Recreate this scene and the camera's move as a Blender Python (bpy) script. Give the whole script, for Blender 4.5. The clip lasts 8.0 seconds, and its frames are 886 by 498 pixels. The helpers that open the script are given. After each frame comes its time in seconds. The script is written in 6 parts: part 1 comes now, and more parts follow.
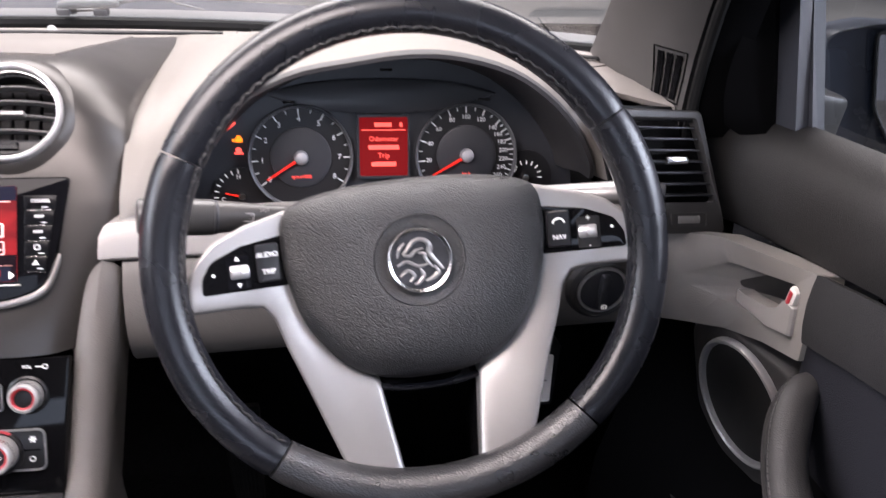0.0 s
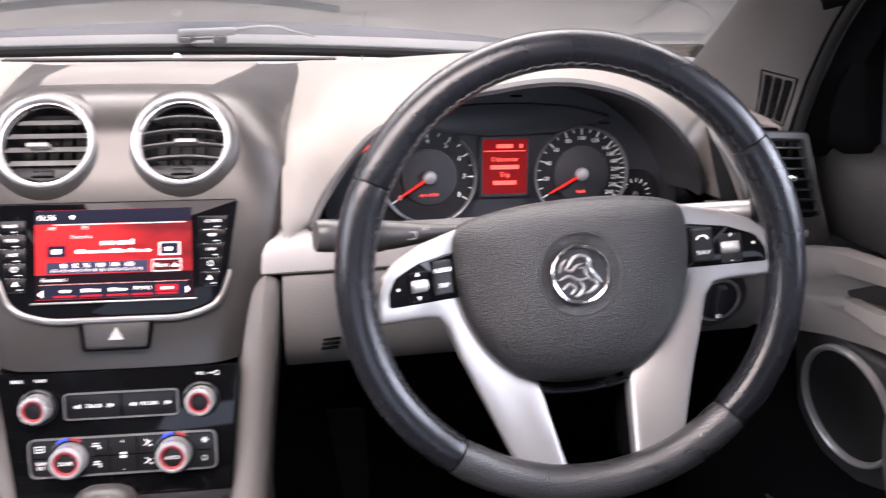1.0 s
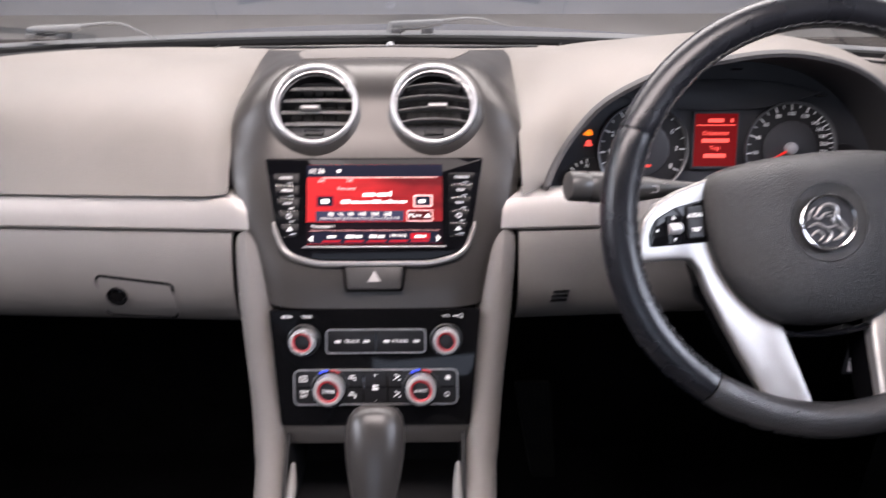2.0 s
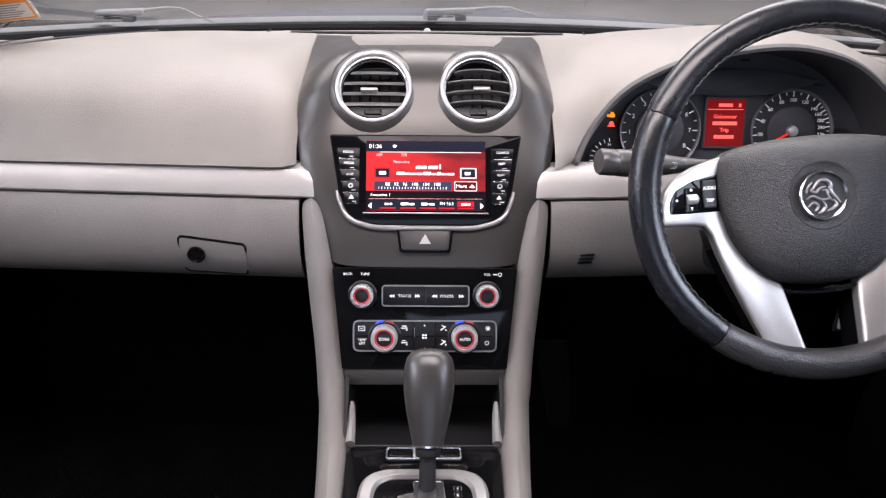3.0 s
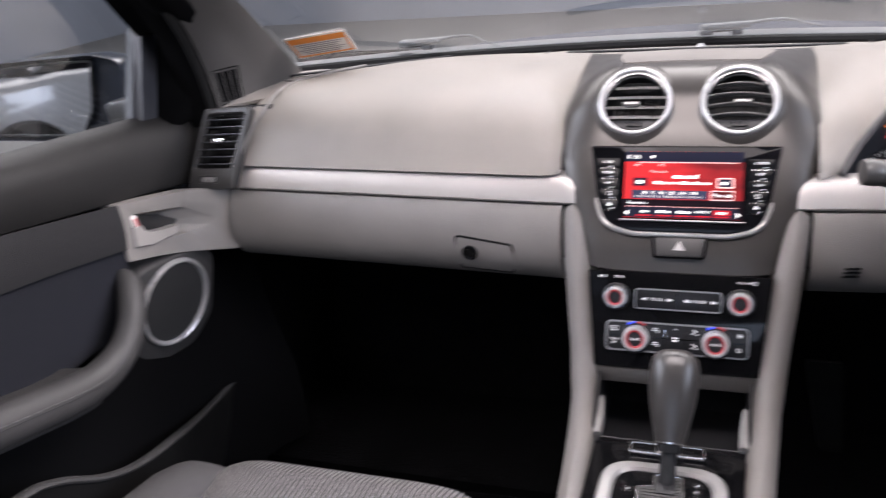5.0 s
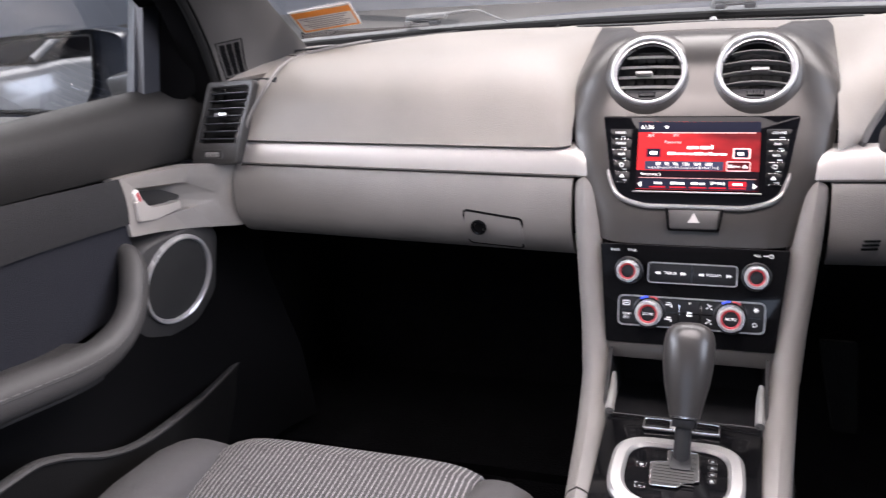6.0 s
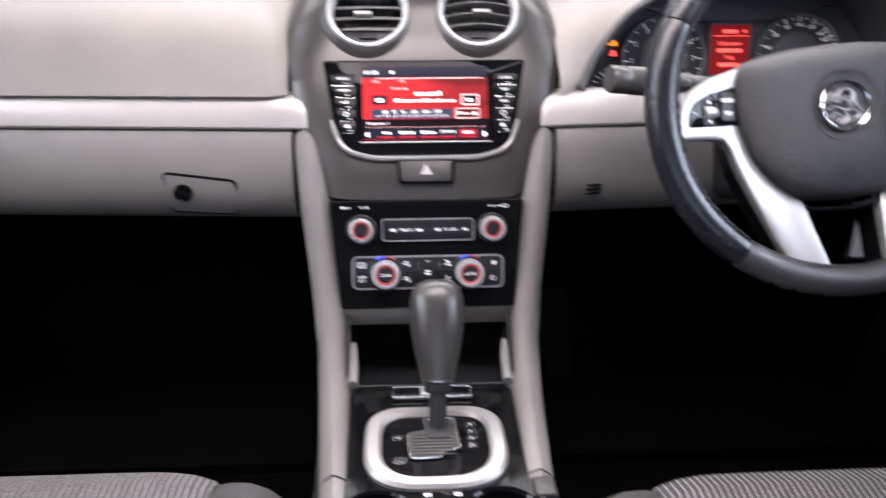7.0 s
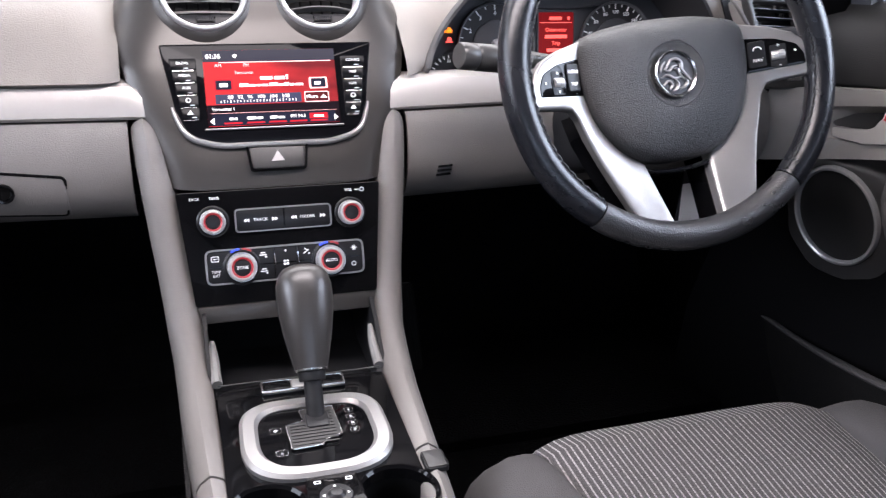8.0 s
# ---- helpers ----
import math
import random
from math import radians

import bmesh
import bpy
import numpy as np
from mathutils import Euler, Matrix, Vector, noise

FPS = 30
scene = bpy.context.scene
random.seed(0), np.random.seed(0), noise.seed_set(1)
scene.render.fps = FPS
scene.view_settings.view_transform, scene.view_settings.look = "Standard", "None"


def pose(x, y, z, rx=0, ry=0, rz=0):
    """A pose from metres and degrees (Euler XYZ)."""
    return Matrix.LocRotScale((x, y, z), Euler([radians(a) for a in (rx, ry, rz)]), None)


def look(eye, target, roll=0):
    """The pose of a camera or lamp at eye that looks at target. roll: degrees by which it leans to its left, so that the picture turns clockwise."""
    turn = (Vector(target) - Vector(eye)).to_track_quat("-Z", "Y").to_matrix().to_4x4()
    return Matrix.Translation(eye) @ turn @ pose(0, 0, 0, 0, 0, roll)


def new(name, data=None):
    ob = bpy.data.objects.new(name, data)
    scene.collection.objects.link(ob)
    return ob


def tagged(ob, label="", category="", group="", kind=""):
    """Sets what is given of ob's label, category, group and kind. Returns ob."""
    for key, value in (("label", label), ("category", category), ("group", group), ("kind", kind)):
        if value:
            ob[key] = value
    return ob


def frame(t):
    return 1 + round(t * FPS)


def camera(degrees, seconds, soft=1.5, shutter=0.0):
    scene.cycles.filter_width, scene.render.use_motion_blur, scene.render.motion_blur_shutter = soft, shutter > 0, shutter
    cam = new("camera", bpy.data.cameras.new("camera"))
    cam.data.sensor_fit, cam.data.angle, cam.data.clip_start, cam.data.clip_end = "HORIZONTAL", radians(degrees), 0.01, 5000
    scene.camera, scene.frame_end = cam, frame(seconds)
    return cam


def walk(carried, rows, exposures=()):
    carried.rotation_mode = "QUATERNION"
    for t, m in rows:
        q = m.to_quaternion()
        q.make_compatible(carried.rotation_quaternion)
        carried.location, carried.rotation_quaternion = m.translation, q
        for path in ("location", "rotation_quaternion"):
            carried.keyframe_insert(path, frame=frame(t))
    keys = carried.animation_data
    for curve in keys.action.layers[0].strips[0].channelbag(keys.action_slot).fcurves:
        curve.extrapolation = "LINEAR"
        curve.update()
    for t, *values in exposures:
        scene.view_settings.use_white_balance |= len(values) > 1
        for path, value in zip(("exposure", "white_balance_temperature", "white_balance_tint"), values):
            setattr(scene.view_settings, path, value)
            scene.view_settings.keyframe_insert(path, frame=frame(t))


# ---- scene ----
cam = camera(55.55, 8.0, soft=1.2, shutter=0.5)
PATH = [
    (0, 0.3270, -0.6740, 1.2231, 65.086, -1.949, -8.178),
    (0.5, 0.2658, -0.6903, 1.2528, 65.443, -2.260, -8.814),
    (1, 0.2034, -0.7099, 1.2517, 65.549, -1.288, -7.367),
    (1.5, 0.1345, -0.7526, 1.2388, 67.085, -0.018, -4.196),
    (2, 0.0592, -0.7871, 1.2107, 67.282, 0.048, -0.824),
    (2.2, 0.0355, -0.8062, 1.1960, 67.291, -0.257, -0.224),
    (3.3, 0.0037, -0.9357, 1.2590, 65.413, -0.788, -0.870),
    (3.5, 0.0155, -0.9538, 1.2603, 66.203, -0.587, -0.376),
    (4, 0.0142, -0.9822, 1.2812, 66.657, 0.309, 1.782),
    (4.5, 0.0387, -0.9782, 1.2768, 67.136, 3.653, 10.261),
    (5, 0.0572, -0.9802, 1.2597, 67.696, 4.927, 18.299),
    (5.2, 0.0566, -0.9831, 1.2574, 67.703, 5.694, 21.244),
    (6.3, 0.0246, -0.9538, 1.2240, 66.431, 3.786, 14.100),
    (6.5, 0.0016, -0.9272, 1.2263, 65.064, 2.633, 9.646),
    (7, -0.0308, -0.8857, 1.1682, 64.945, -0.278, -3.112),
    (7.5, -0.0621, -0.8858, 1.1483, 65.115, -1.405, -12.110),
    (8, -0.0915, -0.8827, 1.1196, 66.926, -1.946, -16.888),
]
EXPOSURES = [(0.0, 0.57, 6800, 16), (0.5, 0.62, 6860, 17), (1.0, 0.66, 6840, 17), (1.5, 0.33, 6800, 17), (2.0, 0.14, 6860, 16), (3.5, 0.2, 6630, 14), (4.0, 0.18, 6630, 14), (5.0, 0.19, 6600, 14), (6.5, 0.46, 6640, 14), (7.0, 0.38, 6550, 14), (7.5, 0.38, 6460, 13), (8.0, 0.44, 6460, 13)]
walk(cam, [(t, pose(*row)) for t, *row in PATH], EXPOSURES)

# world, lights
world = bpy.data.worlds.new("showroom_air")
scene.world = world
world.use_nodes = True
world.node_tree.nodes["Background"].inputs[0].default_value = (0.62, 0.66, 0.75, 1)
world.node_tree.nodes["Background"].inputs[1].default_value = 0.04


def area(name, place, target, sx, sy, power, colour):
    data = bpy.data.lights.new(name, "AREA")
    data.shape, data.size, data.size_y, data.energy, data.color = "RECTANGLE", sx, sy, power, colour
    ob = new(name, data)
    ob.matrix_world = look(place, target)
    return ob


# overhead lamp is added; no sunroof is known to be there
area("overhead_fill", (0, -0.29, 1.405), (0, -0.24, 0.0), 0.74, 0.24, 7.5, (1.0, 0.925, 0.935))
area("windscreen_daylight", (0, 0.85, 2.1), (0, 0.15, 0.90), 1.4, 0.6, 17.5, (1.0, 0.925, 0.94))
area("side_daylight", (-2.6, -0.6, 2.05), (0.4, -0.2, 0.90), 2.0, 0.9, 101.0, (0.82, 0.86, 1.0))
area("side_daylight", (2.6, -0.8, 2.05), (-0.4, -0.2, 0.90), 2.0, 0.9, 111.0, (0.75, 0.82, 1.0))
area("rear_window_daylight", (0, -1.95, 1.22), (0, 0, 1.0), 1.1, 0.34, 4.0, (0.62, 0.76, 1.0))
# unseen lamps added to brighten the walls, ground and mirror view outside
area("showroom_fill", (-1.0, 3.5, 4.6), (-1.0, 3.6, 0.0), 9.0, 4.0, 760.0, (1.0, 0.96, 0.98))
area("showroom_fill", (4.6, 2.5, 4.6), (4.6, 2.6, 0.0), 3.0, 3.0, 260.0, (1.0, 0.96, 0.98))
area("showroom_fill", (-2.5, -4.5, 4.6), (-2.5, -4.6, 0.0), 5.0, 3.0, 320.0, (1.0, 0.96, 0.98))
scene.view_settings.exposure = 0.0


# materials
def material(name, colour, rough=0.5, metal=0.0, grain=0.0, grain_size=0.001, vary=0.12, vary_size=0.12, coat=0.0, spec=0.5, glow=None, glow_power=0.0, stretch=None):
    """A surface with fine relief (grain, of cells grain_size metres) and slow variation of colour and gloss."""
    m = bpy.data.materials.new(name)
    m.use_nodes = True
    nt = m.node_tree
    n, link = nt.nodes, nt.links.new
    b = n["Principled BSDF"]
    b.inputs["Metallic"].default_value = metal
    b.inputs["Coat Weight"].default_value = coat
    b.inputs["Coat Roughness"].default_value = 0.06
    b.inputs["Specular IOR Level"].default_value = spec
    where = n.new("ShaderNodeTexCoord")
    at = where.outputs["Object"]
    if stretch:
        mapping = n.new("ShaderNodeMapping")
        mapping.inputs["Scale"].default_value = stretch
        link(at, mapping.inputs["Vector"])
        at = mapping.outputs["Vector"]
    slow = n.new("ShaderNodeTexNoise")
    slow.inputs["Scale"].default_value = 1 / vary_size
    slow.inputs["Detail"].default_value = 6
    link(at, slow.inputs["Vector"])
    ramp = n.new("ShaderNodeMapRange")
    ramp.inputs["To Min"].default_value, ramp.inputs["To Max"].default_value = 1 - vary, 1 + vary
    ramp.inputs["From Min"].default_value, ramp.inputs["From Max"].default_value = 0.3, 0.7
    link(slow.outputs["Fac"], ramp.inputs["Value"])
    mix = n.new("ShaderNodeVectorMath")
    mix.operation = "SCALE"
    mix.inputs[0].default_value = colour
    link(ramp.outputs["Result"], mix.inputs["Scale"])
    link(mix.outputs["Vector"], b.inputs["Base Color"])
    gloss = n.new("ShaderNodeMapRange")
    gloss.inputs["To Min"].default_value, gloss.inputs["To Max"].default_value = max(0.02, rough * 0.85), min(1, rough * 1.15)
    gloss.inputs["From Min"].default_value, gloss.inputs["From Max"].default_value = 0.3, 0.7
    link(slow.outputs["Fac"], gloss.inputs["Value"])
    link(gloss.outputs["Result"], b.inputs["Roughness"])
    if grain:
        cells = n.new("ShaderNodeTexVoronoi")
        cells.feature = "SMOOTH_F1"
        cells.inputs["Smoothness"].default_value = 0.35
        cells.inputs["Scale"].default_value = 1 / grain_size
        link(at, cells.inputs["Vector"])
        fine = n.new("ShaderNodeTexNoise")
        fine.inputs["Scale"].default_value = 0.8 / grain_size
        fine.inputs["Detail"].default_value = 3
        link(at, fine.inputs["Vector"])
        both = n.new("ShaderNodeMath")
        both.operation = "MULTIPLY_ADD"
        both.inputs[1].default_value = -1.6
        link(cells.outputs["Distance"], both.inputs[0])
        weak = n.new("ShaderNodeMath")
        weak.operation = "MULTIPLY"
        weak.inputs[1].default_value = 0.15
        link(fine.outputs["Fac"], weak.inputs[0])
        link(weak.outputs["Value"], both.inputs[2])
        bump = n.new("ShaderNodeBump")
        bump.inputs["Strength"].default_value = grain
        bump.inputs["Distance"].default_value = grain_size * 0.5
        link(both.outputs["Value"], bump.inputs["Height"])
        link(bump.outputs["Normal"], b.inputs["Normal"])
    if glow:
        b.inputs["Emission Color"].default_value = (*glow, 1)
        b.inputs["Emission Strength"].default_value = glow_power
    return m


pad_mat = material("soft dash skin", (0.190, 0.173, 0.155), 0.55, grain=0.25, grain_size=0.0012)
lower_mat = material("grey dash plastic", (0.152, 0.142, 0.133), 0.55, grain=0.25, grain_size=0.0012)
strip_mat = material("champagne silver paint", (0.43, 0.407, 0.384), 0.38, metal=0.35, vary=0.04)
centre_mat = material("dark metallic paint", (0.055, 0.0509, 0.0477), 0.35, metal=0.50, vary=0.05)
hood_mat = material("black hood skin", (0.036, 0.035, 0.037), 0.55, grain=0.3, grain_size=0.001)
black_mat = material("matt black plastic", (0.009, 0.009, 0.010), 0.6, spec=0.25, grain=0.2, grain_size=0.0008)
gloss_mat = material("piano black", (0.0035, 0.0035, 0.004), 0.06, spec=0.17, vary=0.3)
chrome_mat = material("satin chrome", (0.72, 0.71, 0.70), 0.22, metal=1.0, vary=0.05)
bright_mat = material("polished chrome", (0.8, 0.8, 0.82), 0.09, metal=1.0, vary=0.05)
silver_mat = material("satin silver paint", (0.315, 0.308, 0.302), 0.35, metal=0.65, vary=0.05)
slat_mat = material("grey vent plastic", (0.19, 0.186, 0.18), 0.35)
ring_mat = material("bright satin ring", (0.52, 0.514, 0.512), 0.30, metal=0.5, vary=0.04)
leather_mat = material("smooth black leather", (0.009, 0.0096, 0.0122), 0.27, spec=0.48, grain=0.13, grain_size=0.0012, vary=0.10, vary_size=0.04)
worn_mat = material("worn black leather", (0.026, 0.0256, 0.0268), 0.30, spec=0.95, grain=0.38, grain_size=0.0014, vary=0.16, vary_size=0.03)
bag_mat = material("grained airbag skin", (0.0080, 0.0079, 0.0085), 0.31, spec=0.68, grain=1.0, grain_size=0.0009, vary=0.05, vary_size=0.06)
stitch_mat = material("grey thread", (0.10, 0.097, 0.095), 0.6)
thread_mat = material("black thread", (0.010, 0.010, 0.011), 0.5)
button_mat = material("black button plastic", (0.011, 0.011, 0.0125), 0.35, spec=0.3, vary=0.2)
door_mat = material("dark door skin", (0.0135, 0.0130, 0.0127), 0.55, spec=0.4, grain=0.3, grain_size=0.0012)
insert_mat = material("charcoal door fabric", (0.012, 0.0128, 0.017), 0.85, spec=0.2, grain=0.5, grain_size=0.0010)
# carpet is near black: the footwell's shade is put into its colour
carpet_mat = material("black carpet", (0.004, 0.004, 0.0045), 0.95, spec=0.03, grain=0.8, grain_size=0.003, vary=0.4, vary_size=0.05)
bolster_mat = material("charcoal seat cloth", (0.043, 0.0412, 0.0417), 0.85, grain=0.5, grain_size=0.0012)
# unseen; kept dark so that the gloss bezel mirrors black
lining_mat = material("black headlining", (0.03, 0.03, 0.03), 0.9, grain=0.4, grain_size=0.002)
arm_mat = material("armrest skin", (0.038, 0.0368, 0.0365), 0.5, spec=0.4, grain=0.25, grain_size=0.0012)
pillar_mat = material("pillar trim plastic", (0.066, 0.062, 0.0587), 0.65, grain=0.2, grain_size=0.0015)
plate_mat = material("grey door plate plastic", (0.215, 0.201, 0.188), 0.55, grain=0.25, grain_size=0.0012)
band_mat = material("grey door cloth", (0.023, 0.0228, 0.024), 0.85, spec=0.2, grain=0.5, grain_size=0.0010)
pocket_mat = material("pocket plastic with its shade", (0.005, 0.0049, 0.0049), 0.6, spec=0.12, grain=0.25, grain_size=0.0012)
side_mat = material("charcoal console carpet", (0.030, 0.029, 0.029), 0.95, spec=0.05, grain=0.6, grain_size=0.002, vary=0.2, vary_size=0.04)
rubber_mat = material("black rubber", (0.008, 0.008, 0.008), 0.7, spec=0.15)
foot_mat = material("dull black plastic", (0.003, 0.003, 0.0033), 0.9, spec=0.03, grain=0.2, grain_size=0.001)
mesh_mat = material("speaker cloth", (0.013, 0.013, 0.0132), 0.8, grain=0.5, grain_size=0.0011)
paint_mat = material("dark body paint", (0.020, 0.024, 0.035), 0.25, coat=0.8)
grey_mat = material("showroom wall", (0.225, 0.247, 0.295), 0.9, vary=0.06, vary_size=0.8)
ground_mat = material("showroom concrete", (0.17, 0.17, 0.17), 0.7, grain=0.3, grain_size=0.01, vary=0.15, vary_size=0.6)
dial_mat = material("dial black", (0.008, 0.008, 0.010), 0.45)
dialgrey_mat = material("dial grey", (0.028, 0.030, 0.036), 0.4, vary=0.1)
white_mat = material("white print", (0.8, 0.8, 0.8), 0.5, glow=(1, 1, 1), glow_power=0.25)
needle_mat = material("red needle", (0.6, 0.02, 0.01), 0.4, glow=(1, 0.02, 0.01), glow_power=0.7)
redglow_mat = material("red backlight", (0.05, 0.004, 0.004), 0.6, spec=0.1, glow=(0.50, 0.008, 0.014), glow_power=0.26)
redprint_mat = material("bright red print", (0.5, 0.05, 0.05), 0.4, glow=(1.0, 0.09, 0.07), glow_power=1.5)
amber_mat = material("amber warning light", (0.6, 0.2, 0.01), 0.4, glow=(1.0, 0.22, 0.01), glow_power=1.6)
blue_mat = material("blue mark", (0.02, 0.05, 0.6), 0.4, glow=(0.03, 0.08, 1.0), glow_power=0.8)
redmark_mat = material("red mark", (0.36, 0.03, 0.04), 0.4, glow=(1.0, 0.05, 0.06), glow_power=0.07)
screenbar_mat = material("dark screen band", (0.006, 0.006, 0.008), 0.12, spec=0.05, glow=(0.03, 0.032, 0.07), glow_power=0.5)
screenred_mat = material("lit red screen", (0.04, 0.004, 0.005), 0.5, spec=0.08, glow=(0.80, 0.012, 0.030), glow_power=0.85)
def glowing_picture():
    """The radio's backdrop: red, fading to black towards the upper right in soft smears."""
    m = bpy.data.materials.new("red screen picture")
    m.use_nodes = True
    n, link = m.node_tree.nodes, m.node_tree.links.new
    b = n["Principled BSDF"]
    b.inputs["Base Color"].default_value = (0.03, 0.004, 0.005, 1)
    b.inputs["Roughness"].default_value = 0.5
    b.inputs["Specular IOR Level"].default_value = 0.08
    where = n.new("ShaderNodeTexCoord")
    turn = n.new("ShaderNodeMapping")
    turn.inputs["Scale"].default_value = (9, 9, 26)
    turn.inputs["Rotation"].default_value = (0, -0.35, 0)
    link(where.outputs["Object"], turn.inputs["Vector"])
    smear = n.new("ShaderNodeTexNoise")
    smear.inputs["Scale"].default_value, smear.inputs["Detail"].default_value = 1.6, 2
    link(turn.outputs["Vector"], smear.inputs["Vector"])
    split = n.new("ShaderNodeSeparateXYZ")
    link(where.outputs["Object"], split.inputs["Vector"])
    slope = n.new("ShaderNodeMath")
    slope.operation = "MULTIPLY_ADD"
    slope.inputs[1].default_value = -4.2
    link(split.outputs["X"], slope.inputs[0])
    link(smear.outputs["Fac"], slope.inputs[2])
    ramp = n.new("ShaderNodeValToRGB")
    ramp.color_ramp.elements[0].position, ramp.color_ramp.elements[0].color = 0.22, (0.16, 0.004, 0.008, 1)
    ramp.color_ramp.elements[1].position, ramp.color_ramp.elements[1].color = 0.62, (0.86, 0.026, 0.032, 1)
    link(slope.outputs["Value"], ramp.inputs["Fac"])
    link(ramp.outputs["Color"], b.inputs["Emission Color"])
    b.inputs["Emission Strength"].default_value = 0.95
    return m


picture_mat = glowing_picture()
screendark_mat = material("dim red screen", (0.03, 0.004, 0.005), 0.5, spec=0.08, glow=(0.12, 0.004, 0.008), glow_power=0.5)
screenblack_mat = material("black screen band", (0.006, 0.005, 0.006), 0.12, spec=0.05, glow=(0.016, 0.006, 0.012), glow_power=0.5)
screenblue_mat = material("dark blue screen dial", (0.01, 0.01, 0.012), 0.4, spec=0.1, glow=(0.055, 0.065, 0.16), glow_power=0.6)
screenwhite_mat = material("screen print", (0.8, 0.8, 0.8), 0.3, glow=(1, 0.93, 0.92), glow_power=1.0)
screenpink_mat = material("screen pink print", (0.8, 0.4, 0.4), 0.3, glow=(1, 0.45, 0.42), glow_power=0.9)
orange_mat = material("orange label ink", (0.85, 0.27, 0.03), 0.6)
paper_mat = material("label paper", (0.72, 0.68, 0.64), 0.7)
ink_mat = material("grey label ink", (0.3, 0.27, 0.26), 0.7)
mirror_mat = material("mirror silver", (0.9, 0.9, 0.92), 0.015, metal=1.0, vary=0.01)
lamp_mat = material("clear lamp lens", (0.4, 0.4, 0.4), 0.25)
rim_mat = material("grey dash rim", (0.23, 0.21, 0.195), 0.6, grain=0.25, grain_size=0.0012)
radiokey_mat = material("black radio key", (0.005, 0.005, 0.006), 0.25, spec=0.12)
bezel_mat = material("black radio bezel", (0.004, 0.004, 0.005), 0.03, spec=0.09, vary=0.3)
# the bluish light on the post is put into this tint
post_mat = material("grey post plastic tinted by bluish light", (0.026, 0.028, 0.034), 0.5, grain=0.2, grain_size=0.0012)
vent_mat = material("dark vent plastic", (0.027, 0.026, 0.0255), 0.5, grain=0.2, grain_size=0.001)
triangle_mat = material("pale grey print", (0.42, 0.40, 0.39), 0.5)


def glass(name, tint, rough=0.0, base=0.08):
    m = bpy.data.materials.new(name)
    m.use_nodes = True
    n, link = m.node_tree.nodes, m.node_tree.links.new
    n.remove(n["Principled BSDF"])
    clear = n.new("ShaderNodeBsdfTransparent")
    clear.inputs["Color"].default_value = (*tint, 1)
    shine = n.new("ShaderNodeBsdfGlossy")
    shine.inputs["Roughness"].default_value = rough
    graze = n.new("ShaderNodeLayerWeight")
    graze.inputs["Blend"].default_value = 0.5
    power = n.new("ShaderNodeMath")
    power.operation = "POWER"
    power.inputs[1].default_value = 5.0
    link(graze.outputs["Facing"], power.inputs[0])
    share = n.new("ShaderNodeMath")
    share.operation = "MULTIPLY_ADD"
    share.inputs[1].default_value, share.inputs[2].default_value = 1 - base, base
    link(power.outputs["Value"], share.inputs[0])
    mix = n.new("ShaderNodeMixShader")
    link(share.outputs["Value"], mix.inputs["Fac"])
    link(clear.outputs["BSDF"], mix.inputs[1])
    link(shine.outputs["BSDF"], mix.inputs[2])
    link(mix.outputs["Shader"], n["Material Output"].inputs["Surface"])
    return m


glass_mat = glass("laminated glass", (0.80, 0.84, 0.84), base=0.15)


def striped_cloth():
    """Woven seat cloth: pale ribs about 6 mm apart on charcoal."""
    m = bpy.data.materials.new("ribbed seat cloth")
    m.use_nodes = True
    n, link = m.node_tree.nodes, m.node_tree.links.new
    b = n["Principled BSDF"]
    b.inputs["Roughness"].default_value = 0.9
    where = n.new("ShaderNodeTexCoord")
    wave = n.new("ShaderNodeTexWave")
    wave.wave_type, wave.bands_direction, wave.wave_profile = "BANDS", "X", "SIN"
    wave.inputs["Scale"].default_value = 20 / 64 / 0.0064
    wave.inputs["Distortion"].default_value = 0.25
    wave.inputs["Detail Scale"].default_value = 60
    link(where.outputs["Object"], wave.inputs["Vector"])
    ramp = n.new("ShaderNodeValToRGB")
    ramp.color_ramp.elements[0].position, ramp.color_ramp.elements[0].color = 0.73, (0.042, 0.0402, 0.0407, 1)
    ramp.color_ramp.elements[1].position, ramp.color_ramp.elements[1].color = 0.95, (0.225, 0.214, 0.214, 1)
    link(wave.outputs["Fac"], ramp.inputs["Fac"])
    weave = n.new("ShaderNodeTexNoise")
    weave.inputs["Scale"].default_value = 700
    link(where.outputs["Object"], weave.inputs["Vector"])
    spread = n.new("ShaderNodeMapRange")
    spread.inputs["From Min"].default_value, spread.inputs["From Max"].default_value = 0.3, 0.7
    spread.inputs["To Min"].default_value, spread.inputs["To Max"].default_value = 0.40, 1.55
    link(weave.outputs["Fac"], spread.inputs["Value"])
    mix = n.new("ShaderNodeVectorMath")
    mix.operation = "SCALE"
    link(ramp.outputs["Color"], mix.inputs[0])
    link(spread.outputs["Result"], mix.inputs["Scale"])
    link(mix.outputs["Vector"], b.inputs["Base Color"])
    bump = n.new("ShaderNodeBump")
    bump.inputs["Strength"].default_value, bump.inputs["Distance"].default_value = 0.5, 0.001
    link(wave.outputs["Fac"], bump.inputs["Height"])
    link(bump.outputs["Normal"], b.inputs["Normal"])
    return m


cloth_mat = striped_cloth()


# shapes
def thing(name, label, category, group="", kind="", at=(0, 0, 0)):
    ob = new(name)
    ob.location = at
    ob.empty_display_size = 0.02
    bpy.context.view_layer.update()
    return tagged(ob, label, category, group, kind)


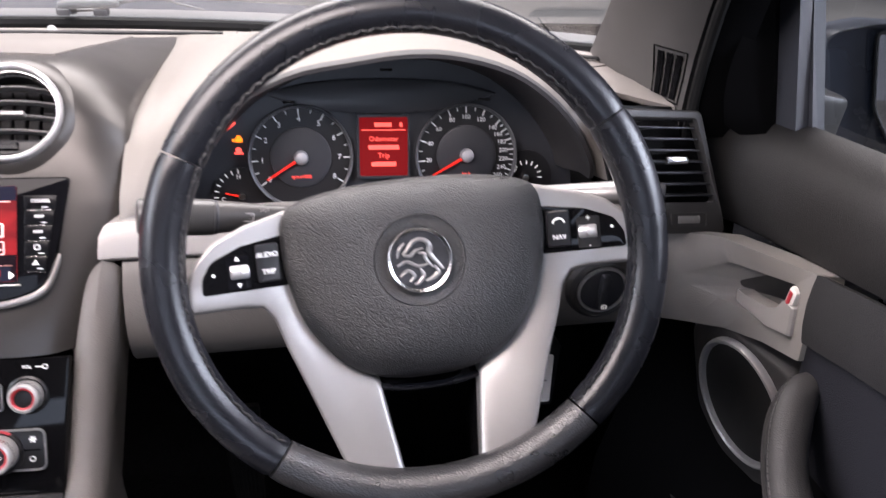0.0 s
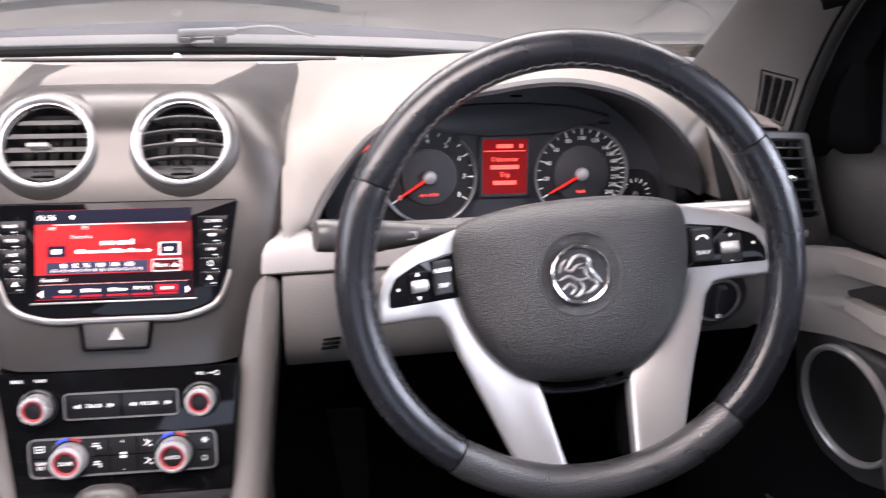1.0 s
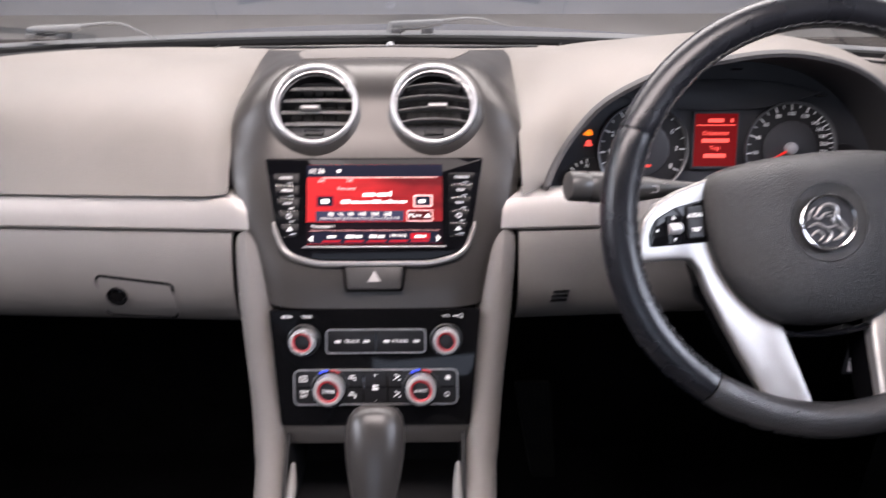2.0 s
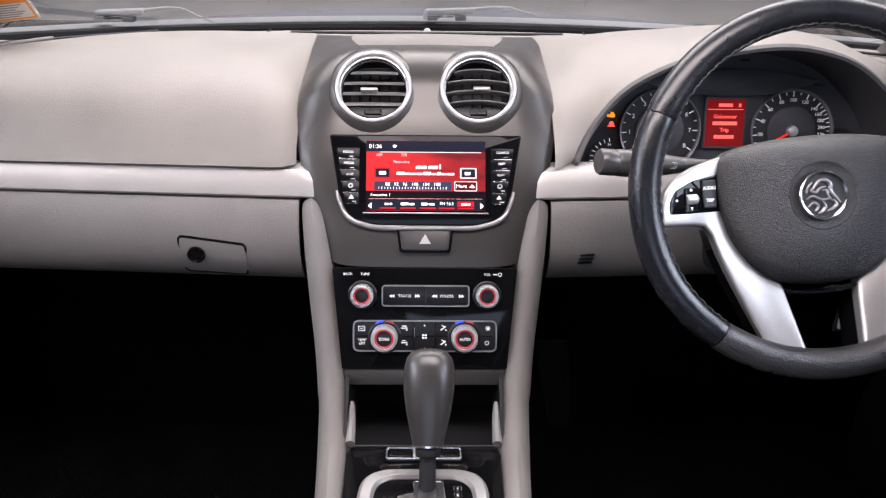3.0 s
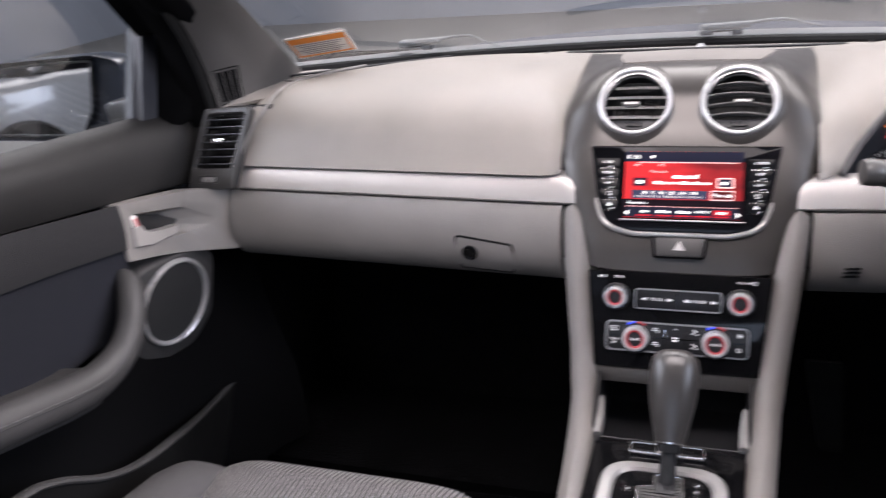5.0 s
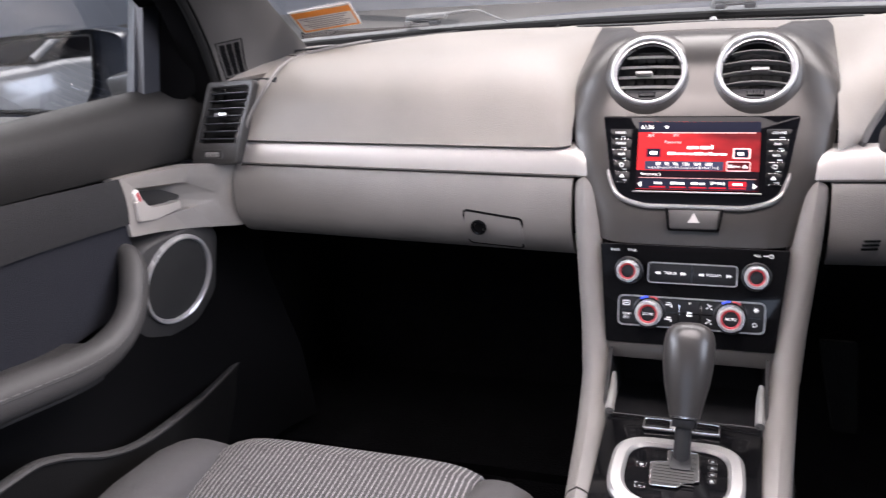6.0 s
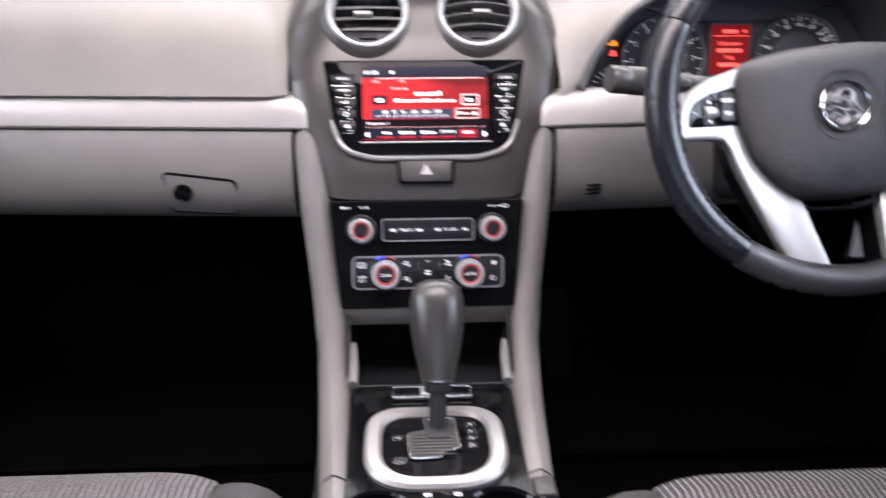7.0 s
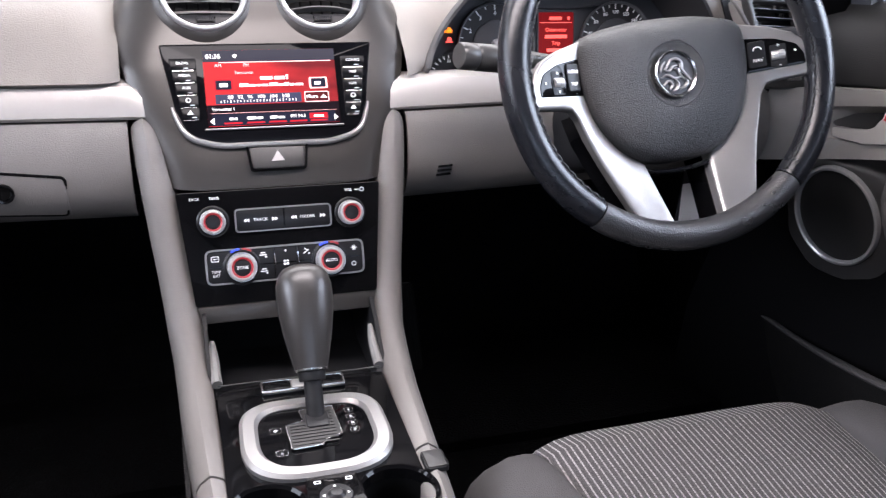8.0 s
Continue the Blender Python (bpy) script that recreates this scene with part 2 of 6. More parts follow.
def part(name, bm, mat, parent=None, label="", sharp=32):
    """Links a bmesh as one mesh object; its points are in world metres, or under a parent relative to it."""
    bmesh.ops.recalc_face_normals(bm, faces=bm.faces)
    me = bpy.data.meshes.new(name)
    bm.to_mesh(me)
    bm.free()
    me.polygons.foreach_set("use_smooth", [True] * len(me.polygons))
    mean = sum(p.area for p in me.polygons) / max(1, len(me.polygons))
    for p in me.polygons:
        if len(p.vertices) > 4 or (len(me.polygons) < 120 and p.area > 3 * mean):
            p.use_smooth = False
    me.set_sharp_from_angle(angle=radians(sharp))
    me.materials.append(mat)
    ob = new(name, me)
    if parent is not None:
        ob.parent = parent
        top = parent
        shift = Vector()
        while top is not None:
            shift += top.location
            top = top.parent
        me.transform(Matrix.Translation(-shift))
    if label:
        ob["label"] = label
    return ob


def join(*bms):
    out = bmesh.new()
    for b in bms:
        me = bpy.data.meshes.new("piece")
        b.to_mesh(me)
        b.free()
        out.from_mesh(me)
        bpy.data.meshes.remove(me)
    return out


def moved(bm, m):
    bmesh.ops.transform(bm, matrix=m, verts=bm.verts)
    return bm


def box(sx, sy, sz, bevel=0.0, seg=2, m=Matrix()):
    bm = bmesh.new()
    bmesh.ops.create_cube(bm, size=1.0, matrix=Matrix.Diagonal((sx, sy, sz, 1)))
    if bevel:
        bmesh.ops.bevel(bm, geom=bm.edges[:], offset=bevel, segments=seg, affect="EDGES", profile=0.5)
    return moved(bm, m)


def loft(rows, closed=False, caps=False):
    """A skin over rows of points; closed: each row is a ring."""
    bm = bmesh.new()
    grid = [[bm.verts.new(p) for p in row] for row in rows]
    for a, b in zip(grid, grid[1:]):
        k = len(a)
        for i in range(k if closed else k - 1):
            j = (i + 1) % k
            bm.faces.new((a[i], a[j], b[j], b[i]))
    if caps and closed:
        bm.faces.new(grid[0][::-1])
        bm.faces.new(grid[-1])
    return bm


def thick(bm, depth):
    """Gives a skin thickness, away from its normals."""
    bmesh.ops.recalc_face_normals(bm, faces=bm.faces)
    bmesh.ops.solidify(bm, geom=bm.faces[:], thickness=depth)
    return bm


def lathe(profile, n=40, m=Matrix()):
    """Turns (radius, height) points about local z."""
    rows = [[(r * math.cos(2 * math.pi * i / n), r * math.sin(2 * math.pi * i / n), h) for i in range(n)] for r, h in profile]
    bm = loft(rows, closed=True)
    bmesh.ops.remove_doubles(bm, verts=bm.verts, dist=1e-6)
    return moved(bm, m)


def prism(outline, depth, bevel=0.0, seg=2, m=Matrix()):
    """A plate of the local xy outline, from z = 0 to depth, its upper edge rounded."""
    bm = bmesh.new()
    low = [bm.verts.new((x, y, 0)) for x, y in outline]
    f = bm.faces.new(low)
    r = bmesh.ops.extrude_face_region(bm, geom=[f])
    top = [v for v in r["geom"] if isinstance(v, bmesh.types.BMVert)]
    bmesh.ops.translate(bm, verts=top, vec=(0, 0, depth))
    if bevel:
        chosen = set(top)
        rim = [e for e in bm.edges if e.verts[0] in chosen and e.verts[1] in chosen]
        bmesh.ops.bevel(bm, geom=rim, offset=bevel, segments=seg, affect="EDGES", profile=0.5)
    return moved(bm, m)


def frame_plate(outer, inner, depth, bevel=0.0, m=Matrix()):
    """A ring between two outlines of equal count, with depth."""
    rows = [[(x, y, 0) for x, y in outer], [(x, y, depth - bevel) for x, y in outer]]
    if bevel:
        k = [((a[0] * 0.8 + b[0] * 0.2), (a[1] * 0.8 + b[1] * 0.2)) for a, b in zip(outer, inner)]
        rows += [[(x, y, depth) for x, y in k]]
        k = [((a[0] * 0.2 + b[0] * 0.8), (a[1] * 0.2 + b[1] * 0.8)) for a, b in zip(outer, inner)]
        rows += [[(x, y, depth) for x, y in k]]
    rows += [[(x, y, depth - bevel) for x, y in inner], [(x, y, 0) for x, y in inner], [(x, y, 0) for x, y in outer]]
    bm = loft(rows, closed=True)
    bmesh.ops.remove_doubles(bm, verts=bm.verts, dist=1e-7)
    return moved(bm, m)


def rounded(points, radius, seg=5):
    """Rounds the corners of an outline; radius: one number, or one for each corner."""
    out, n = [], len(points)
    for i, p in enumerate(points):
        r = radius[i] if isinstance(radius, (list, tuple)) else radius
        p, a, b = Vector(p), Vector(points[i - 1]), Vector(points[(i + 1) % n])
        u, v = (a - p).normalized(), (b - p).normalized()
        half = u.angle(v) / 2
        d = min(r / max(math.tan(half), 1e-4), (a - p).length * 0.49, (b - p).length * 0.49)
        s, e = p + u * d, p + v * d
        for k in range(seg + 1):
            t = k / seg
            q = s * (1 - t) ** 2 + p * 2 * t * (1 - t) + e * t * t
            out.append((q.x, q.y))
    return out


def rect(w, h, r=0.0, seg=4, cx=0.0, cy=0.0):
    pts = [(cx - w / 2, cy - h / 2), (cx + w / 2, cy - h / 2), (cx + w / 2, cy + h / 2), (cx - w / 2, cy + h / 2)]
    return rounded(pts, r, seg) if r else pts


def spline(points, n):
    """n points along a Catmull-Rom curve through the given ones."""
    pts = [Vector(p) for p in points]
    pts = [pts[0] * 2 - pts[1]] + pts + [pts[-1] * 2 - pts[-2]]
    out, k = [], len(points) - 1
    for i in range(n):
        u = i / (n - 1) * k
        j = min(int(u), k - 1)
        t = u - j
        a, b, c, d = pts[j : j + 4]
        out.append(0.5 * (2 * b + (c - a) * t + (2 * a - 5 * b + 4 * c - d) * t * t + (3 * b - a - 3 * c + d) * t**3))
    return out


def sweep(path, sizes, n=16, flat=1.0, closed=False, up=Vector((0, 0, 1)), caps=True):
    """A tube of radius sizes (a number, or one a point) along path; flat squeezes it across its upper axis."""
    rows, k = [], len(path)
    path = [Vector(p) for p in path]
    for i, p in enumerate(path):
        a = path[i - 1] if (i or closed) else p
        b = path[(i + 1) % k] if (i < k - 1 or closed) else p
        d = (b - a).normalized()
        side = d.cross(up).normalized()
        top = side.cross(d)
        r = sizes[i] if isinstance(sizes, (list, tuple)) else sizes
        rows.append([p + side * r * math.cos(2 * math.pi * q / n) + top * r * flat * math.sin(2 * math.pi * q / n) for q in range(n)])
    if closed:
        rows.append(rows[0])
    bm = loft(rows, closed=True, caps=caps and not closed)
    if closed:
        bmesh.ops.remove_doubles(bm, verts=bm.verts, dist=1e-6)
    return bm


def plane_at(origin, up, right=(1, 0, 0)):
    """A pose whose local x goes right, y up and z out of the surface."""
    y = Vector(up).normalized()
    x = Vector(right)
    x = (x - y * x.dot(y)).normalized()
    z = x.cross(y)
    m = Matrix((x, y, z)).transposed().to_4x4()
    m.translation = origin
    return m


def words(text, height, m, depth=0.0003, align="CENTER", bold=0.0):
    """Lettering of that height in the built-in font, lying in local xy."""
    curve = bpy.data.curves.new("lettering", "FONT")
    curve.body, curve.size, curve.align_x, curve.align_y = text, height * 1.38, align, "CENTER"
    curve.extrude, curve.resolution_u, curve.offset = depth, 2, bold
    ob = bpy.data.objects.new("lettering", curve)
    me = bpy.data.meshes.new_from_object(ob)
    bm = bmesh.new()
    bm.from_mesh(me)
    bpy.data.objects.remove(ob)
    bpy.data.curves.remove(curve)
    bpy.data.meshes.remove(me)
    return moved(bm, m)


def T(x, y, z=0.0, rz=0.0):
    return pose(x, y, z, 0, 0, rz)


def disc(r, depth, n=32, bevel=0.0, m=Matrix()):
    return prism([(r * math.cos(2 * math.pi * i / n), r * math.sin(2 * math.pi * i / n)) for i in range(n)], depth, bevel, 2, m)


def circle(r, n=40, cx=0.0, cy=0.0, a0=0.0):
    return [(cx + r * math.cos(a0 + 2 * math.pi * i / n), cy + r * math.sin(a0 + 2 * math.pi * i / n)) for i in range(n)]

# the showroom and the shell of the car
def structure(name, bm, mat, label, category=""):
    return tagged(part(name, bm, mat), label, category, kind="structure")


structure("ground", box(40, 40, 0.1, m=T(0, 0, -0.05)), ground_mat, "grey polished concrete showroom ground", "ground")
structure("wall_north", box(24, 0.2, 5, m=T(0, 9, 2.5)), grey_mat, "plain grey showroom wall", "wall")
structure("wall_south", box(24, 0.2, 5, m=T(0, -9, 2.5)), grey_mat, "plain grey showroom wall", "wall")
structure("wall_west", box(0.2, 18, 5, m=T(-8, 0, 2.5)), grey_mat, "plain grey showroom wall", "wall")
structure("wall_east", box(0.2, 18, 5, m=T(8, 0, 2.5)), grey_mat, "plain grey showroom wall", "wall")

structure("showroom_ceiling", box(24, 18, 0.1, m=T(0, 0, 5.05)), grey_mat, "plain grey showroom ceiling", "ceiling")

FLOOR = 0.30
structure("floor", box(1.66, 2.60, 0.03, m=T(0, -0.75, FLOOR - 0.015)), carpet_mat, "carpeted cabin floor, blackened to stand for footwell shade", "floor")
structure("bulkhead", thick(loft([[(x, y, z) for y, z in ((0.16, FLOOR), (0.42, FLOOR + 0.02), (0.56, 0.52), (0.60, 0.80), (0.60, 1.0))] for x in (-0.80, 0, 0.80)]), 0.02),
          carpet_mat, "carpeted bulkhead under the dashboard, blackened to stand for its shade", "bulkhead")
for s in (-1, 1):
    structure("kick_panel_" + ("east" if s > 0 else "west"), box(0.03, 0.72, 0.58, 0.004, m=T(s * 0.775, 0.50, FLOOR + 0.28)), carpet_mat, "carpeted side of the footwell, blackened to stand for its shade", "wall")
structure("rear_bulkhead", box(1.50, 0.05, 0.75, m=T(0, -2.05, 0.67)), carpet_mat, "dark trim behind the cabin", "wall")


def screen_base(x):
    return 0.53 - 0.35 * x * x


SLOPE = math.tan(radians(29))


def screen_point(x, up):
    """A point of the windscreen: up metres above its lower edge."""
    narrow = 1 - 0.22 * up / 0.4
    return (x * narrow, screen_base(x) - up / SLOPE + 0.08 * up, 1.006 + up)


xs = [-0.74 + 1.48 * i / 24 for i in range(25)]
ws = structure("windscreen", loft([[screen_point(x, u) for x in xs] for u in [0.39 * k / 10 for k in range(11)]]), glass_mat, "large raked windscreen that mirrors the dashboard", "windscreen")
ws.visible_shadow = False

# unseen roof with an opening for the added overhead lamp
hole = rect(0.74, 0.24, 0.06, 5, 0, -0.29)
outer = []
for x, y in hole:
    dx, dy = x / 0.37, (y + 0.29) / 0.12
    k = max(abs(dx), abs(dy))
    outer.append((0.60 * dx / k, (-0.15 if dy > 0 else -2.05) * abs(dy / k) + (1 - abs(dy / k)) * -0.29))
lo = [[(x, y, 1.398) for x, y in hole], [(x, y, 1.398) for x, y in outer]]
structure("ceiling", thick(loft(lo, closed=True), 0.03), lining_mat, "unseen black headlining with an opening for the added overhead lamp", "ceiling")


def side_shell(s):
    """Sill, upper frame and rear side of the cabin."""
    word = "east" if s > 0 else "west"
    structure("cabin_side_" + word, box(0.04, 1.10, 0.72, 0.006, m=T(s * 0.80, -1.50, 0.66)), door_mat, "dark rear side of the cabin", "wall")
    rail = [screen_point(s * 0.70, u) for u in (0.0, 0.12, 0.26, 0.38)] + [(s * 0.56, -0.6, 1.40), (s * 0.56, -2.0, 1.38)]
    body = spline(rail, 26)
    b = sweep([Vector(p) + Vector((s * 0.05, -0.02, -0.012)) for p in body], 0.035, 12, 0.7)
    structure("roof_rail_" + word, b, foot_mat, "black trimmed roof rail", "roof rail")


for s in (-1, 1):
    side_shell(s)


# windscreen pillars, trimmed inside
def between(table, u):
    """Straight interpolation in rows (u, values...)."""
    for lo, hi in zip(table, table[1:]):
        if u <= hi[0] or hi is table[-1]:
            f = (u - lo[0]) / (hi[0] - lo[0])
            return [p + (q - p) * f for p, q in zip(lo[1:], hi[1:])]


PILLAR_REAR = [(-0.03, 0.698, 0.118), (0.0, 0.697, 0.115), (0.05, 0.694, 0.100), (0.11, 0.686, 0.066), (0.165, 0.672, 0.012), (0.38, 0.560, -0.365)]


def pillar(s):
    t = thing("windscreen_pillar", "grey plastic trim of the windscreen pillar", "pillar trim", "windscreen pillars")
    rows, shade, lower, lipline = [], [], [], []

    def chain(u):
        """The trim's section from the glass to its rear edge."""
        f = Vector(screen_point(s * 0.672, u))
        x, y = between(PILLAR_REAR, u)
        a = f + Vector((0, -0.006, -0.004))
        c = Vector((s * x, y, f.z - 0.004))
        mid = a.lerp(c, 0.58) + Vector((-s * (0.012 + 0.010 * max(0, 1 - u / 0.1)), 0, 0))
        p1 = a * 0.36 + mid * 0.48 + c * 0.16 + Vector((-s * 0.004, 0, 0))
        p2 = a * 0.10 + mid * 0.55 + c * 0.35 + Vector((-s * 0.001, 0, 0))
        p0 = a.lerp(p1, 0.45) + Vector((-s * 0.004, 0, 0))
        p3 = p2.lerp(c, 0.94) + Vector((-s * 0.001, 0, 0))
        return [a, p0, p1, p2, p3, c]

    def on_trim(u, y, lift):
        row = chain(u)
        for p, q in zip(row, row[1:]):
            if q.y <= y <= p.y:
                return p.lerp(q, (p.y - y) / (p.y - q.y)) + Vector((-s * lift, -lift * 0.3, 0))
        return row[-1] + Vector((-s * lift, 0, 0))

    for k in range(21):
        u = -0.03 + 0.43 * k / 20
        row = chain(u)
        a, c = row[0], row[-1]
        rows.append(row[:5] + [row[4] + Vector((s * 0.05, 0.0, 0.0)), a + Vector((s * 0.06, 0.02, 0.0))])
        shade.append(row[4:] + [c + Vector((s * 0.04, 0.02, 0.0)), row[4] + Vector((s * 0.04, 0.0, 0.0))])
        e = c + Vector((s * 0.004, -0.005, 0))
        lower.append([e, e + Vector((s * 0.02, -0.004, 0)), e + Vector((s * 0.045, 0.0, 0)), c + Vector((s * 0.045, 0.01, 0))])
        lipline.append(e)
    part("trim", loft(rows, closed=True, caps=True), pillar_mat, t, sharp=60)
    # rear strip is coloured black to stand for the deep shade there
    part("rear_trim", loft(shade, closed=True, caps=True), foot_mat, t, "rear strip of the pillar, blackened to stand for deep shade", 60)
    part("rear_edge", loft(lower, closed=True, caps=True), foot_mat, t, "black rear edge of the trim", 50)
    part("door_seal", sweep(lipline, 0.006, 10), rubber_mat, t, "black rubber door seal")
    lean = lambda v: -0.35 * v
    frame_line = [on_trim(u, y + lean(u), 0.0005) for u, y in [(0.0, 0.172), (0.028, 0.172), (0.056, 0.172), (0.056, 0.150), (0.056, 0.128), (0.028, 0.128), (0.0, 0.128), (0.0, 0.150)]]
    part("vent_edge", sweep(frame_line, 0.0009, 6, closed=True), foot_mat, t, "dark edge of the demister vent")
    for k in range(3):
        y0 = 0.166 - 0.0125 * k
        part("vent_slit", thick(loft([[on_trim(u, y + lean(u), 0.0012) for y in (y0, y0 - 0.004, y0 - 0.008)] for u in (0.004, 0.016, 0.028, 0.040, 0.052)]), 0.001), carpet_mat, t, "black demister slit")
    return t


for s in (-1, 1):
    pillar(s)

# outside: scuttle, wipers, bonnet
scuttle_mat = material("weathered grey plastic", (0.13, 0.132, 0.135), 0.5)
scuttle = thing("scuttle_panel", "black plastic scuttle panel below the windscreen", "scuttle")
part("panel", thick(loft([[(x, screen_base(x) + dy, z) for dy, z in ((0.006, 1.004), (0.012, 1.014), (0.05, 1.014), (0.16, 1.000))] for x in xs]), 0.01), scuttle_mat, scuttle)
# seal made wide enough to draw the shadow line between glass and dash too
part("seal", sweep([(x, screen_base(x) - 0.006, 1.008) for x in xs], 0.008, 8), rubber_mat, scuttle, "black rubber seal, widened to stand for the shadow gap along the glass")
bonnet = thing("bonnet", "dark painted bonnet beyond the glass", "bonnet")
part("skin", thick(loft([[(x, screen_base(x) + 0.16 + dy * 1.0, 0.99 - 0.22 * dy * dy - 0.05 * x * x) for dy in (0, 0.1, 0.3, 0.6, 0.9, 1.1)] for x in xs]), 0.01), paint_mat, bonnet)


wiper_mat = material("dark wiper plastic", (0.05, 0.05, 0.052), 0.5)


def wiper(x0, y, z, down):
    """Arm's hub clip from x0, with a thin arm rising and falling beyond it."""
    t = thing("wiper", "grey wiper arm resting on the glass", "wiper", "windscreen wipers")
    part("hub", join(lathe([(0.0, 0.004), (0.010, 0.003), (0.013, -0.006), (0.013, -0.012)], 20, pose(x0 + 0.008, y + 0.01, z)), box(0.078, 0.018, 0.010, 0.004, 3, m=pose(x0 + 0.040, y, z + 0.002, 0, -3, -4))), scuttle_mat, t)
    for dx, w in ((0.010, 0.016), (0.056, 0.018)):
        part("clip", box(w, 0.016, 0.008, 0.002, m=pose(x0 + dx, y - 0.008, z - 0.007)), wiper_mat, t)
    part("spring", sweep([(x0 + 0.016, y - 0.008, z - 0.006), (x0 + 0.05, y - 0.008, z - 0.005)], 0.0014, 8), black_mat, t)
    arm = spline([(x0 + 0.070, y, z + 0.004), (x0 + 0.105, y, z + 0.0085), (x0 + 0.135, y, z + 0.0085), (x0 + 0.155, y, z + 0.004 - down * 0.3), (x0 + 0.185, y, z - down)], 20)
    part("arm", sweep(arm, [0.0042 - 0.0026 * i / 19 for i in range(20)], 8, 0.7), scuttle_mat, t)
    return t


wiper(-0.522, 0.460, 1.034, 0.012)
wiper(-0.002, 0.505, 1.034, 0.004)

# registration label inside the glass
label = thing("windscreen_label", "orange and white paper label stuck inside the glass", "label")
lm = plane_at((-0.5966, 0.2962, 1.0625), (0.0157, -0.0745, 0.0436), (0.0975, 0.0245, 0.009))
part("paper", prism(rect(0.101, 0.087, 0.002), 0.0005, m=lm), paper_mat, label)
part("orange_band", prism(rect(0.095, 0.021, 0.001, 4, 0, 0.0265), 0.0008, m=lm), orange_mat, label)
part("orange_band", prism(rect(0.095, 0.006, 0.001, 4, 0, -0.0375), 0.0008, m=lm), orange_mat, label)
for x in (-0.0462, 0.0462):
    part("orange_edge", prism(rect(0.0028, 0.075, 0.001, 4, x, 0), 0.0007, m=lm), orange_mat, label)
for k in range(6):
    part("printed_bar", prism(rect(0.078 - 0.010 * (k % 3), 0.0034, 0.0005, 2, -0.002, 0.010 - k * 0.0078), 0.0008, m=lm), ink_mat, label)

# dashboard
dash = thing("dashboard", "two-tone grey dashboard with a silver strip along it", "dashboard", at=(0, 0.1, 0.9))


# height of the pad where it meets the centre panel, by distance ahead
PAD_EDGE = [(0.0, 0.99), (0.060, 0.955), (0.085, 0.975), (0.115, 0.992), (0.15, 0.998), (0.22, 1.004), (0.29, 1.010), (0.40, 1.014), (0.60, 1.02)]


def pad_profile(x):
    """The pad's section from the strip to the windscreen at that distance from the middle."""
    x = abs(x)
    bow = 0.034 + 0.055 * max(0, x - 0.12) ** 1.0
    tall = 1.0 - 0.35 * max(0, (x - 0.42) / 0.24) ** 2 * 0.35
    pts = [(0.0, 0.926), (0.012, 0.945), (0.026, 0.968), (0.047, 0.990), (0.085, 1.010), (0.15, 1.024), (0.23, 1.026), (0.31, 1.020), (0.40, 1.012)]
    cut = 0.45 * max(0.0, x - 0.158)
    sec = [(bow + y * (1 - 0.42 * max(0, (x - 0.30) / 0.36) ** 2), 0.926 + (z - 0.926) * tall) for y, z in pts]
    return [(y, min(z, between(PAD_EDGE, y)[0] - 0.002 + cut)) for y, z in sec]



side_x = [0.153, 0.157, 0.162, 0.168, 0.175, 0.20, 0.26, 0.32, 0.38, 0.44, 0.50, 0.55, 0.59, 0.62, 0.645, 0.655]


def pad_rows(sign):
    rows = []
    for x in side_x:
        f = max(0.0, (x - 0.60) / 0.055)
        roll = 0.012 * max(0.0, (0.178 - x) / 0.025) ** 2
        sec = [Vector((sign * (x - 0.05 * f * f * k / 8), y + roll * max(0.0, 1 - k / 5), z - roll * 0.3 * (k > 2))) for k, (y, z) in enumerate(pad_profile(x))]
        rows.append(sec)
    return rows


part("passenger_pad", thick(loft(pad_rows(-1)), 0.006), pad_mat, dash, "pale grey soft pad")
# rim of the dash top between pad and glass, both sides
rim = []
for k in range(41):
    x = -0.69 + 1.38 * k / 40
    ax = abs(x)
    front = 0.44 - 0.10 * (ax / 0.55) ** 3 if ax < 0.55 else 0.34 - 1.6 * (ax - 0.55) ** 1.1
    front = min(front, screen_base(x) - 0.06)
    rim.append([(x, front - 0.03, 1.000), (x, front + 0.02, 1.008), (x, (front + screen_base(x)) / 2, 1.008), (x, screen_base(x) - 0.01, 1.002)])
part("top_rim", thick(loft(rim), 0.006), rim_mat, dash, "grey rim along the glass")
slot = part("demister_slot", join(box(0.424, 0.012, 0.004, 0.001, m=T(0, 0.432, 1.0128)), box(0.30, 0.010, 0.003, 0.001, m=pose(-0.55, 0.37, 1.011, 0, 0, 30)), box(0.30, 0.010, 0.003, 0.001, m=pose(0.55, 0.37, 1.011, 0, 0, -30))), black_mat, dash, "black demister slots")
part("slot_tray", thick(loft([[(x, y, z) for y, z in ((0.385, 1.0125), (0.415, 1.0122), (0.455, 1.0112), (0.478, 1.0075))] for x in (-0.227, -0.1, 0, 0.1, 0.227)]), 0.004), pad_mat, dash, "pale strip round the demister slot")


def tweeter_grille(s):
    ring = part("tweeter_grille", lathe([(0.0, 0.001), (0.043, 0.001), (0.046, 0.003), (0.050, 0.002), (0.052, -0.004)], 40, pose(s * 0.632, 0.318, 1.006)), rim_mat, dash)
    holes = [box(0.0014, 0.0014, 0.0008, m=T(s * 0.632 + i * 0.0055, 0.318 + j * 0.0055, 1.0072)) for i in range(-7, 8) for j in range(-7, 8) if i * i + j * j < 50]
    part("grille_groove", lathe([(0.0505, 0.0005), (0.0515, 0.0032), (0.0530, 0.0005)], 40, pose(s * 0.632, 0.318, 1.006)), black_mat, ring)
    part("perforations", join(*holes), black_mat, ring)


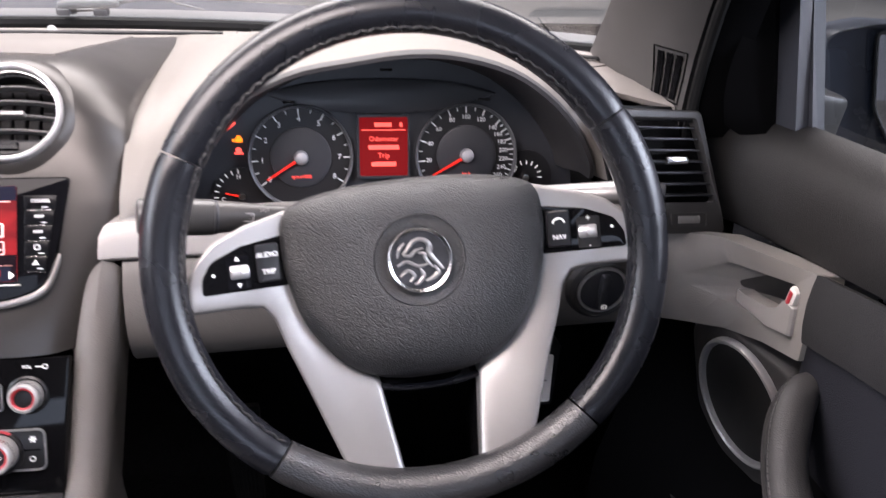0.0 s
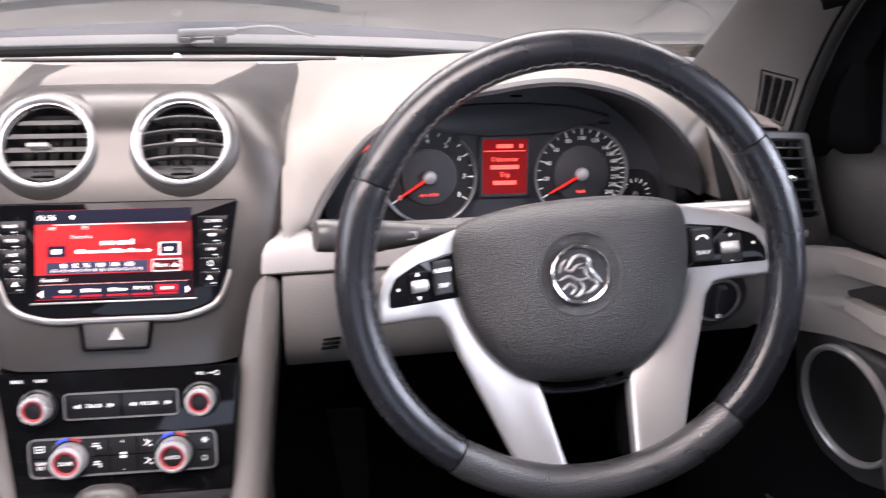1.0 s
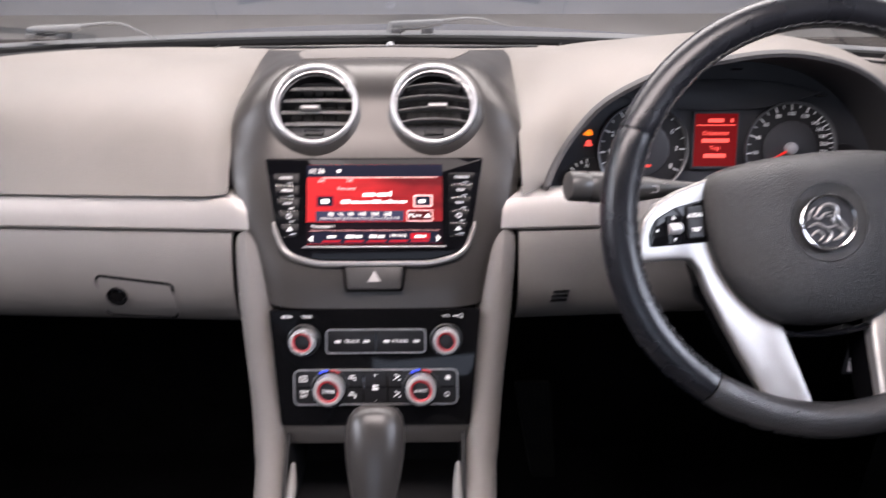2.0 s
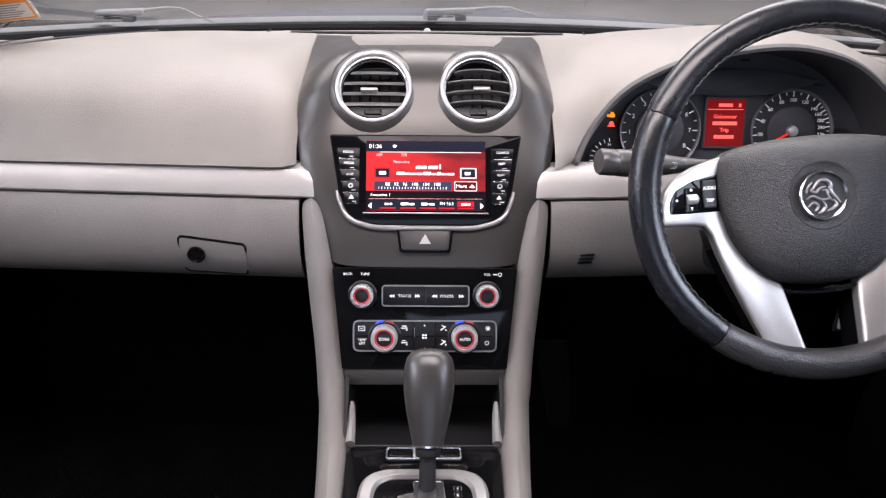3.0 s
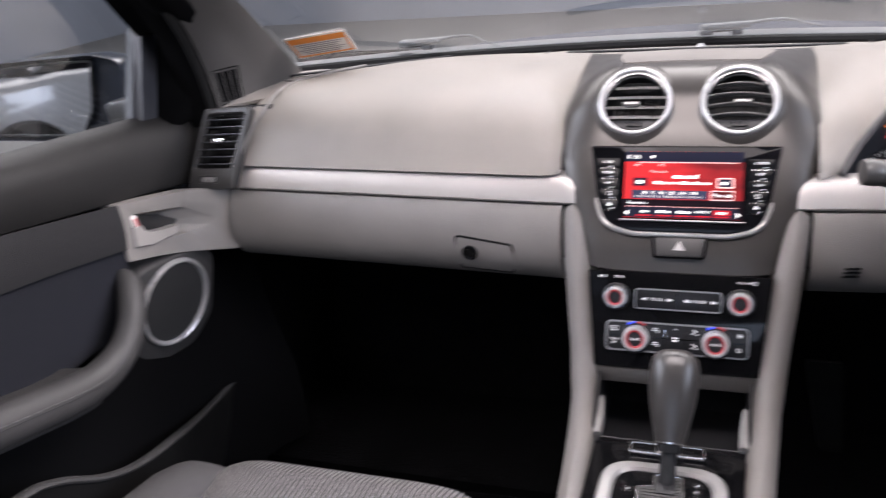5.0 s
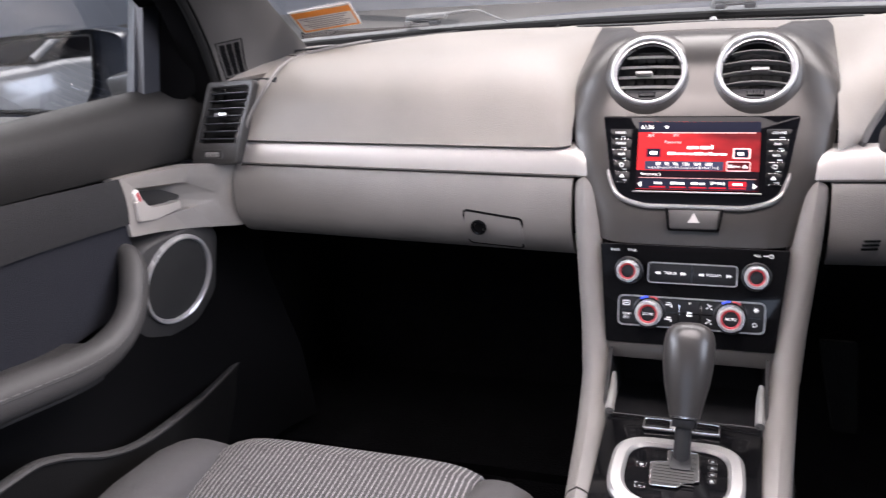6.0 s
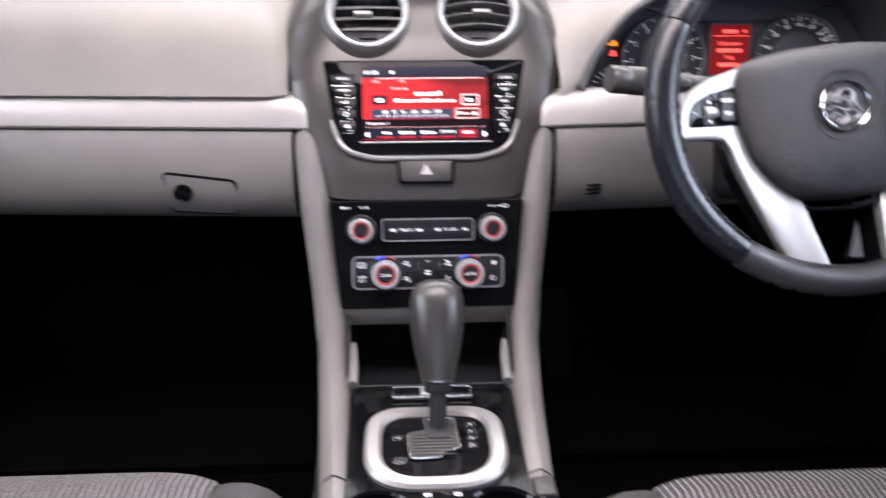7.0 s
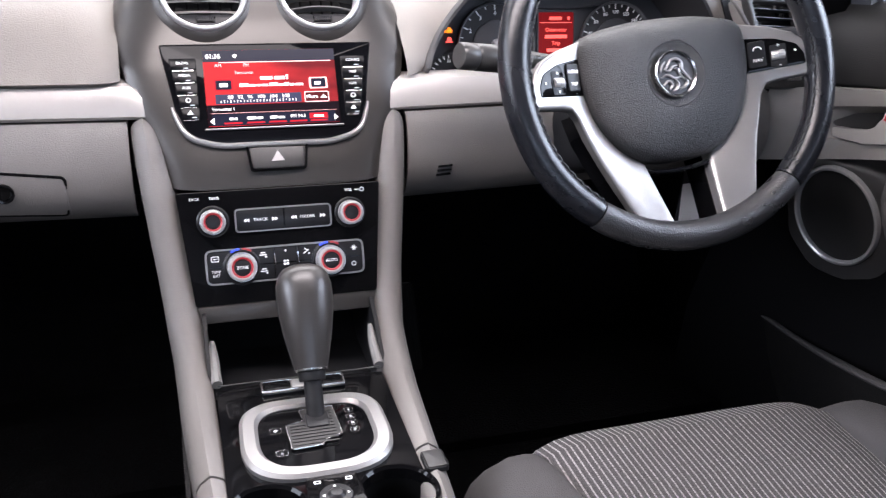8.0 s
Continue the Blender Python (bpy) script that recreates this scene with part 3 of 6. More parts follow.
for s in (-1, 1):
    tweeter_grille(s)
sensor = thing("sun_sensor", "small pale dome on the dash top", "sensor", at=(0, 0.460, 1.010))
part("dome", lathe([(0.0, 0.0045), (0.003, 0.0040), (0.005, 0.002), (0.0055, 0.0), (0.007, -0.001), (0.007, -0.004)], 20, pose(0, 0.460, 1.012)), lamp_mat, sensor)

# silver strips
def strip(x0, x1):
    n, rows = 40, []
    for i in range(n + 1):
        x = x0 + (x1 - x0) * i / n
        ax = abs(x)
        y = 0.030 + 0.062 * max(0, ax - 0.12)
        near = max(0.0, 1 - (ax - 0.118) / 0.030)
        zt = 0.9235 - 0.019 * near**2.2
        ring = [(0.018, 0.888), (0.004, 0.888), (0.0, 0.892), (0.002, 0.901), (0.006, 0.913), (0.011, 0.921), (0.020, 0.9245), (0.034, 0.925)]
        rows.append([(x, y + dy, 0.888 + (z - 0.888) * (zt - 0.888) / 0.0355) for dy, z in ring])
    return loft(rows, closed=True, caps=True)


part("silver_strip", strip(-0.662, -0.119), strip_mat, dash, "satin champagne-silver strip")
part("silver_strip", strip(0.119, 0.655), strip_mat, dash, "satin champagne-silver strip")


# lower panels
LID = [(0.020, 0.8855), (0.004, 0.8855), (0.0, 0.881), (-0.0060, 0.870), (-0.0105, 0.857), (-0.0130, 0.843), (-0.0134, 0.831), (-0.0120, 0.818), (-0.0086, 0.806), (-0.0034, 0.796), (0.0040, 0.786), (0.014, 0.778), (0.030, 0.771), (0.06, 0.766), (0.30, 0.762)]


def lower_rows(sign, x0, x1, n=18):
    rows = []
    for i in range(n + 1):
        x = x0 + (x1 - x0) * i / n
        y = 0.030 + 0.062 * max(0, x - 0.12)
        sec = LID if sign < 0 else [(0.020, 0.8855), (0.004, 0.8855), (0.0, 0.881), (-0.006, 0.868), (-0.0115, 0.850), (-0.0140, 0.834), (-0.0135, 0.820), (-0.0095, 0.806), (-0.0030, 0.792), (0.008, 0.782), (0.024, 0.775), (0.05, 0.771), (0.12, 0.769), (0.30, 0.768)]
        rows.append([(sign * x, y + dy, z) for dy, z in sec])
    return rows


part("glovebox", thick(loft(lower_rows(-1, 0.1505, 0.664)), 0.005), lower_mat, dash, "grey glovebox lid")
part("driver_panel", thick(loft(lower_rows(1, 0.1505, 0.664)), 0.005), lower_mat, dash, "grey lower panel on the driver's side")
part("inner_core", join(box(1.30, 0.18, 0.10, m=T(0, 0.20, 0.83)), box(0.22, 0.16, 0.25, m=T(0, 0.20, 0.90)), box(0.50, 0.16, 0.18, m=T(-0.40, 0.22, 0.90))), black_mat, dash)

# glovebox latch with its lock
def panel_y(x, z):
    """The lower panel's face at that height."""
    sec = [(z, y) for y, z in LID[2:]]
    for (z1, y1), (z0, y0) in zip(sec, sec[1:]):
        if z >= z0:
            return 0.030 + 0.062 * (abs(x) - 0.12) + y0 + (y1 - y0) * (z - z0) / (z1 - z0)
    return 0.06


edge_pts = rounded([(-0.297, 0.842), (-0.294, 0.790), (-0.219, 0.786), (-0.216, 0.833)], 0.006, 5)
grid = []
for i in range(9):
    f = i / 8
    z0, z1 = 0.7895 - 0.0035 * f, 0.8412 - 0.0085 * f
    x0 = -0.2960 + 0.0795 * f
    grid.append([(x0, panel_y(x0, z0 + (z1 - z0) * k / 7) - 0.0016, z0 + (z1 - z0) * k / 7) for k in range(8)])
latch = part("latch", thick(loft(grid), 0.002), lower_mat, dash, "latch plate of the glovebox")
part("latch_groove", sweep([(x, panel_y(x, z) - 0.0006, z) for x, z in edge_pts], 0.0017, 6, closed=True, up=Vector((0, 1, 0))), carpet_mat, latch)
lk = pose(-0.2765, 0.0262, 0.8185, 98, 0, 0)
part("lock_ring", lathe([(0.0078, 0.0), (0.0108, 0.0), (0.0108, 0.0030), (0.0095, 0.0038), (0.0078, 0.0030), (0.0070, -0.002)], 28, lk), gloss_mat, latch)
part("lock_barrel", join(disc(0.0068, 0.001, 24, m=lk), box(0.0012, 0.006, 0.0015, m=lk @ T(0, 0, 0.0012))), gloss_mat, latch)
for k in range(3):
    part("vent_slit", box(0.0175, 0.003, 0.0022, 0.0007, m=pose(0.1965 - 0.0012 * k, 0.0205, 0.8225 - 0.0052 * k, 0, -3, 3)), carpet_mat, dash, "dark slit on the panel")

cap_mat = material("warm grey metallic paint", (0.20, 0.185, 0.17), 0.4, metal=0.3)
# centre panel, dark metallic paint, open behind the two vents
cp = [(0.168, 0.40, 1.0115), (0.164, 0.32, 1.022), (0.160, 0.24, 1.032), (0.157, 0.17, 1.038), (0.156, 0.130, 1.036), (0.156, 0.100, 1.022), (0.156, 0.082, 0.998), (0.155, 0.062, 0.967), (0.151, 0.046, 0.938), (0.144, 0.031, 0.910), (0.129, 0.015, 0.880), (0.116, -0.002, 0.848), (0.110, -0.013, 0.822)]
# how far the panel's side edges lie below its middle, by distance ahead
EDGE_DROP = [(-0.05, 0.0), (0.046, 0.0), (0.062, 0.012), (0.079, 0.024), (0.100, 0.034), (0.130, 0.038), (0.17, 0.035), (0.24, 0.024), (0.32, 0.009), (0.40, -0.002), (0.45, -0.002)]
U = plane_at((0, 0, 0.85), (0, 0.55, 1))
VENT_FACE = plane_at((0, 0.0922, 1.0028), (0, 0.616, 0.788))


def panel_point(p, u):
    w, y, z = p
    high = max(0.0, min(1.0, (z - 0.90) / 0.08))
    side = max(0.0, (abs(u) - 0.60) / 0.40) ** 1.7
    return Vector((w * u, y - (0.002 + 0.004 * high) * (1 - abs(u) ** 3) + 0.012 * abs(u) ** 8, z + 0.006 * (1 - u * u) * high * min(1, max(0, (y - 0.08) / 0.05)) - side * between(EDGE_DROP, y)[0]))


long = spline(cp, 76)
rows = []
for p in long:
    row = [panel_point(p, -1 + 2 * i / 64) for i in range(65)]
    row = [row[0] + Vector((0.001, 0.012, -0.024))] + row + [row[-1] + Vector((-0.001, 0.012, -0.024))]
    rows.append(row)
panel = loft(rows)
back = VENT_FACE.inverted()
gone = []
for f in panel.faces:
    c = back @ f.calc_center_median()
    if any(math.hypot(c.x - x, c.y) < 0.0415 for x in (-0.062, 0.062)):
        gone.append(f)
bmesh.ops.delete(panel, geom=gone, context="FACES")
part("centre_panel", thick(panel, 0.004), centre_mat, dash, "dark metallic centre panel", 50)
cap = []
for k in range(9):
    p = spline([cp[0], cp[1], cp[2], cp[3]], 9)[k]
    half = 0.110 - 0.026 * (k / 8) ** 2
    cap.append([panel_point((p.x, p.y, p.z + 0.0016), half / p.x * (-1 + 2 * i / 10)) for i in range(11)])
part("panel_cap", thick(loft(cap), 0.002), cap_mat, dash, "paler cap behind the vents")
part("pad_shelf", thick(loft([[(x, y, 0.914) for y in (0.040 + 0.055 * (x - 0.14), 0.085)] for x in (0.150, 0.18, 0.21)]), 0.004), pad_mat, dash)
part("pad_shelf", thick(loft([[(x, y, 0.918) for y in (0.030 + 0.062 * (x - 0.12) + 0.012, 0.125)] for x in (0.614, 0.63, 0.655)]), 0.004), pad_mat, dash)
for x in (-0.247, 0.247):
    part("seam", box(0.0014, 0.030, 0.003, m=T(x, 0.440, 1.0125)), black_mat, dash)

# hood over the instruments: a black lip, a black tunnel and a pale skin behind
LIP = [(0.190, 0.925), (0.197, 0.943), (0.218, 0.974), (0.250, 1.008), (0.305, 1.037), (0.360, 1.049), (0.410, 1.0565), (0.455, 1.055), (0.505, 1.042), (0.545, 1.018), (0.578, 0.985), (0.600, 0.948), (0.606, 0.925)]
lip = [(p.x, p.y) for p in spline([(x, z, 0) for x, z in LIP], 41)]


def arch(k, y, grow=0.0, zoom=1.0):
    x, z = lip[k]
    a, b = lip[max(0, k - 1)], lip[min(40, k + 1)]
    d = Vector((b[0] - a[0], b[1] - a[1])).normalized()
    return Vector((0.398 + (x - 0.398) * zoom - d.y * grow - 0.009 * math.exp(-((k / 5) ** 2)), y, 0.925 + (z - 0.925) * zoom + d.x * grow))


def lip_y(k):
    return 0.125 - 0.030 * math.sin(math.pi * k / 40) ** 0.7 - 0.070 * math.exp(-((k / 5) ** 2))


def border(k):
    u = k / 40
    if u < 0.28:
        pr = pad_profile(0.153)
        w = u / 0.28 * (len(pr) - 1)
        i = min(int(w), len(pr) - 2)
        y, z = Vector(pr[i]).lerp(Vector(pr[i + 1]), w - i)
        return Vector((0.153, y, z))
    if u < 0.72:
        return Vector((0.153 + (0.60 - 0.153) * (u - 0.28) / 0.44, 0.434 - 0.06 * max(0, (u - 0.6) / 0.12) ** 2, 1.012))
    pr = pad_profile(0.655)
    w = (1 - (u - 0.72) / 0.28) * (len(pr) - 1)
    i = min(int(w), len(pr) - 2)
    y, z = Vector(pr[i]).lerp(Vector(pr[i + 1]), w - i)
    f = w / (len(pr) - 1)
    return Vector((0.655 - 0.05 * f, y, z))


rows = []
for t in (0.0, 0.05, 0.14, 0.28, 0.45, 0.62, 0.8, 1.0):
    row = []
    for k in range(41):
        a = arch(k, lip_y(k) + 0.004, 0.006)
        b = border(k)
        p = a.lerp(b, t)
        swell = math.sin(math.pi * min(1, t * 1.15)) * 0.020 * math.sin(math.pi * k / 40)
        row.append(p + Vector((0, 0, swell)))
    rows.append(row)
part("driver_pad", loft(rows), pad_mat, dash, "pale grey skin over the instrument hood", 60)
rows = [[arch(k, lip_y(k) + 0.010, 0.0062) for k in range(41)], [arch(k, lip_y(k) + 0.002, 0.0060) for k in range(41)], [arch(k, lip_y(k) - 0.003, 0.0035) for k in range(41)], [arch(k, lip_y(k) - 0.0025, -0.0005) for k in range(41)],
        [arch(k, lip_y(k) + 0.02, -0.004) for k in range(41)], [arch(k, 0.165, -0.012, 0.97) for k in range(41)], [arch(k, 0.20, -0.018, 0.95) for k in range(41)]]
part("instrument_hood", loft(rows), hood_mat, dash, "black leather-grained instrument hood", 60)
for x in (0.300, 0.394, 0.492):
    part("hood_clip", box(0.012, 0.006, 0.0025, 0.001, m=pose(x, 0.135, 1.0365 - 0.55 * abs(x - 0.398) ** 1.4 * 1.5, -10, 0, 0)), gloss_mat, dash)

brow_mat = material("grey dial brow", (0.046, 0.048, 0.054), 0.38, vary=0.05)
# instruments
cluster = thing("instrument_cluster", "instrument cluster with two dials and a lit red display", "instrument cluster", at=(0.394, 0.18, 0.94))
K = plane_at((0.394, 0.172, 0.9355), (0, 0.20, 1))
face = rounded([(-0.205, -0.06), (0.215, -0.06), (0.20, 0.02), (0.15, 0.075), (0.07, 0.105), (-0.06, 0.105), (-0.15, 0.07), (-0.195, 0.02)], 0.03)
part("faceplate", prism(face, 0.004, m=K @ T(0, 0, -0.012)), dialgrey_mat, cluster)
brow = [(-0.122, 0.0655), (-0.085, 0.0535), (-0.045, 0.0470), (0.0, 0.0450), (0.045, 0.0470), (0.085, 0.0535), (0.122, 0.0655)]
crown = [(0.122, 0.0655), (0.080, 0.0755), (0.040, 0.0795), (0.0, 0.0805), (-0.040, 0.0795), (-0.080, 0.0755), (-0.122, 0.0655)]
brow = [(p.x, p.y) for p in spline([(x, y, 0) for x, y in brow], 25)] + [(p.x, p.y) for p in spline([(x, y, 0) for x, y in crown], 25)][1:-1]
part("upper_visor", prism(brow, 0.009, 0.0015, 2, m=K @ T(0, 0, -0.008)), brow_mat, cluster, "dark grey brow above the display")


hub_mat = material("dull silver hub", (0.34, 0.34, 0.36), 0.45, metal=0.3)
rim_grey_mat = material("grey dial rim", (0.11, 0.115, 0.125), 0.35, metal=0.3)
dialwhite_mat = material("dial print", (0.72, 0.73, 0.75), 0.5, glow=(0.9, 0.95, 1.0), glow_power=0.10)
discgrey_mat = material("dial centre", (0.030, 0.032, 0.038), 0.45, vary=0.1)


def dial(cx, radius, marks, labels, needle, size, note):
    d = part("dial", disc(radius, 0.004, 56, m=K @ T(cx, 0, -0.006)), dial_mat, cluster, note)
    part("rim", lathe([(radius, -0.004), (radius + 0.0018, 0.001), (radius + 0.0012, 0.004), (radius - 0.001, 0.003), (radius - 0.002, -0.004)], 64, K @ T(cx, 0, 0)), rim_grey_mat, d)
    part("disc", disc(radius * 0.60, 0.0025, 48, 0.001, m=K @ T(cx, 0, -0.002)), discgrey_mat, d)
    for a, long in marks:
        r = radius * (0.93 if long else 0.95)
        part("tick_mark", box(radius * (0.13 if long else 0.07), 0.0012 if long else 0.0008, 0.0008, m=K @ T(cx + r * math.cos(radians(a)) * 0.97, r * math.sin(radians(a)) * 0.97, -0.0012, a)), dialwhite_mat, d)
    for text, a in labels:
        part("numeral", words(text, size, K @ T(cx + radius * 0.76 * math.cos(radians(a)), radius * 0.76 * math.sin(radians(a)), -0.0014)), dialwhite_mat, d)
    part("needle", prism([(0.0, -0.0013), (radius * 0.80, -0.0006), (radius * 0.80, 0.0006), (0.0, 0.0013)], 0.0012, m=K @ T(cx, 0, 0.004, needle)), needle_mat, d)
    part("hub", lathe([(0.0, 0.009), (0.0045, 0.0085), (0.0065, 0.007), (0.0075, 0.003), (0.0075, 0.0)], 28, K @ T(cx, 0, 0)), hub_mat, d, "dull silver hub")
    return d


def tach_angle(v):
    return 215 - 246 * v / 8


dial(-0.085, 0.0525, [(tach_angle(v / 2), v % 2 == 0) for v in range(17)], [(str(v), tach_angle(v)) for v in range(9)], 213, 0.0058, "black rev counter with white numerals")
speeds = [(0, 211), (20, 187), (40, 162), (60, 137), (80, 113), (100, 91), (120, 68), (140, 46), (160, 33), (180, 20), (200, 7), (220, -6), (240, -19), (260, -32)]
dial(0.090, 0.0535, [(a, True) for _, a in speeds] + [((a + b) / 2, False) for (_, a), (_, b) in zip(speeds, speeds[1:])], [(str(v), a) for v, a in speeds[1:]], 209, 0.0047, "black speedometer with white numerals")
for text, x in (("rpm x1000", -0.085), ("km/h", 0.090)):
    part("dial_lettering", words(text, 0.0034, K @ T(x, -0.020, 0.001)), redprint_mat, cluster)
disp = part("display", prism(rect(0.051, 0.062, 0.002), 0.003, m=K @ T(0.0015, 0.010, -0.006)), redglow_mat, cluster, "lit red trip display")
part("display_frame", frame_plate(rect(0.056, 0.068, 0.003), rect(0.051, 0.062, 0.002), 0.004, m=K @ T(0.0015, 0.010, -0.006)), dialgrey_mat, disp)
for text, y in (("Odometer", 0.018), ("Trip", 0.0005)):
    part("display_text", words(text, 0.0052, K @ T(0.0015, y, -0.0028)), redprint_mat, disp)
for w, h, x, y in ((0.046, 0.0009, 0.0015, 0.0275), (0.018, 0.0042, 0.001, 0.033), (0.003, 0.0042, 0.02, 0.033), (0.032, 0.0045, 0.0015, 0.0093), (0.026, 0.0045, 0.0015, -0.0085)):
    part("display_bar", box(w, h, 0.0006, m=K @ T(x, y, -0.0028)), redprint_mat, disp)


def small_gauge(cx, cy, a0, a1, needle, text, note):
    r = 0.0265 if cx < 0 else 0.0165
    g = part("gauge", disc(0.030, 0.003, 32, m=K @ T(cx, cy, -0.0085)), dial_mat, cluster, note)
    for i in range(7):
        a = a0 + (a1 - a0) * i / 6
        part("tick_mark", box(0.0045, 0.0009, 0.0006, m=K @ T(cx + r * math.cos(radians(a)), cy + r * math.sin(radians(a)), -0.004, a)), white_mat, g)
    for t, x, y in text:
        part("letter", words(t, 0.0045, K @ T(cx + x, cy + y, -0.004)), white_mat, g)
    part("needle", prism([(0.004, -0.0008), (0.017, -0.0005), (0.017, 0.0005), (0.004, 0.0008)], 0.001, m=K @ T(cx, cy, -0.003, needle)), needle_mat, g)
    part("hub", lathe([(0.0, 0.003), (0.0038, 0.0025), (0.0045, 0.0), (0.0045, -0.003)], 18, K @ T(cx, cy, -0.003)), chrome_mat, g)


small_gauge(-0.147, -0.0405, 182, 97, 168, (("C", -0.019, -0.003), ("H", -0.003, 0.0205)), "temperature gauge with a red needle")
small_gauge(0.156, -0.0255, 130, 0, 235, (("F", -0.011, 0.008),), "fuel gauge with a red needle")
part("engine_light", join(box(0.0075, 0.0042, 0.001, 0.0005, m=K @ T(-0.148, 0.018, -0.006)), box(0.004, 0.0022, 0.001, m=K @ T(-0.148, 0.0215, -0.006)), box(0.0018, 0.003, 0.001, m=K @ T(-0.1535, 0.018, -0.006))), amber_mat, cluster, "amber engine light")
part("warning_light", join(disc(0.0030, 0.001, 20, m=K @ T(-0.1485, 0.0075, -0.006)), box(0.009, 0.0018, 0.001, m=K @ T(-0.1485, 0.0045, -0.006))), redprint_mat, cluster, "red warning light")
part("indicator_light", prism([(-0.1690, 0.0250), (-0.1660, 0.0230), (-0.1500, 0.0355), (-0.1520, 0.0405), (-0.1660, 0.0315)], 0.001, m=K @ T(0, 0, -0.004)), redprint_mat, cluster)

# round vents on the centre panel


def round_vent(s):
    V = VENT_FACE @ T(s * 0.062, 0, 0.006)
    t = thing("air_vent", "round air vent with a satin chrome ring and four slats", "air vent", "centre air vents", at=tuple(V.translation))
    part("collar", lathe([(0.060, -0.010), (0.055, -0.002), (0.0495, 0.004), (0.046, 0.006), (0.0445, 0.004)], 56, V), centre_mat, t)
    part("ring", lathe([(0.0455, 0.003), (0.0455, 0.008), (0.0446, 0.0106), (0.0428, 0.0116), (0.0410, 0.0106), (0.0402, 0.0070), (0.0398, 0.0050), (0.0390, 0.0048), (0.0386, -0.004)], 64, V), ring_mat, t, "satin chrome ring")
    part("bowl", lathe([(0.0, -0.030), (0.030, -0.030), (0.0386, -0.018), (0.0388, 0.002)], 48, V), black_mat, t)
    tilt = -39 if s < 0 else -4
    for k in range(4):
        y = 0.0250 - k * 0.0134
        half = math.sqrt(max(0.0001, 0.0378**2 - y * y))
        rows = []
        for i in range(13):
            u = -1 + 2 * i / 12
            bow = -0.0022 * (1 - u * u) if s < 0 else 0.0012 * (1 - u * u)
            x = half * u
            dz = 0.002 - 0.006 * u * u
            th = radians(tilt)
            sec = []
            for a, b in ((0.0055, 0.0009), (0.0065, 0.0), (0.0055, -0.0009), (-0.005, -0.0009), (-0.005, 0.0009)):
                sec.append(V @ Vector((x, y + bow + b * math.cos(th) + a * math.sin(th), dz + a * math.cos(th) - 0.004)))
            rows.append(sec)
        part("slat", loft(rows, closed=True, caps=True), slat_mat, t)
    part("thumb_tab", box(0.020, 0.0042, 0.010, 0.0012, m=V @ T(-0.005 if s < 0 else 0.004, -0.0036 if s < 0 else -0.0016, 0.006)), silver_mat, t, "satin silver thumb tab")
    part("lower_rib", prism(rounded([(-0.0300, -0.0245), (0.0300, -0.0245), (0.022, -0.0330), (0, -0.0388), (-0.022, -0.0330)], 0.004), 0.009, 0.001, m=V @ T(0, 0, -0.004)), button_mat, t)
    part("wheel_slot", box(0.020, 0.0070, 0.004, 0.001, m=V @ T(0, -0.0310, 0.005)), gloss_mat, t)
    part("thumb_wheel", join(*[box(0.0022, 0.0052, 0.004, 0.0005, m=V @ T(-0.008 + 0.0026 * i, -0.0310, 0.0065)) for i in range(7)]), button_mat, t)
    for x in (-0.018, -0.006, 0.006, 0.018):
        part("blade", box(0.0012, 0.055, 0.008, m=V @ T(x, 0.003, -0.022)), foot_mat, t)


for s in (-1, 1):
    round_vent(s)

# touch screen unit
radio = thing("touch_screen_unit", "gloss black radio unit with a lit red touch screen", "car radio", at=(0, 0.04, 0.91))
outline = rounded([(-0.1125, 0.123), (-0.101, 0.055), (-0.090, 0.026), (-0.058, 0.0165), (0.058, 0.0165), (0.091, 0.026), (0.101, 0.055), (0.1125, 0.123)], [0.003, 0.05, 0.05, 0.07, 0.07, 0.05, 0.05, 0.003], 8)
part("bezel", prism(outline, 0.010, 0.0015, m=U), bezel_mat, radio)
edge = [p for p in outline if p[1] < 0.066]
edge = sorted(edge, key=lambda p: math.atan2(p[1] - 0.12, p[0]))
edge = spline([(x * 1.018, y - 0.0028, 0.006) for x, y in edge], 60)
part("chrome_trim", sweep([U @ p for p in edge], [0.0012 + 0.0022 * min(1, 4 * i / 59, 4 * (59 - i) / 59) for i in range(60)], 10), silver_mat, radio, "satin chrome trim under the unit")
screen = part("screen", prism(rect(0.139, 0.082, 0.001, 4, 0.0005, 0.0745), 0.0006, m=U @ T(0, 0, 0.0100)), picture_mat, radio, "lit red radio screen")


def show(name, w, h, x, y, mat, z=0.0109, r=0.0):
    return part(name, prism(rect(w, h, r, 3, x, y), 0.0003, m=U @ T(0, 0, z)), mat, screen)


show("top_band", 0.139, 0.0125, 0.0005, 0.1090, screenbar_mat)
show("band_line", 0.118, 0.0008, 0.006, 0.1020, screenpink_mat)
show("lower_band", 0.139, 0.0225, 0.0005, 0.0450, screenblack_mat)
show("list_band", 0.130, 0.0125, 0.0005, 0.0400, screenbar_mat, 0.01095, r=0.002)
show("grey_line", 0.132, 0.0007, 0.0005, 0.0472, screenpink_mat)
show("tuning_dial", 0.090, 0.0105, -0.0145, 0.0622, screenblue_mat, r=0.001)
for x in (-0.0500, 0.0500):
    show("key_outline", 0.0195, 0.0125, x, 0.0775, screenpink_mat if x > 0 else screenred_mat, r=0.0016)
    show("seek_key", 0.0160, 0.0098, x, 0.0775, screenbar_mat, 0.0111, r=0.0012)
show("key_outline", 0.0265, 0.0118, 0.0470, 0.0622, screenpink_mat, r=0.0016)
show("more_key", 0.0245, 0.0098, 0.0470, 0.0622, screendark_mat, 0.0111, r=0.0012)
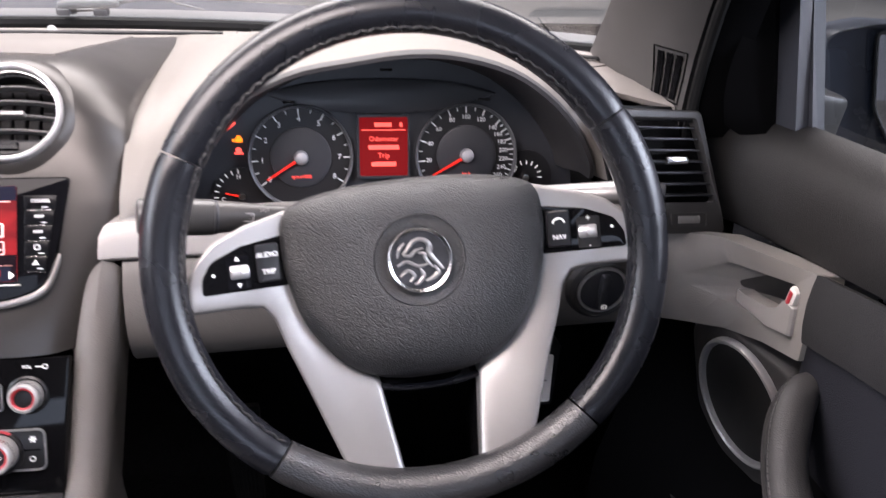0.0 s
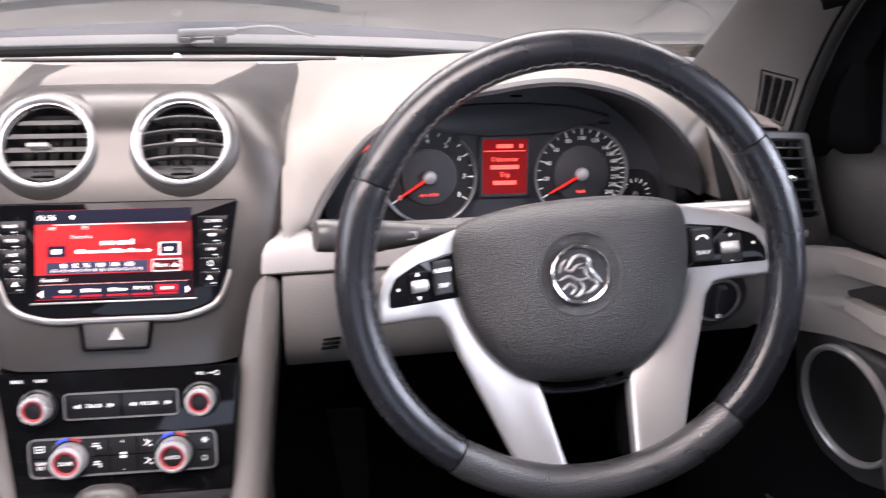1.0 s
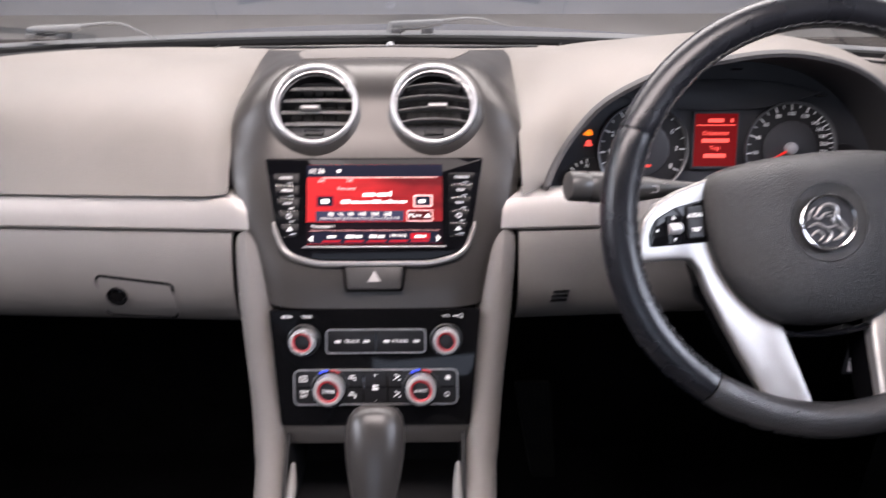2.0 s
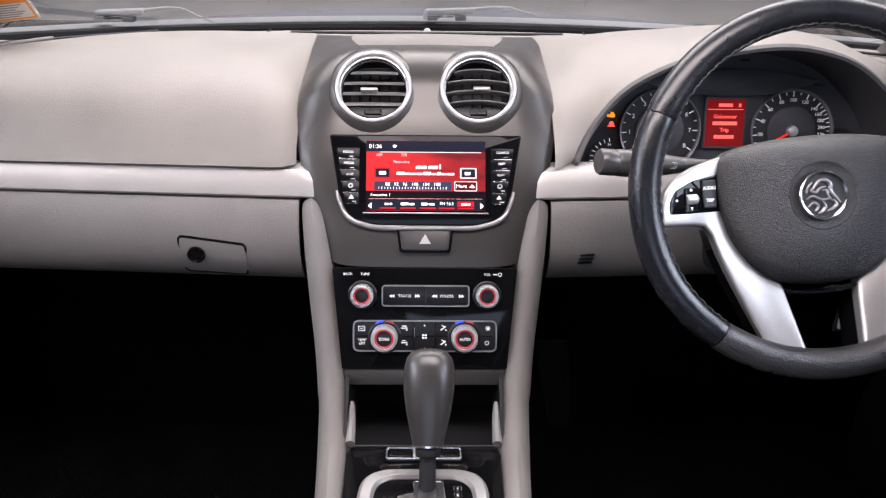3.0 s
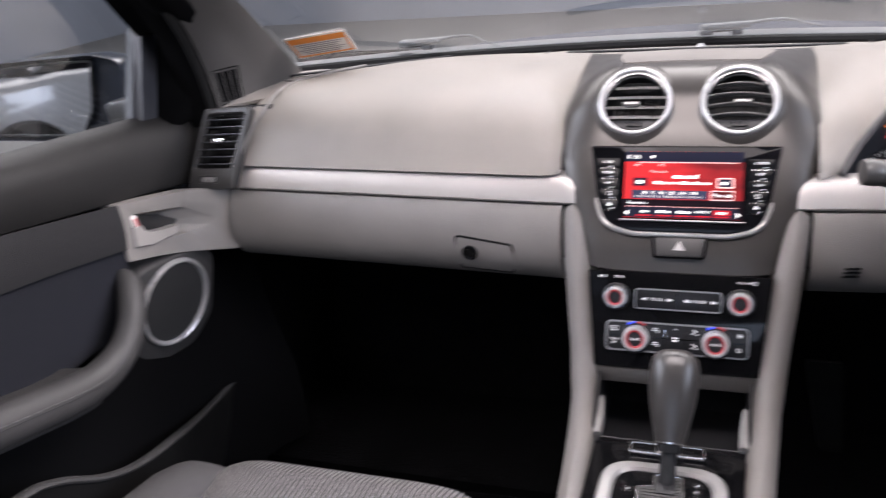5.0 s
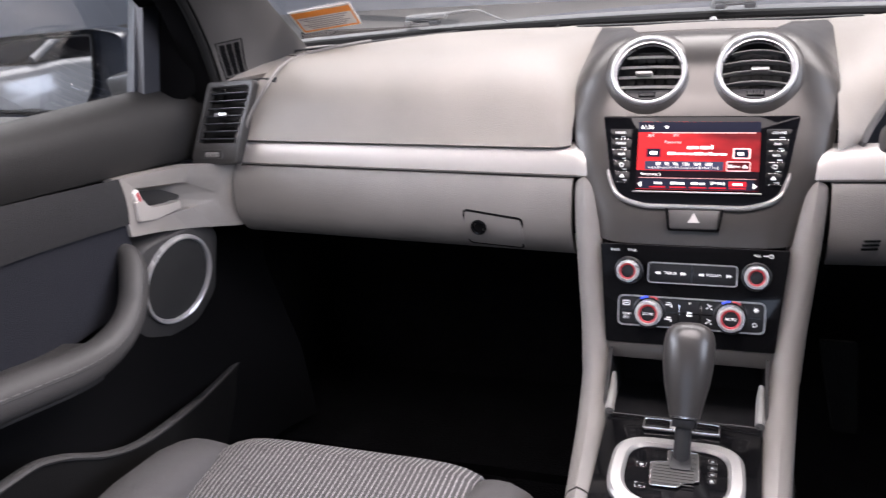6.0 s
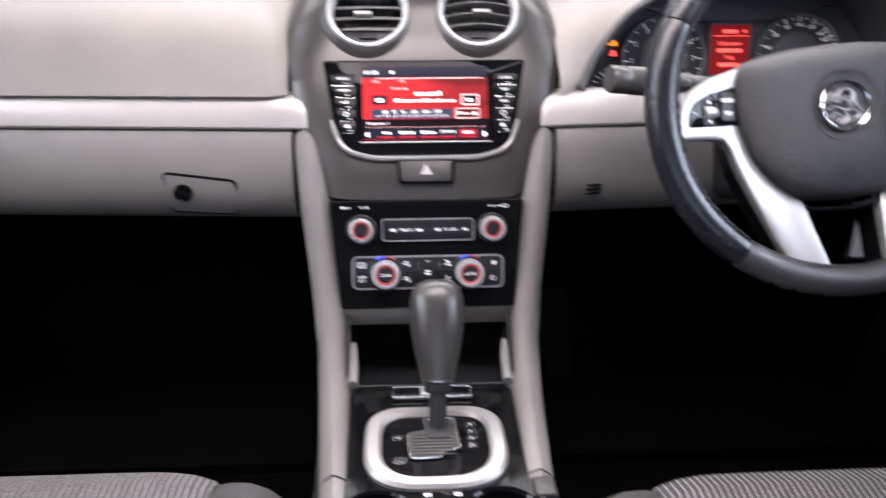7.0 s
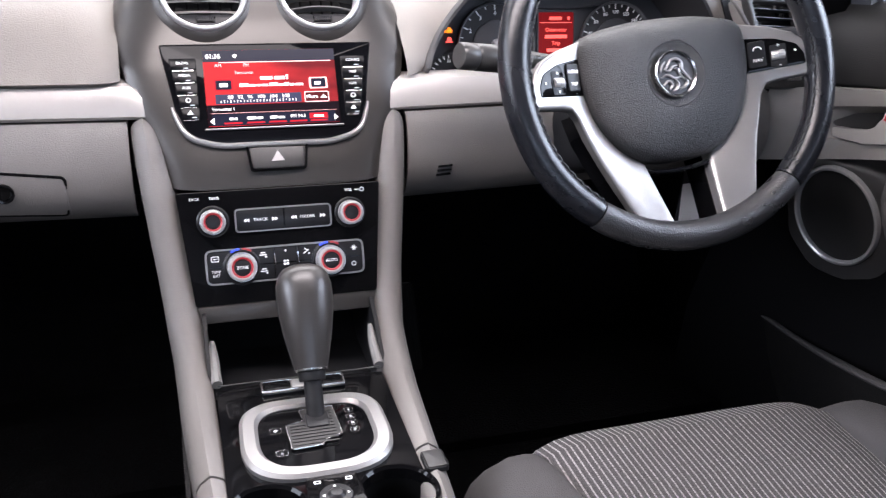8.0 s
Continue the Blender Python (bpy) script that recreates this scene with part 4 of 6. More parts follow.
for x in (-0.0435, -0.0200, 0.0030, 0.0250, 0.0470):
    show("preset_bar", 0.0185, 0.0017, x, 0.0362, screenred_mat, 0.0112)
show("chosen_preset", 0.0195, 0.0062, 0.0470, 0.0412, screenred_mat, 0.0111)
for text, h, x, y, mat in (("AM", 0.0036, -0.054, 0.0985, screenpink_mat), ("FM", 0.0036, -0.025, 0.0985, screenpink_mat), ("Favourite", 0.0036, -0.028, 0.0905, screenpink_mat),
                           ("88   92   96   100   104   108", 0.0040, -0.0145, 0.0640, screenwhite_mat), ("More", 0.0042, 0.0420, 0.0622, screenwhite_mat), ("Favourites 1", 0.0034, -0.0520, 0.0515, screenwhite_mat), ("01:36", 0.0050, -0.0585, 0.1085, screenwhite_mat), ("FM 94.3", 0.0036, 0.0250, 0.0415, screenwhite_mat)):
    part("screen_text", words(text, h, U @ T(x, y, 0.0114), 0.0001), mat, screen)
text_rng = random.Random(5)
for w, h, x, y in ((0.016, 0.0036, 0.0030, 0.0415), (0.030, 0.0052, 0.003, 0.0850), (0.068, 0.0036, 0.000, 0.0770), (0.009, 0.0036, -0.0430, 0.0415), (0.018, 0.0036, -0.0200, 0.0415), (0.011, 0.0036, 0.0470, 0.0415), (0.009, 0.0042, -0.0500, 0.0775), (0.009, 0.0042, 0.0500, 0.0775)):
    x0 = x - w / 2
    while x0 < x + w / 2 - h * 0.3:
        run = min(h * text_rng.uniform(1.2, 3.0), x + w / 2 - x0)
        tall = h * text_rng.choice((0.62, 0.66, 0.8, 0.95))
        part("screen_bar", box(run * 0.88, tall, 0.0002, m=U @ T(x0 + run / 2, y - (h - tall) / 2, 0.0114)), screenwhite_mat, screen)
        x0 += run + h * 0.12
for i in range(24):
    part("dial_mark", box(0.0006, 0.002 + 0.001 * (i % 2), 0.0002, m=U @ T(-0.054 + 0.0034 * i, 0.0597, 0.0114)), screenwhite_mat, screen)
for a, x in ((-1, -0.062), (1, 0.0635)):
    part("screen_arrow", prism([(a * 0.0045, 0), (a * 0.0005, 0.0035), (a * 0.0005, -0.0035)], 0.0002, m=U @ T(x, 0.0390, 0.0112)), screenwhite_mat, screen)
part("screen_arrow", prism([(-0.0035, -0.0018), (0.0035, -0.0018), (0, 0.0022)], 0.0002, m=U @ T(0.0545, 0.0622, 0.0114)), screenwhite_mat, screen)
part("screen_mark", prism([(0, -0.002), (0.0025, 0.001), (0, 0.0022), (-0.0025, 0.001)], 0.0002, m=U @ T(-0.036, 0.1085, 0.0112)), screenwhite_mat, screen)
part("ledge", box(0.146, 0.0020, 0.005, 0.0009, m=U @ T(0.0005, 0.0302, 0.0110)), silver_mat, radio, "bright ledge under the screen")
for s, names in ((-1, ("RADIO", "MEDIA", "AUX", "", "")), (1, ("CONFIG", "MAP", "NAV", "", ""))):
    for k, text in enumerate(names):
        y = 0.1010 - k * 0.0132
        x0, x1 = 0.0765, 0.1035 - 0.0021 * k
        key = part("key", prism(rounded([(s * x0, y - 0.006), (s * (x1 - 0.0012), y - 0.006), (s * x1, y + 0.006), (s * x0, y + 0.006)][:: s], 0.001), 0.0024, 0.0007, m=U @ T(0, 0, 0.0095)), radiokey_mat, radio)
        part("key_edge", box((x1 - x0) * 0.8, 0.0006, 0.0012, m=U @ T(s * (x0 + x1) / 2, y - 0.0068, 0.0105)), chrome_mat, key)
        part("key_light", box(0.0045, 0.0007, 0.0006, m=U @ T(s * (x0 + x1) / 2 + 0.0035, y - 0.0045, 0.0119)), white_mat, key)
        xm = s * (x0 + x1) / 2
        if text:
            part("key_text", words(text, 0.0029, U @ T(xm, y + 0.0008, 0.0121)), white_mat, key)
        elif k == 3:
            part("key_sign", frame_plate(circle(0.0026, 20), circle(0.0019, 20), 0.0004, m=U @ T(xm, y + 0.0008, 0.0119)), white_mat, key)
        else:
            part("key_sign", prism([(-0.003, -0.002), (0.003, -0.002), (0, 0.0025)], 0.0004, m=U @ T(xm, y + 0.0008, 0.0119)), white_mat, key)

# hazard switch
hazard_mat = material("dark switch cap", (0.024, 0.0228, 0.0222), 0.45)
haz = thing("hazard_switch", "dark hazard switch with a pale triangle", "switch", at=(0, 0.0, 0.85))
part("surround", frame_plate(rounded([(-0.0335, 0.0145), (-0.0295, -0.015), (0.0295, -0.015), (0.0335, 0.0145)], 0.004), rounded([(-0.0312, 0.0130), (-0.0275, -0.0130), (0.0275, -0.0130), (0.0312, 0.0130)], 0.004), 0.007, 0.001, m=U @ T(0, 0, 0.001)), gloss_mat, haz)
cap = part("cap", prism(rounded([(-0.0305, 0.0125), (-0.027, -0.0125), (0.027, -0.0125), (0.0305, 0.0125)], 0.004), 0.0062, 0.0012, m=U), hazard_mat, haz)
part("triangle", prism([(-0.0068, -0.0055), (0.0068, -0.0055), (0, 0.0060)], 0.0005, m=U @ T(0, 0.0005, 0.0064)), triangle_mat, cap, "pale triangle")

# audio and climate panel, piano black
ctl = thing("control_panel", "piano black audio and climate panel with four ringed knobs", "control panel", at=(0, -0.03, 0.76))
D = plane_at((0, -0.002, 0.85), (0, 0.35, 1))


def S(z):
    return (z - 0.85) / 0.944


part("faceplate", prism(rounded([(-0.1085, S(0.820)), (-0.0975, S(0.706)), (0.0975, S(0.706)), (0.1085, S(0.820))], 0.003), 0.008, 0.001, m=D @ T(0, 0, -0.006)), gloss_mat, ctl)
part("lower_edge", prism(rounded([(-0.097, S(0.706)), (-0.093, S(0.688)), (0.093, S(0.688)), (0.097, S(0.706))], 0.003), 0.007, 0.002, m=D @ T(0, 0, -0.006)), centre_mat, ctl, "dark grey lower edge")
bars = part("track_keys", prism(rect(0.100, 0.0225, 0.003, 4, 0.001, S(0.789)), 0.004, 0.001, m=D), button_mat, ctl)
part("key_outline", frame_plate(rect(0.1030, 0.0255, 0.005, 4, 0.001, S(0.789)), rect(0.100, 0.0225, 0.003, 4, 0.001, S(0.789)), 0.0046, 0.0008, m=D), silver_mat, bars)
part("divider", box(0.0012, 0.022, 0.001, m=D @ T(0.001, S(0.789), 0.0042)), gloss_mat, bars)
part("key_text", join(words("TRACK", 0.0034, D @ T(-0.0235, S(0.789), 0.0043)), words("FOLDER", 0.0032, D @ T(0.026, S(0.789), 0.0043)),
     *[prism([(0, -0.0022), (a * 0.0032, 0), (0, 0.0022)][:: a], 0.0003, m=D @ T(x, S(0.789), 0.0042)) for a, x in ((-1, -0.0355), (-1, -0.0385), (1, -0.0115), (1, -0.0085), (-1, 0.0115), (-1, 0.0145), (1, 0.0400), (1, 0.0430))]), white_mat, bars)
for text, x in (("BACK", -0.090), ("TUNE", -0.070), ("VOL", 0.073)):
    part("panel_text", words(text, 0.0030, D @ T(x, S(0.813), 0.0022)), white_mat, ctl)
part("power_sign", join(box(0.005, 0.0009, 0.0004, m=D @ T(0.0825, S(0.813), 0.0022)), frame_plate(circle(0.0024, 18), circle(0.0017, 18), 0.0004, m=D @ T(0.088, S(0.813), 0.002))), white_mat, ctl)


def knob(x, z, r, tall, text=""):
    m = D @ T(x, S(z), 0.0)
    k = part("knob", lathe([(r * 1.05, 0.002), (r * 1.05, tall * 0.35), (r, tall * 0.9), (r * 0.92, tall), (r * 0.80, tall + 0.0004), (r * 0.74, tall - 0.001), (r * 0.70, tall - 0.002)], 40, m), ring_mat, ctl, "satin silver knob")
    part("collar", lathe([(r * 1.32, 0.002), (r * 1.32, 0.0045), (r * 1.2, 0.0055), (r * 1.06, 0.004)], 40, m), button_mat, k)
    part("red_ring", lathe([(r * 0.74, tall - 0.0008), (r * 0.70, tall - 0.0002), (r * 0.62, tall - 0.0010), (r * 0.60, tall - 0.003)], 36, m), redmark_mat, k, "lit red ring")
    part("cap", disc(r * 0.58, 0.001, 32, 0.0004, m=m @ T(0, 0, tall - 0.0028)), button_mat, k)
    part("knurling", join(*[box(0.0007, 0.0009, tall * 0.55, m=m @ T(0, 0, tall * 0.6) @ pose(0, 0, 0, 0, 0, a) @ T(r * 1.0, 0)) for a in range(0, 360, 10)]), chrome_mat, k)
    if text:
        part("knob_text", words(text, 0.0033, m @ T(0, 0, tall - 0.0015)), white_mat, k)
    return k


knob(-0.073, 0.790, 0.0128, 0.018)
knob(0.073, 0.790, 0.0128, 0.018)
hv = part("climate_keys", prism(rect(0.166, 0.034, 0.006, 5, 0.0005, S(0.744)), 0.0032, 0.0008, m=D), button_mat, ctl)
part("key_outline", frame_plate(rect(0.1698, 0.0378, 0.008, 5, 0.0005, S(0.744)), rect(0.166, 0.034, 0.006, 5, 0.0005, S(0.744)), 0.0042, 0.0010, m=D), silver_mat, hv, "bright chrome outline")
part("gaps", join(*[box(0.0009, 0.032, 0.0007, m=D @ T(x, S(0.744), 0.0033)) for x in (-0.0125, 0.0125)], box(0.160, 0.0008, 0.0007, m=D @ T(0, S(0.744), 0.0033))), gloss_mat, hv)
part("gap_shine", join(*[box(0.0008, 0.012, 0.0007, m=D @ T(x, S(0.748), 0.0036)) for x in (-0.0118, 0.0132)]), bright_mat, hv)
for x, text in ((-0.047, "ZONE"), (0.047, "AUTO")):
    knob(x, 0.743, 0.0150, 0.020, text)
    for a, mat in ((116, blue_mat), (101, blue_mat), (79, redmark_mat), (64, redmark_mat)):
        part("heat_mark", box(0.0046, 0.0020, 0.003, 0.0006, m=D @ T(x, S(0.743), 0.0055) @ pose(0, 0, 0, 0, 0, a - 90) @ T(0, 0.0192)), mat, hv)
def sign(*bms):
    part("key_sign", join(*bms), white_mat, hv)


sign(frame_plate(rect(0.008, 0.006, 0.001, 3, -0.074, S(0.7525)), rect(0.0065, 0.0045, 0.0008, 3, -0.074, S(0.7525)), 0.0004, m=D @ T(0, 0, 0.0032)), box(0.004, 0.0009, 0.0004, m=D @ T(-0.074, S(0.7525), 0.0035)))
for text, h, x, z in (("TEMP", 0.0030, -0.0735, 0.7395), ("EXT", 0.0030, -0.0735, 0.7355), ("+", 0.0045, 0.0, 0.7555), ("-", 0.0045, 0.0, 0.731)):
    sign(words(text, h, D @ T(x, S(z), 0.0034)))
sign(*[disc(0.0014, 0.0004, 12, m=D @ T(x, S(z), 0.0032)) for x, z in ((0.0015, 0.7450), (-0.0015, 0.7450), (0.0015, 0.7422), (-0.0015, 0.7422))])
for x, z in ((-0.024, 0.7530), (-0.024, 0.7365), (0.022, 0.7530), (0.022, 0.7365)):
    sign(box(0.0075, 0.0010, 0.0004, m=D @ T(x, S(z), 0.0034, 0 if x < 0 else 35)), box(0.0050, 0.0010, 0.0004, m=D @ T(x, S(z + 0.0022), 0.0034, 0 if x < 0 else -35)), disc(0.0010, 0.0004, 10, m=D @ T(x + 0.003, S(z - 0.002), 0.0032)))
sign(*[box(0.0062, 0.0010, 0.0004, m=D @ T(0.0745, S(0.7530), 0.0034, a)) for a in (0, 60, 120)])
sign(frame_plate(circle(0.0026, 18), circle(0.0018, 18), 0.0004, m=D @ T(0.0735, S(0.7365), 0.0032)))

# steering wheel
SW = plane_at((0.3945, -0.124, 0.959), (0, math.sin(radians(23)), math.cos(radians(23)))) @ pose(0, 0, 0, 0, 0, 5.0)
wheel = thing("steering_wheel", "black leather steering wheel with silver three-way spokes", "steering wheel", at=(0.3945, -0.124, 0.959))
RIM, TUBE = 0.1775, 0.0155


def rim_radius(a):
    """The rim is a little flattened at the bottom."""
    return RIM - 0.0065 * max(0.0, (-math.sin(a) - 0.4) / 0.6) ** 1.3


def rim_piece(a0, a1, n):
    rows = []
    for i in range(n + 1):
        a = radians(a0 + (a1 - a0) * i / n)
        edge = min(i, n - i)
        r = TUBE * (0.955 if edge == 0 else 0.99 if edge == 1 else 1.0)
        grip = 1 + 0.05 * math.exp(-((math.degrees(a) % 360 - 20) / 18) ** 2) + 0.05 * math.exp(-((math.degrees(a) % 360 - 160) / 18) ** 2)
        row = []
        for k in range(22):
            b = 2 * math.pi * k / 22
            rr = rim_radius(a) + r * grip * math.cos(b)
            row.append(SW @ Vector((rr * math.cos(a), rr * math.sin(a), r * grip * math.sin(b) * 1.02)))
        rows.append(row)
    return loft(rows, closed=True, caps=True)


part("rim_top", rim_piece(29.4, 150.6, 64), leather_mat, wheel, "smooth leather top of the rim")
part("rim_side", rim_piece(151.0, 229.3, 44), leather_mat, wheel)
part("rim_side", rim_piece(-48.9, 29.0, 44), leather_mat, wheel)
part("rim_bottom", rim_piece(229.8, 310.6, 48), worn_mat, wheel, "worn grained leather bottom of the rim")
stitches = []
for i in range(150):
    a = radians(-47 + 274 * i / 149)
    c = SW @ pose((rim_radius(a) - TUBE * 0.86) * math.cos(a), (rim_radius(a) - TUBE * 0.86) * math.sin(a), TUBE * 0.56, 0, 0, math.degrees(a) + (20 if i % 2 else -20))
    stitches.append(box(0.0020, 0.0056, 0.0022, 0.0009, 2, c))
part("stitching", join(*stitches), thread_mat, wheel, "dark thread stitched along the inner rim")

SI = SW @ T(0.0044, -0.0032)
half_cover = [(0.0, 0.0585), (0.034, 0.0575), (0.066, 0.0535), (0.088, 0.0480), (0.0970, 0.0415), (0.1010, 0.0310), (0.1020, 0.0090), (0.0990, -0.0160), (0.0915, -0.0430), (0.0790, -0.0650), (0.0640, -0.0825), (0.0450, -0.0945), (0.0220, -0.1000), (0.0, -0.1012)]
cover = [(p.x, p.y) for p in spline([(x, y, 0) for x, y in half_cover], 44)]
cover = cover + [(-x, y) for x, y in cover[-2:0:-1]]
hub_ring = [(0.0345 * math.cos(b), 0.0345 * math.sin(b)) for b in [math.atan2(y + 0.010, x) for x, y in cover]]
rows = []
for grow, h in ((0.985, -0.070), (1.0, -0.052), (1.0, -0.034), (0.996, -0.0300), (0.985, -0.0285), (0.972, -0.0280), (0.950, -0.034)):
    rows.append([SI @ Vector((x * grow, -0.004 + (y + 0.004) * grow, h)) for x, y in cover])
part("cover_skirt", loft(rows, closed=True), leather_mat, wheel, "smooth black border of the airbag cover", 60)
rows = []
for f, h in ((-0.01, -0.036), (0.0, -0.0255), (0.02, -0.0225), (0.06, -0.0200), (0.13, -0.0172), (0.24, -0.0145), (0.38, -0.0120), (0.53, -0.0100), (0.68, -0.0085), (0.82, -0.0075), (0.94, -0.0068), (1.0, -0.0070)):
    rows.append([SI @ Vector((x * 0.988 * (1 - f) + c * f, (0.0025 + (y + 0.004) * 0.950) * (1 - f) + d * f, h)) for (x, y), (c, d) in zip(cover, hub_ring)])
rows.append([SI @ Vector((c * 0.99, d * 0.99, -0.0135)) for c, d in hub_ring])
bag = part("airbag_cover", loft(rows, closed=True), bag_mat, wheel, "grained black airbag cover", 50)
part("dish", lathe([(0.0352, -0.0085), (0.0338, -0.0071), (0.0325, -0.0075), (0.0262, -0.0111), (0.0, -0.0115)], 64, SI), bag_mat, bag)
for s in (-1, 1):
    horn = [(s * 0.060, 0.020), (s * 0.056, 0.0195), (s * 0.055, 0.0165), (s * 0.058, 0.0155), (s * 0.062, 0.0155)]
    part("horn_sign", sweep([SI @ Vector((x, y, -0.0096)) for x, y in horn], 0.0006, 6), button_mat, bag)
badge_mat = material("dull silver badge field", (0.075, 0.075, 0.08), 0.35, metal=0.7, vary=0.2, vary_size=0.01)
badge = part("badge", lathe([(0.0, -0.0090), (0.0215, -0.0090), (0.0218, -0.0065), (0.0235, -0.0055), (0.0245, -0.0065), (0.0250, -0.0098)], 48, SI), chrome_mat, wheel, "round chrome badge")
part("badge_field", disc(0.0214, 0.0006, 40, m=SI @ T(0, 0, -0.0092)), badge_mat, badge)
strokes = [([(-0.0175, -0.0030), (-0.010, -0.0005), (-0.002, -0.0045), (0.006, -0.0035)], 0.0018), ([(-0.009, 0.0085), (-0.004, 0.0140), (0.003, 0.0150), (0.008, 0.0105), (0.0075, 0.0040), (0.0125, -0.0030), (0.0165, -0.0085)], 0.0024),
           ([(-0.0085, 0.0085), (-0.0120, 0.0050), (-0.0070, 0.0035), (-0.0030, 0.0070), (0.0030, 0.0085)], 0.0016), ([(-0.0160, -0.0110), (-0.0100, -0.0070), (-0.0055, -0.0110), (-0.0090, -0.0155)], 0.0017),
           ([(-0.0010, -0.0060), (0.0015, -0.0110), (-0.0025, -0.0165), (-0.0060, -0.0175)], 0.0018), ([(0.0030, -0.0160), (0.0085, -0.0140), (0.0125, -0.0100), (0.0100, -0.0050)], 0.0020),
           ([(-0.0010, 0.0050), (0.0035, 0.0045), (0.0045, 0.0000), (0.0090, -0.0065)], 0.0017), ([(-0.0170, 0.0030), (-0.0150, 0.0090), (-0.0105, 0.0135)], 0.0012)]
for pts, r in strokes:
    part("badge_shape", sweep([SI @ Vector((p.x, p.y, -0.0080)) for p in spline([(x, y, 0) for x, y in pts], 14)], [r * (0.45 + 0.55 * math.sin(math.pi * (i + 0.5) / 14)) for i in range(14)], 8, 0.8), silver_mat, badge)


def sink(x, y):
    """How far the spokes' face lies behind the rim's middle."""
    return -0.032 + 0.034 * min(1.0, max(0.0, (math.hypot(x, y) - 0.088) / 0.077))


def bent(bm):
    """Sinks a flat spoke towards the hub."""
    bmesh.ops.triangulate(bm, faces=bm.faces[:])
    bmesh.ops.subdivide_edges(bm, edges=bm.edges[:], cuts=2, use_grid_fill=True)
    for v in bm.verts:
        v.co.z += sink(v.co.x, v.co.y) - 0.014
    return moved(bm, SI)


arm = [(0.0950, 0.0475), (0.126, 0.0390), (0.1480, 0.0290), (0.1605, 0.0165), (0.1662, 0.0030), (0.1688, -0.0125), (0.1650, -0.0195), (0.1290, -0.0205), (0.1180, -0.0225), (0.1110, -0.0320), (0.1045, -0.0540), (0.0745, -0.1340), (0.0715, -0.1420), (0.0500, -0.1540), (0.0276, -0.1620), (0.0330, -0.1250), (0.0385, -0.0880), (0.0560, -0.0720), (0.0720, -0.0500), (0.0800, 0.0), (0.0820, 0.0500)]
pod = rounded([(0.0985, 0.0300), (0.1300, 0.0245), (0.1500, 0.0155), (0.1565, 0.0040), (0.1572, -0.0075), (0.0970, -0.0080)], [0.003, 0.02, 0.012, 0.012, 0.003, 0.003], 5)
for s in (-1, 1):
    flip = [(s * x, y) for x, y in arm][:: s]
    sp = part("spoke", bent(prism(flip, 0.014, 0.0042, 3)), silver_mat, wheel, "satin silver spoke", 40)
    leg = [(0.108, -0.026), (0.102, -0.054), (0.0735, -0.132), (0.070, -0.140), (0.050, -0.152), (0.0272, -0.160), (0.0325, -0.125), (0.037, -0.090), (0.056, -0.074), (0.074, -0.050)]
    part("spoke_core", bent(prism([(s * x, y) for x, y in leg][:: s], 0.034, m=T(0, 0, -0.0335))), gloss_mat, sp, "gloss black back of the spoke", 40)
    pd = part("switch_pod", bent(prism([(s * x, y) for x, y in pod][:: s], 0.0148, 0.0008)), gloss_mat, wheel, "gloss black switch pod", 40)
    part("rocker", bent(prism([(x, y) for x, y in rect(0.0168, 0.0285, 0.003, 4, s * 0.1105, 0.0105)], 0.0172, 0.0014)), button_mat, pd)
    slope = -math.degrees(math.atan(s * 0.034 / 0.077))
    roll = SI @ pose(s * 0.1318, 0.0065, sink(0.1318, 0.0065) - 0.0005, 0, slope, 0) @ pose(0, 0, 0, 0, 90, 0)
    part("roller", lathe([(0.0, -0.0068), (0.0048, -0.0068), (0.0054, -0.0058), (0.0054, -0.0004), (0.0049, 0.0), (0.0054, 0.0004), (0.0054, 0.0058), (0.0048, 0.0068), (0.0, 0.0068)], 24, roll), ring_mat, pd, "ribbed chrome roller")
    part("roller_bed", bent(prism(rect(0.0160, 0.0245, 0.002, 3, s * 0.1318, 0.0058), 0.0154, 0.0004)), black_mat if s > 0 else bezel_mat, pd)
    def on_pod(x, y, lift):
        return SI @ pose(x, y, sink(x, y) + lift, 0, slope, 0)

    if s < 0:
        part("rocker_text", join(words("AUDIO", 0.0038, on_pod(-0.1105, 0.0165, 0.0036)), words("TRIP", 0.0038, on_pod(-0.1105, 0.0040, 0.0036))), white_mat, pd)
        for a in (-1, 1):
            part("pod_sign", prism([(-0.0018, -a * 0.0014), (0.0018, -a * 0.0014), (0, a * 0.0018)][:: a], 0.0004, m=on_pod(-0.1318, 0.0065 + a * 0.0095, 0.0018)), white_mat, pd)
        part("pod_sign", disc(0.0012, 0.0004, 12, m=on_pod(-0.1485, 0.006, 0.0012)), white_mat, pd)
    else:
        part("rocker_text", join(words("NAV", 0.0038, on_pod(0.1105, 0.0040, 0.0036)), sweep([on_pod(0.1105, 0.0160, 0.0036) @ p for p in spline([(-0.0045, -0.001, 0), (-0.0025, 0.002, 0), (0.0025, 0.002, 0), (0.0045, -0.001, 0)], 8)], 0.0007, 6)), white_mat, pd)
        for text, y in (("+", 0.0165), ("-", -0.0042)):
            part("pod_sign", words(text, 0.005, on_pod(0.1318, y, 0.0018)), white_mat, pd)
        part("pod_sign", disc(0.0012, 0.0004, 12, m=on_pod(0.1480, 0.0085, 0.0012)), white_mat, pd)
part("hub_boss", lathe([(0.045, -0.12), (0.045, -0.066), (0.04, -0.055), (0.0, -0.055)], 36, SW @ T(0, -0.03)), black_mat, wheel)

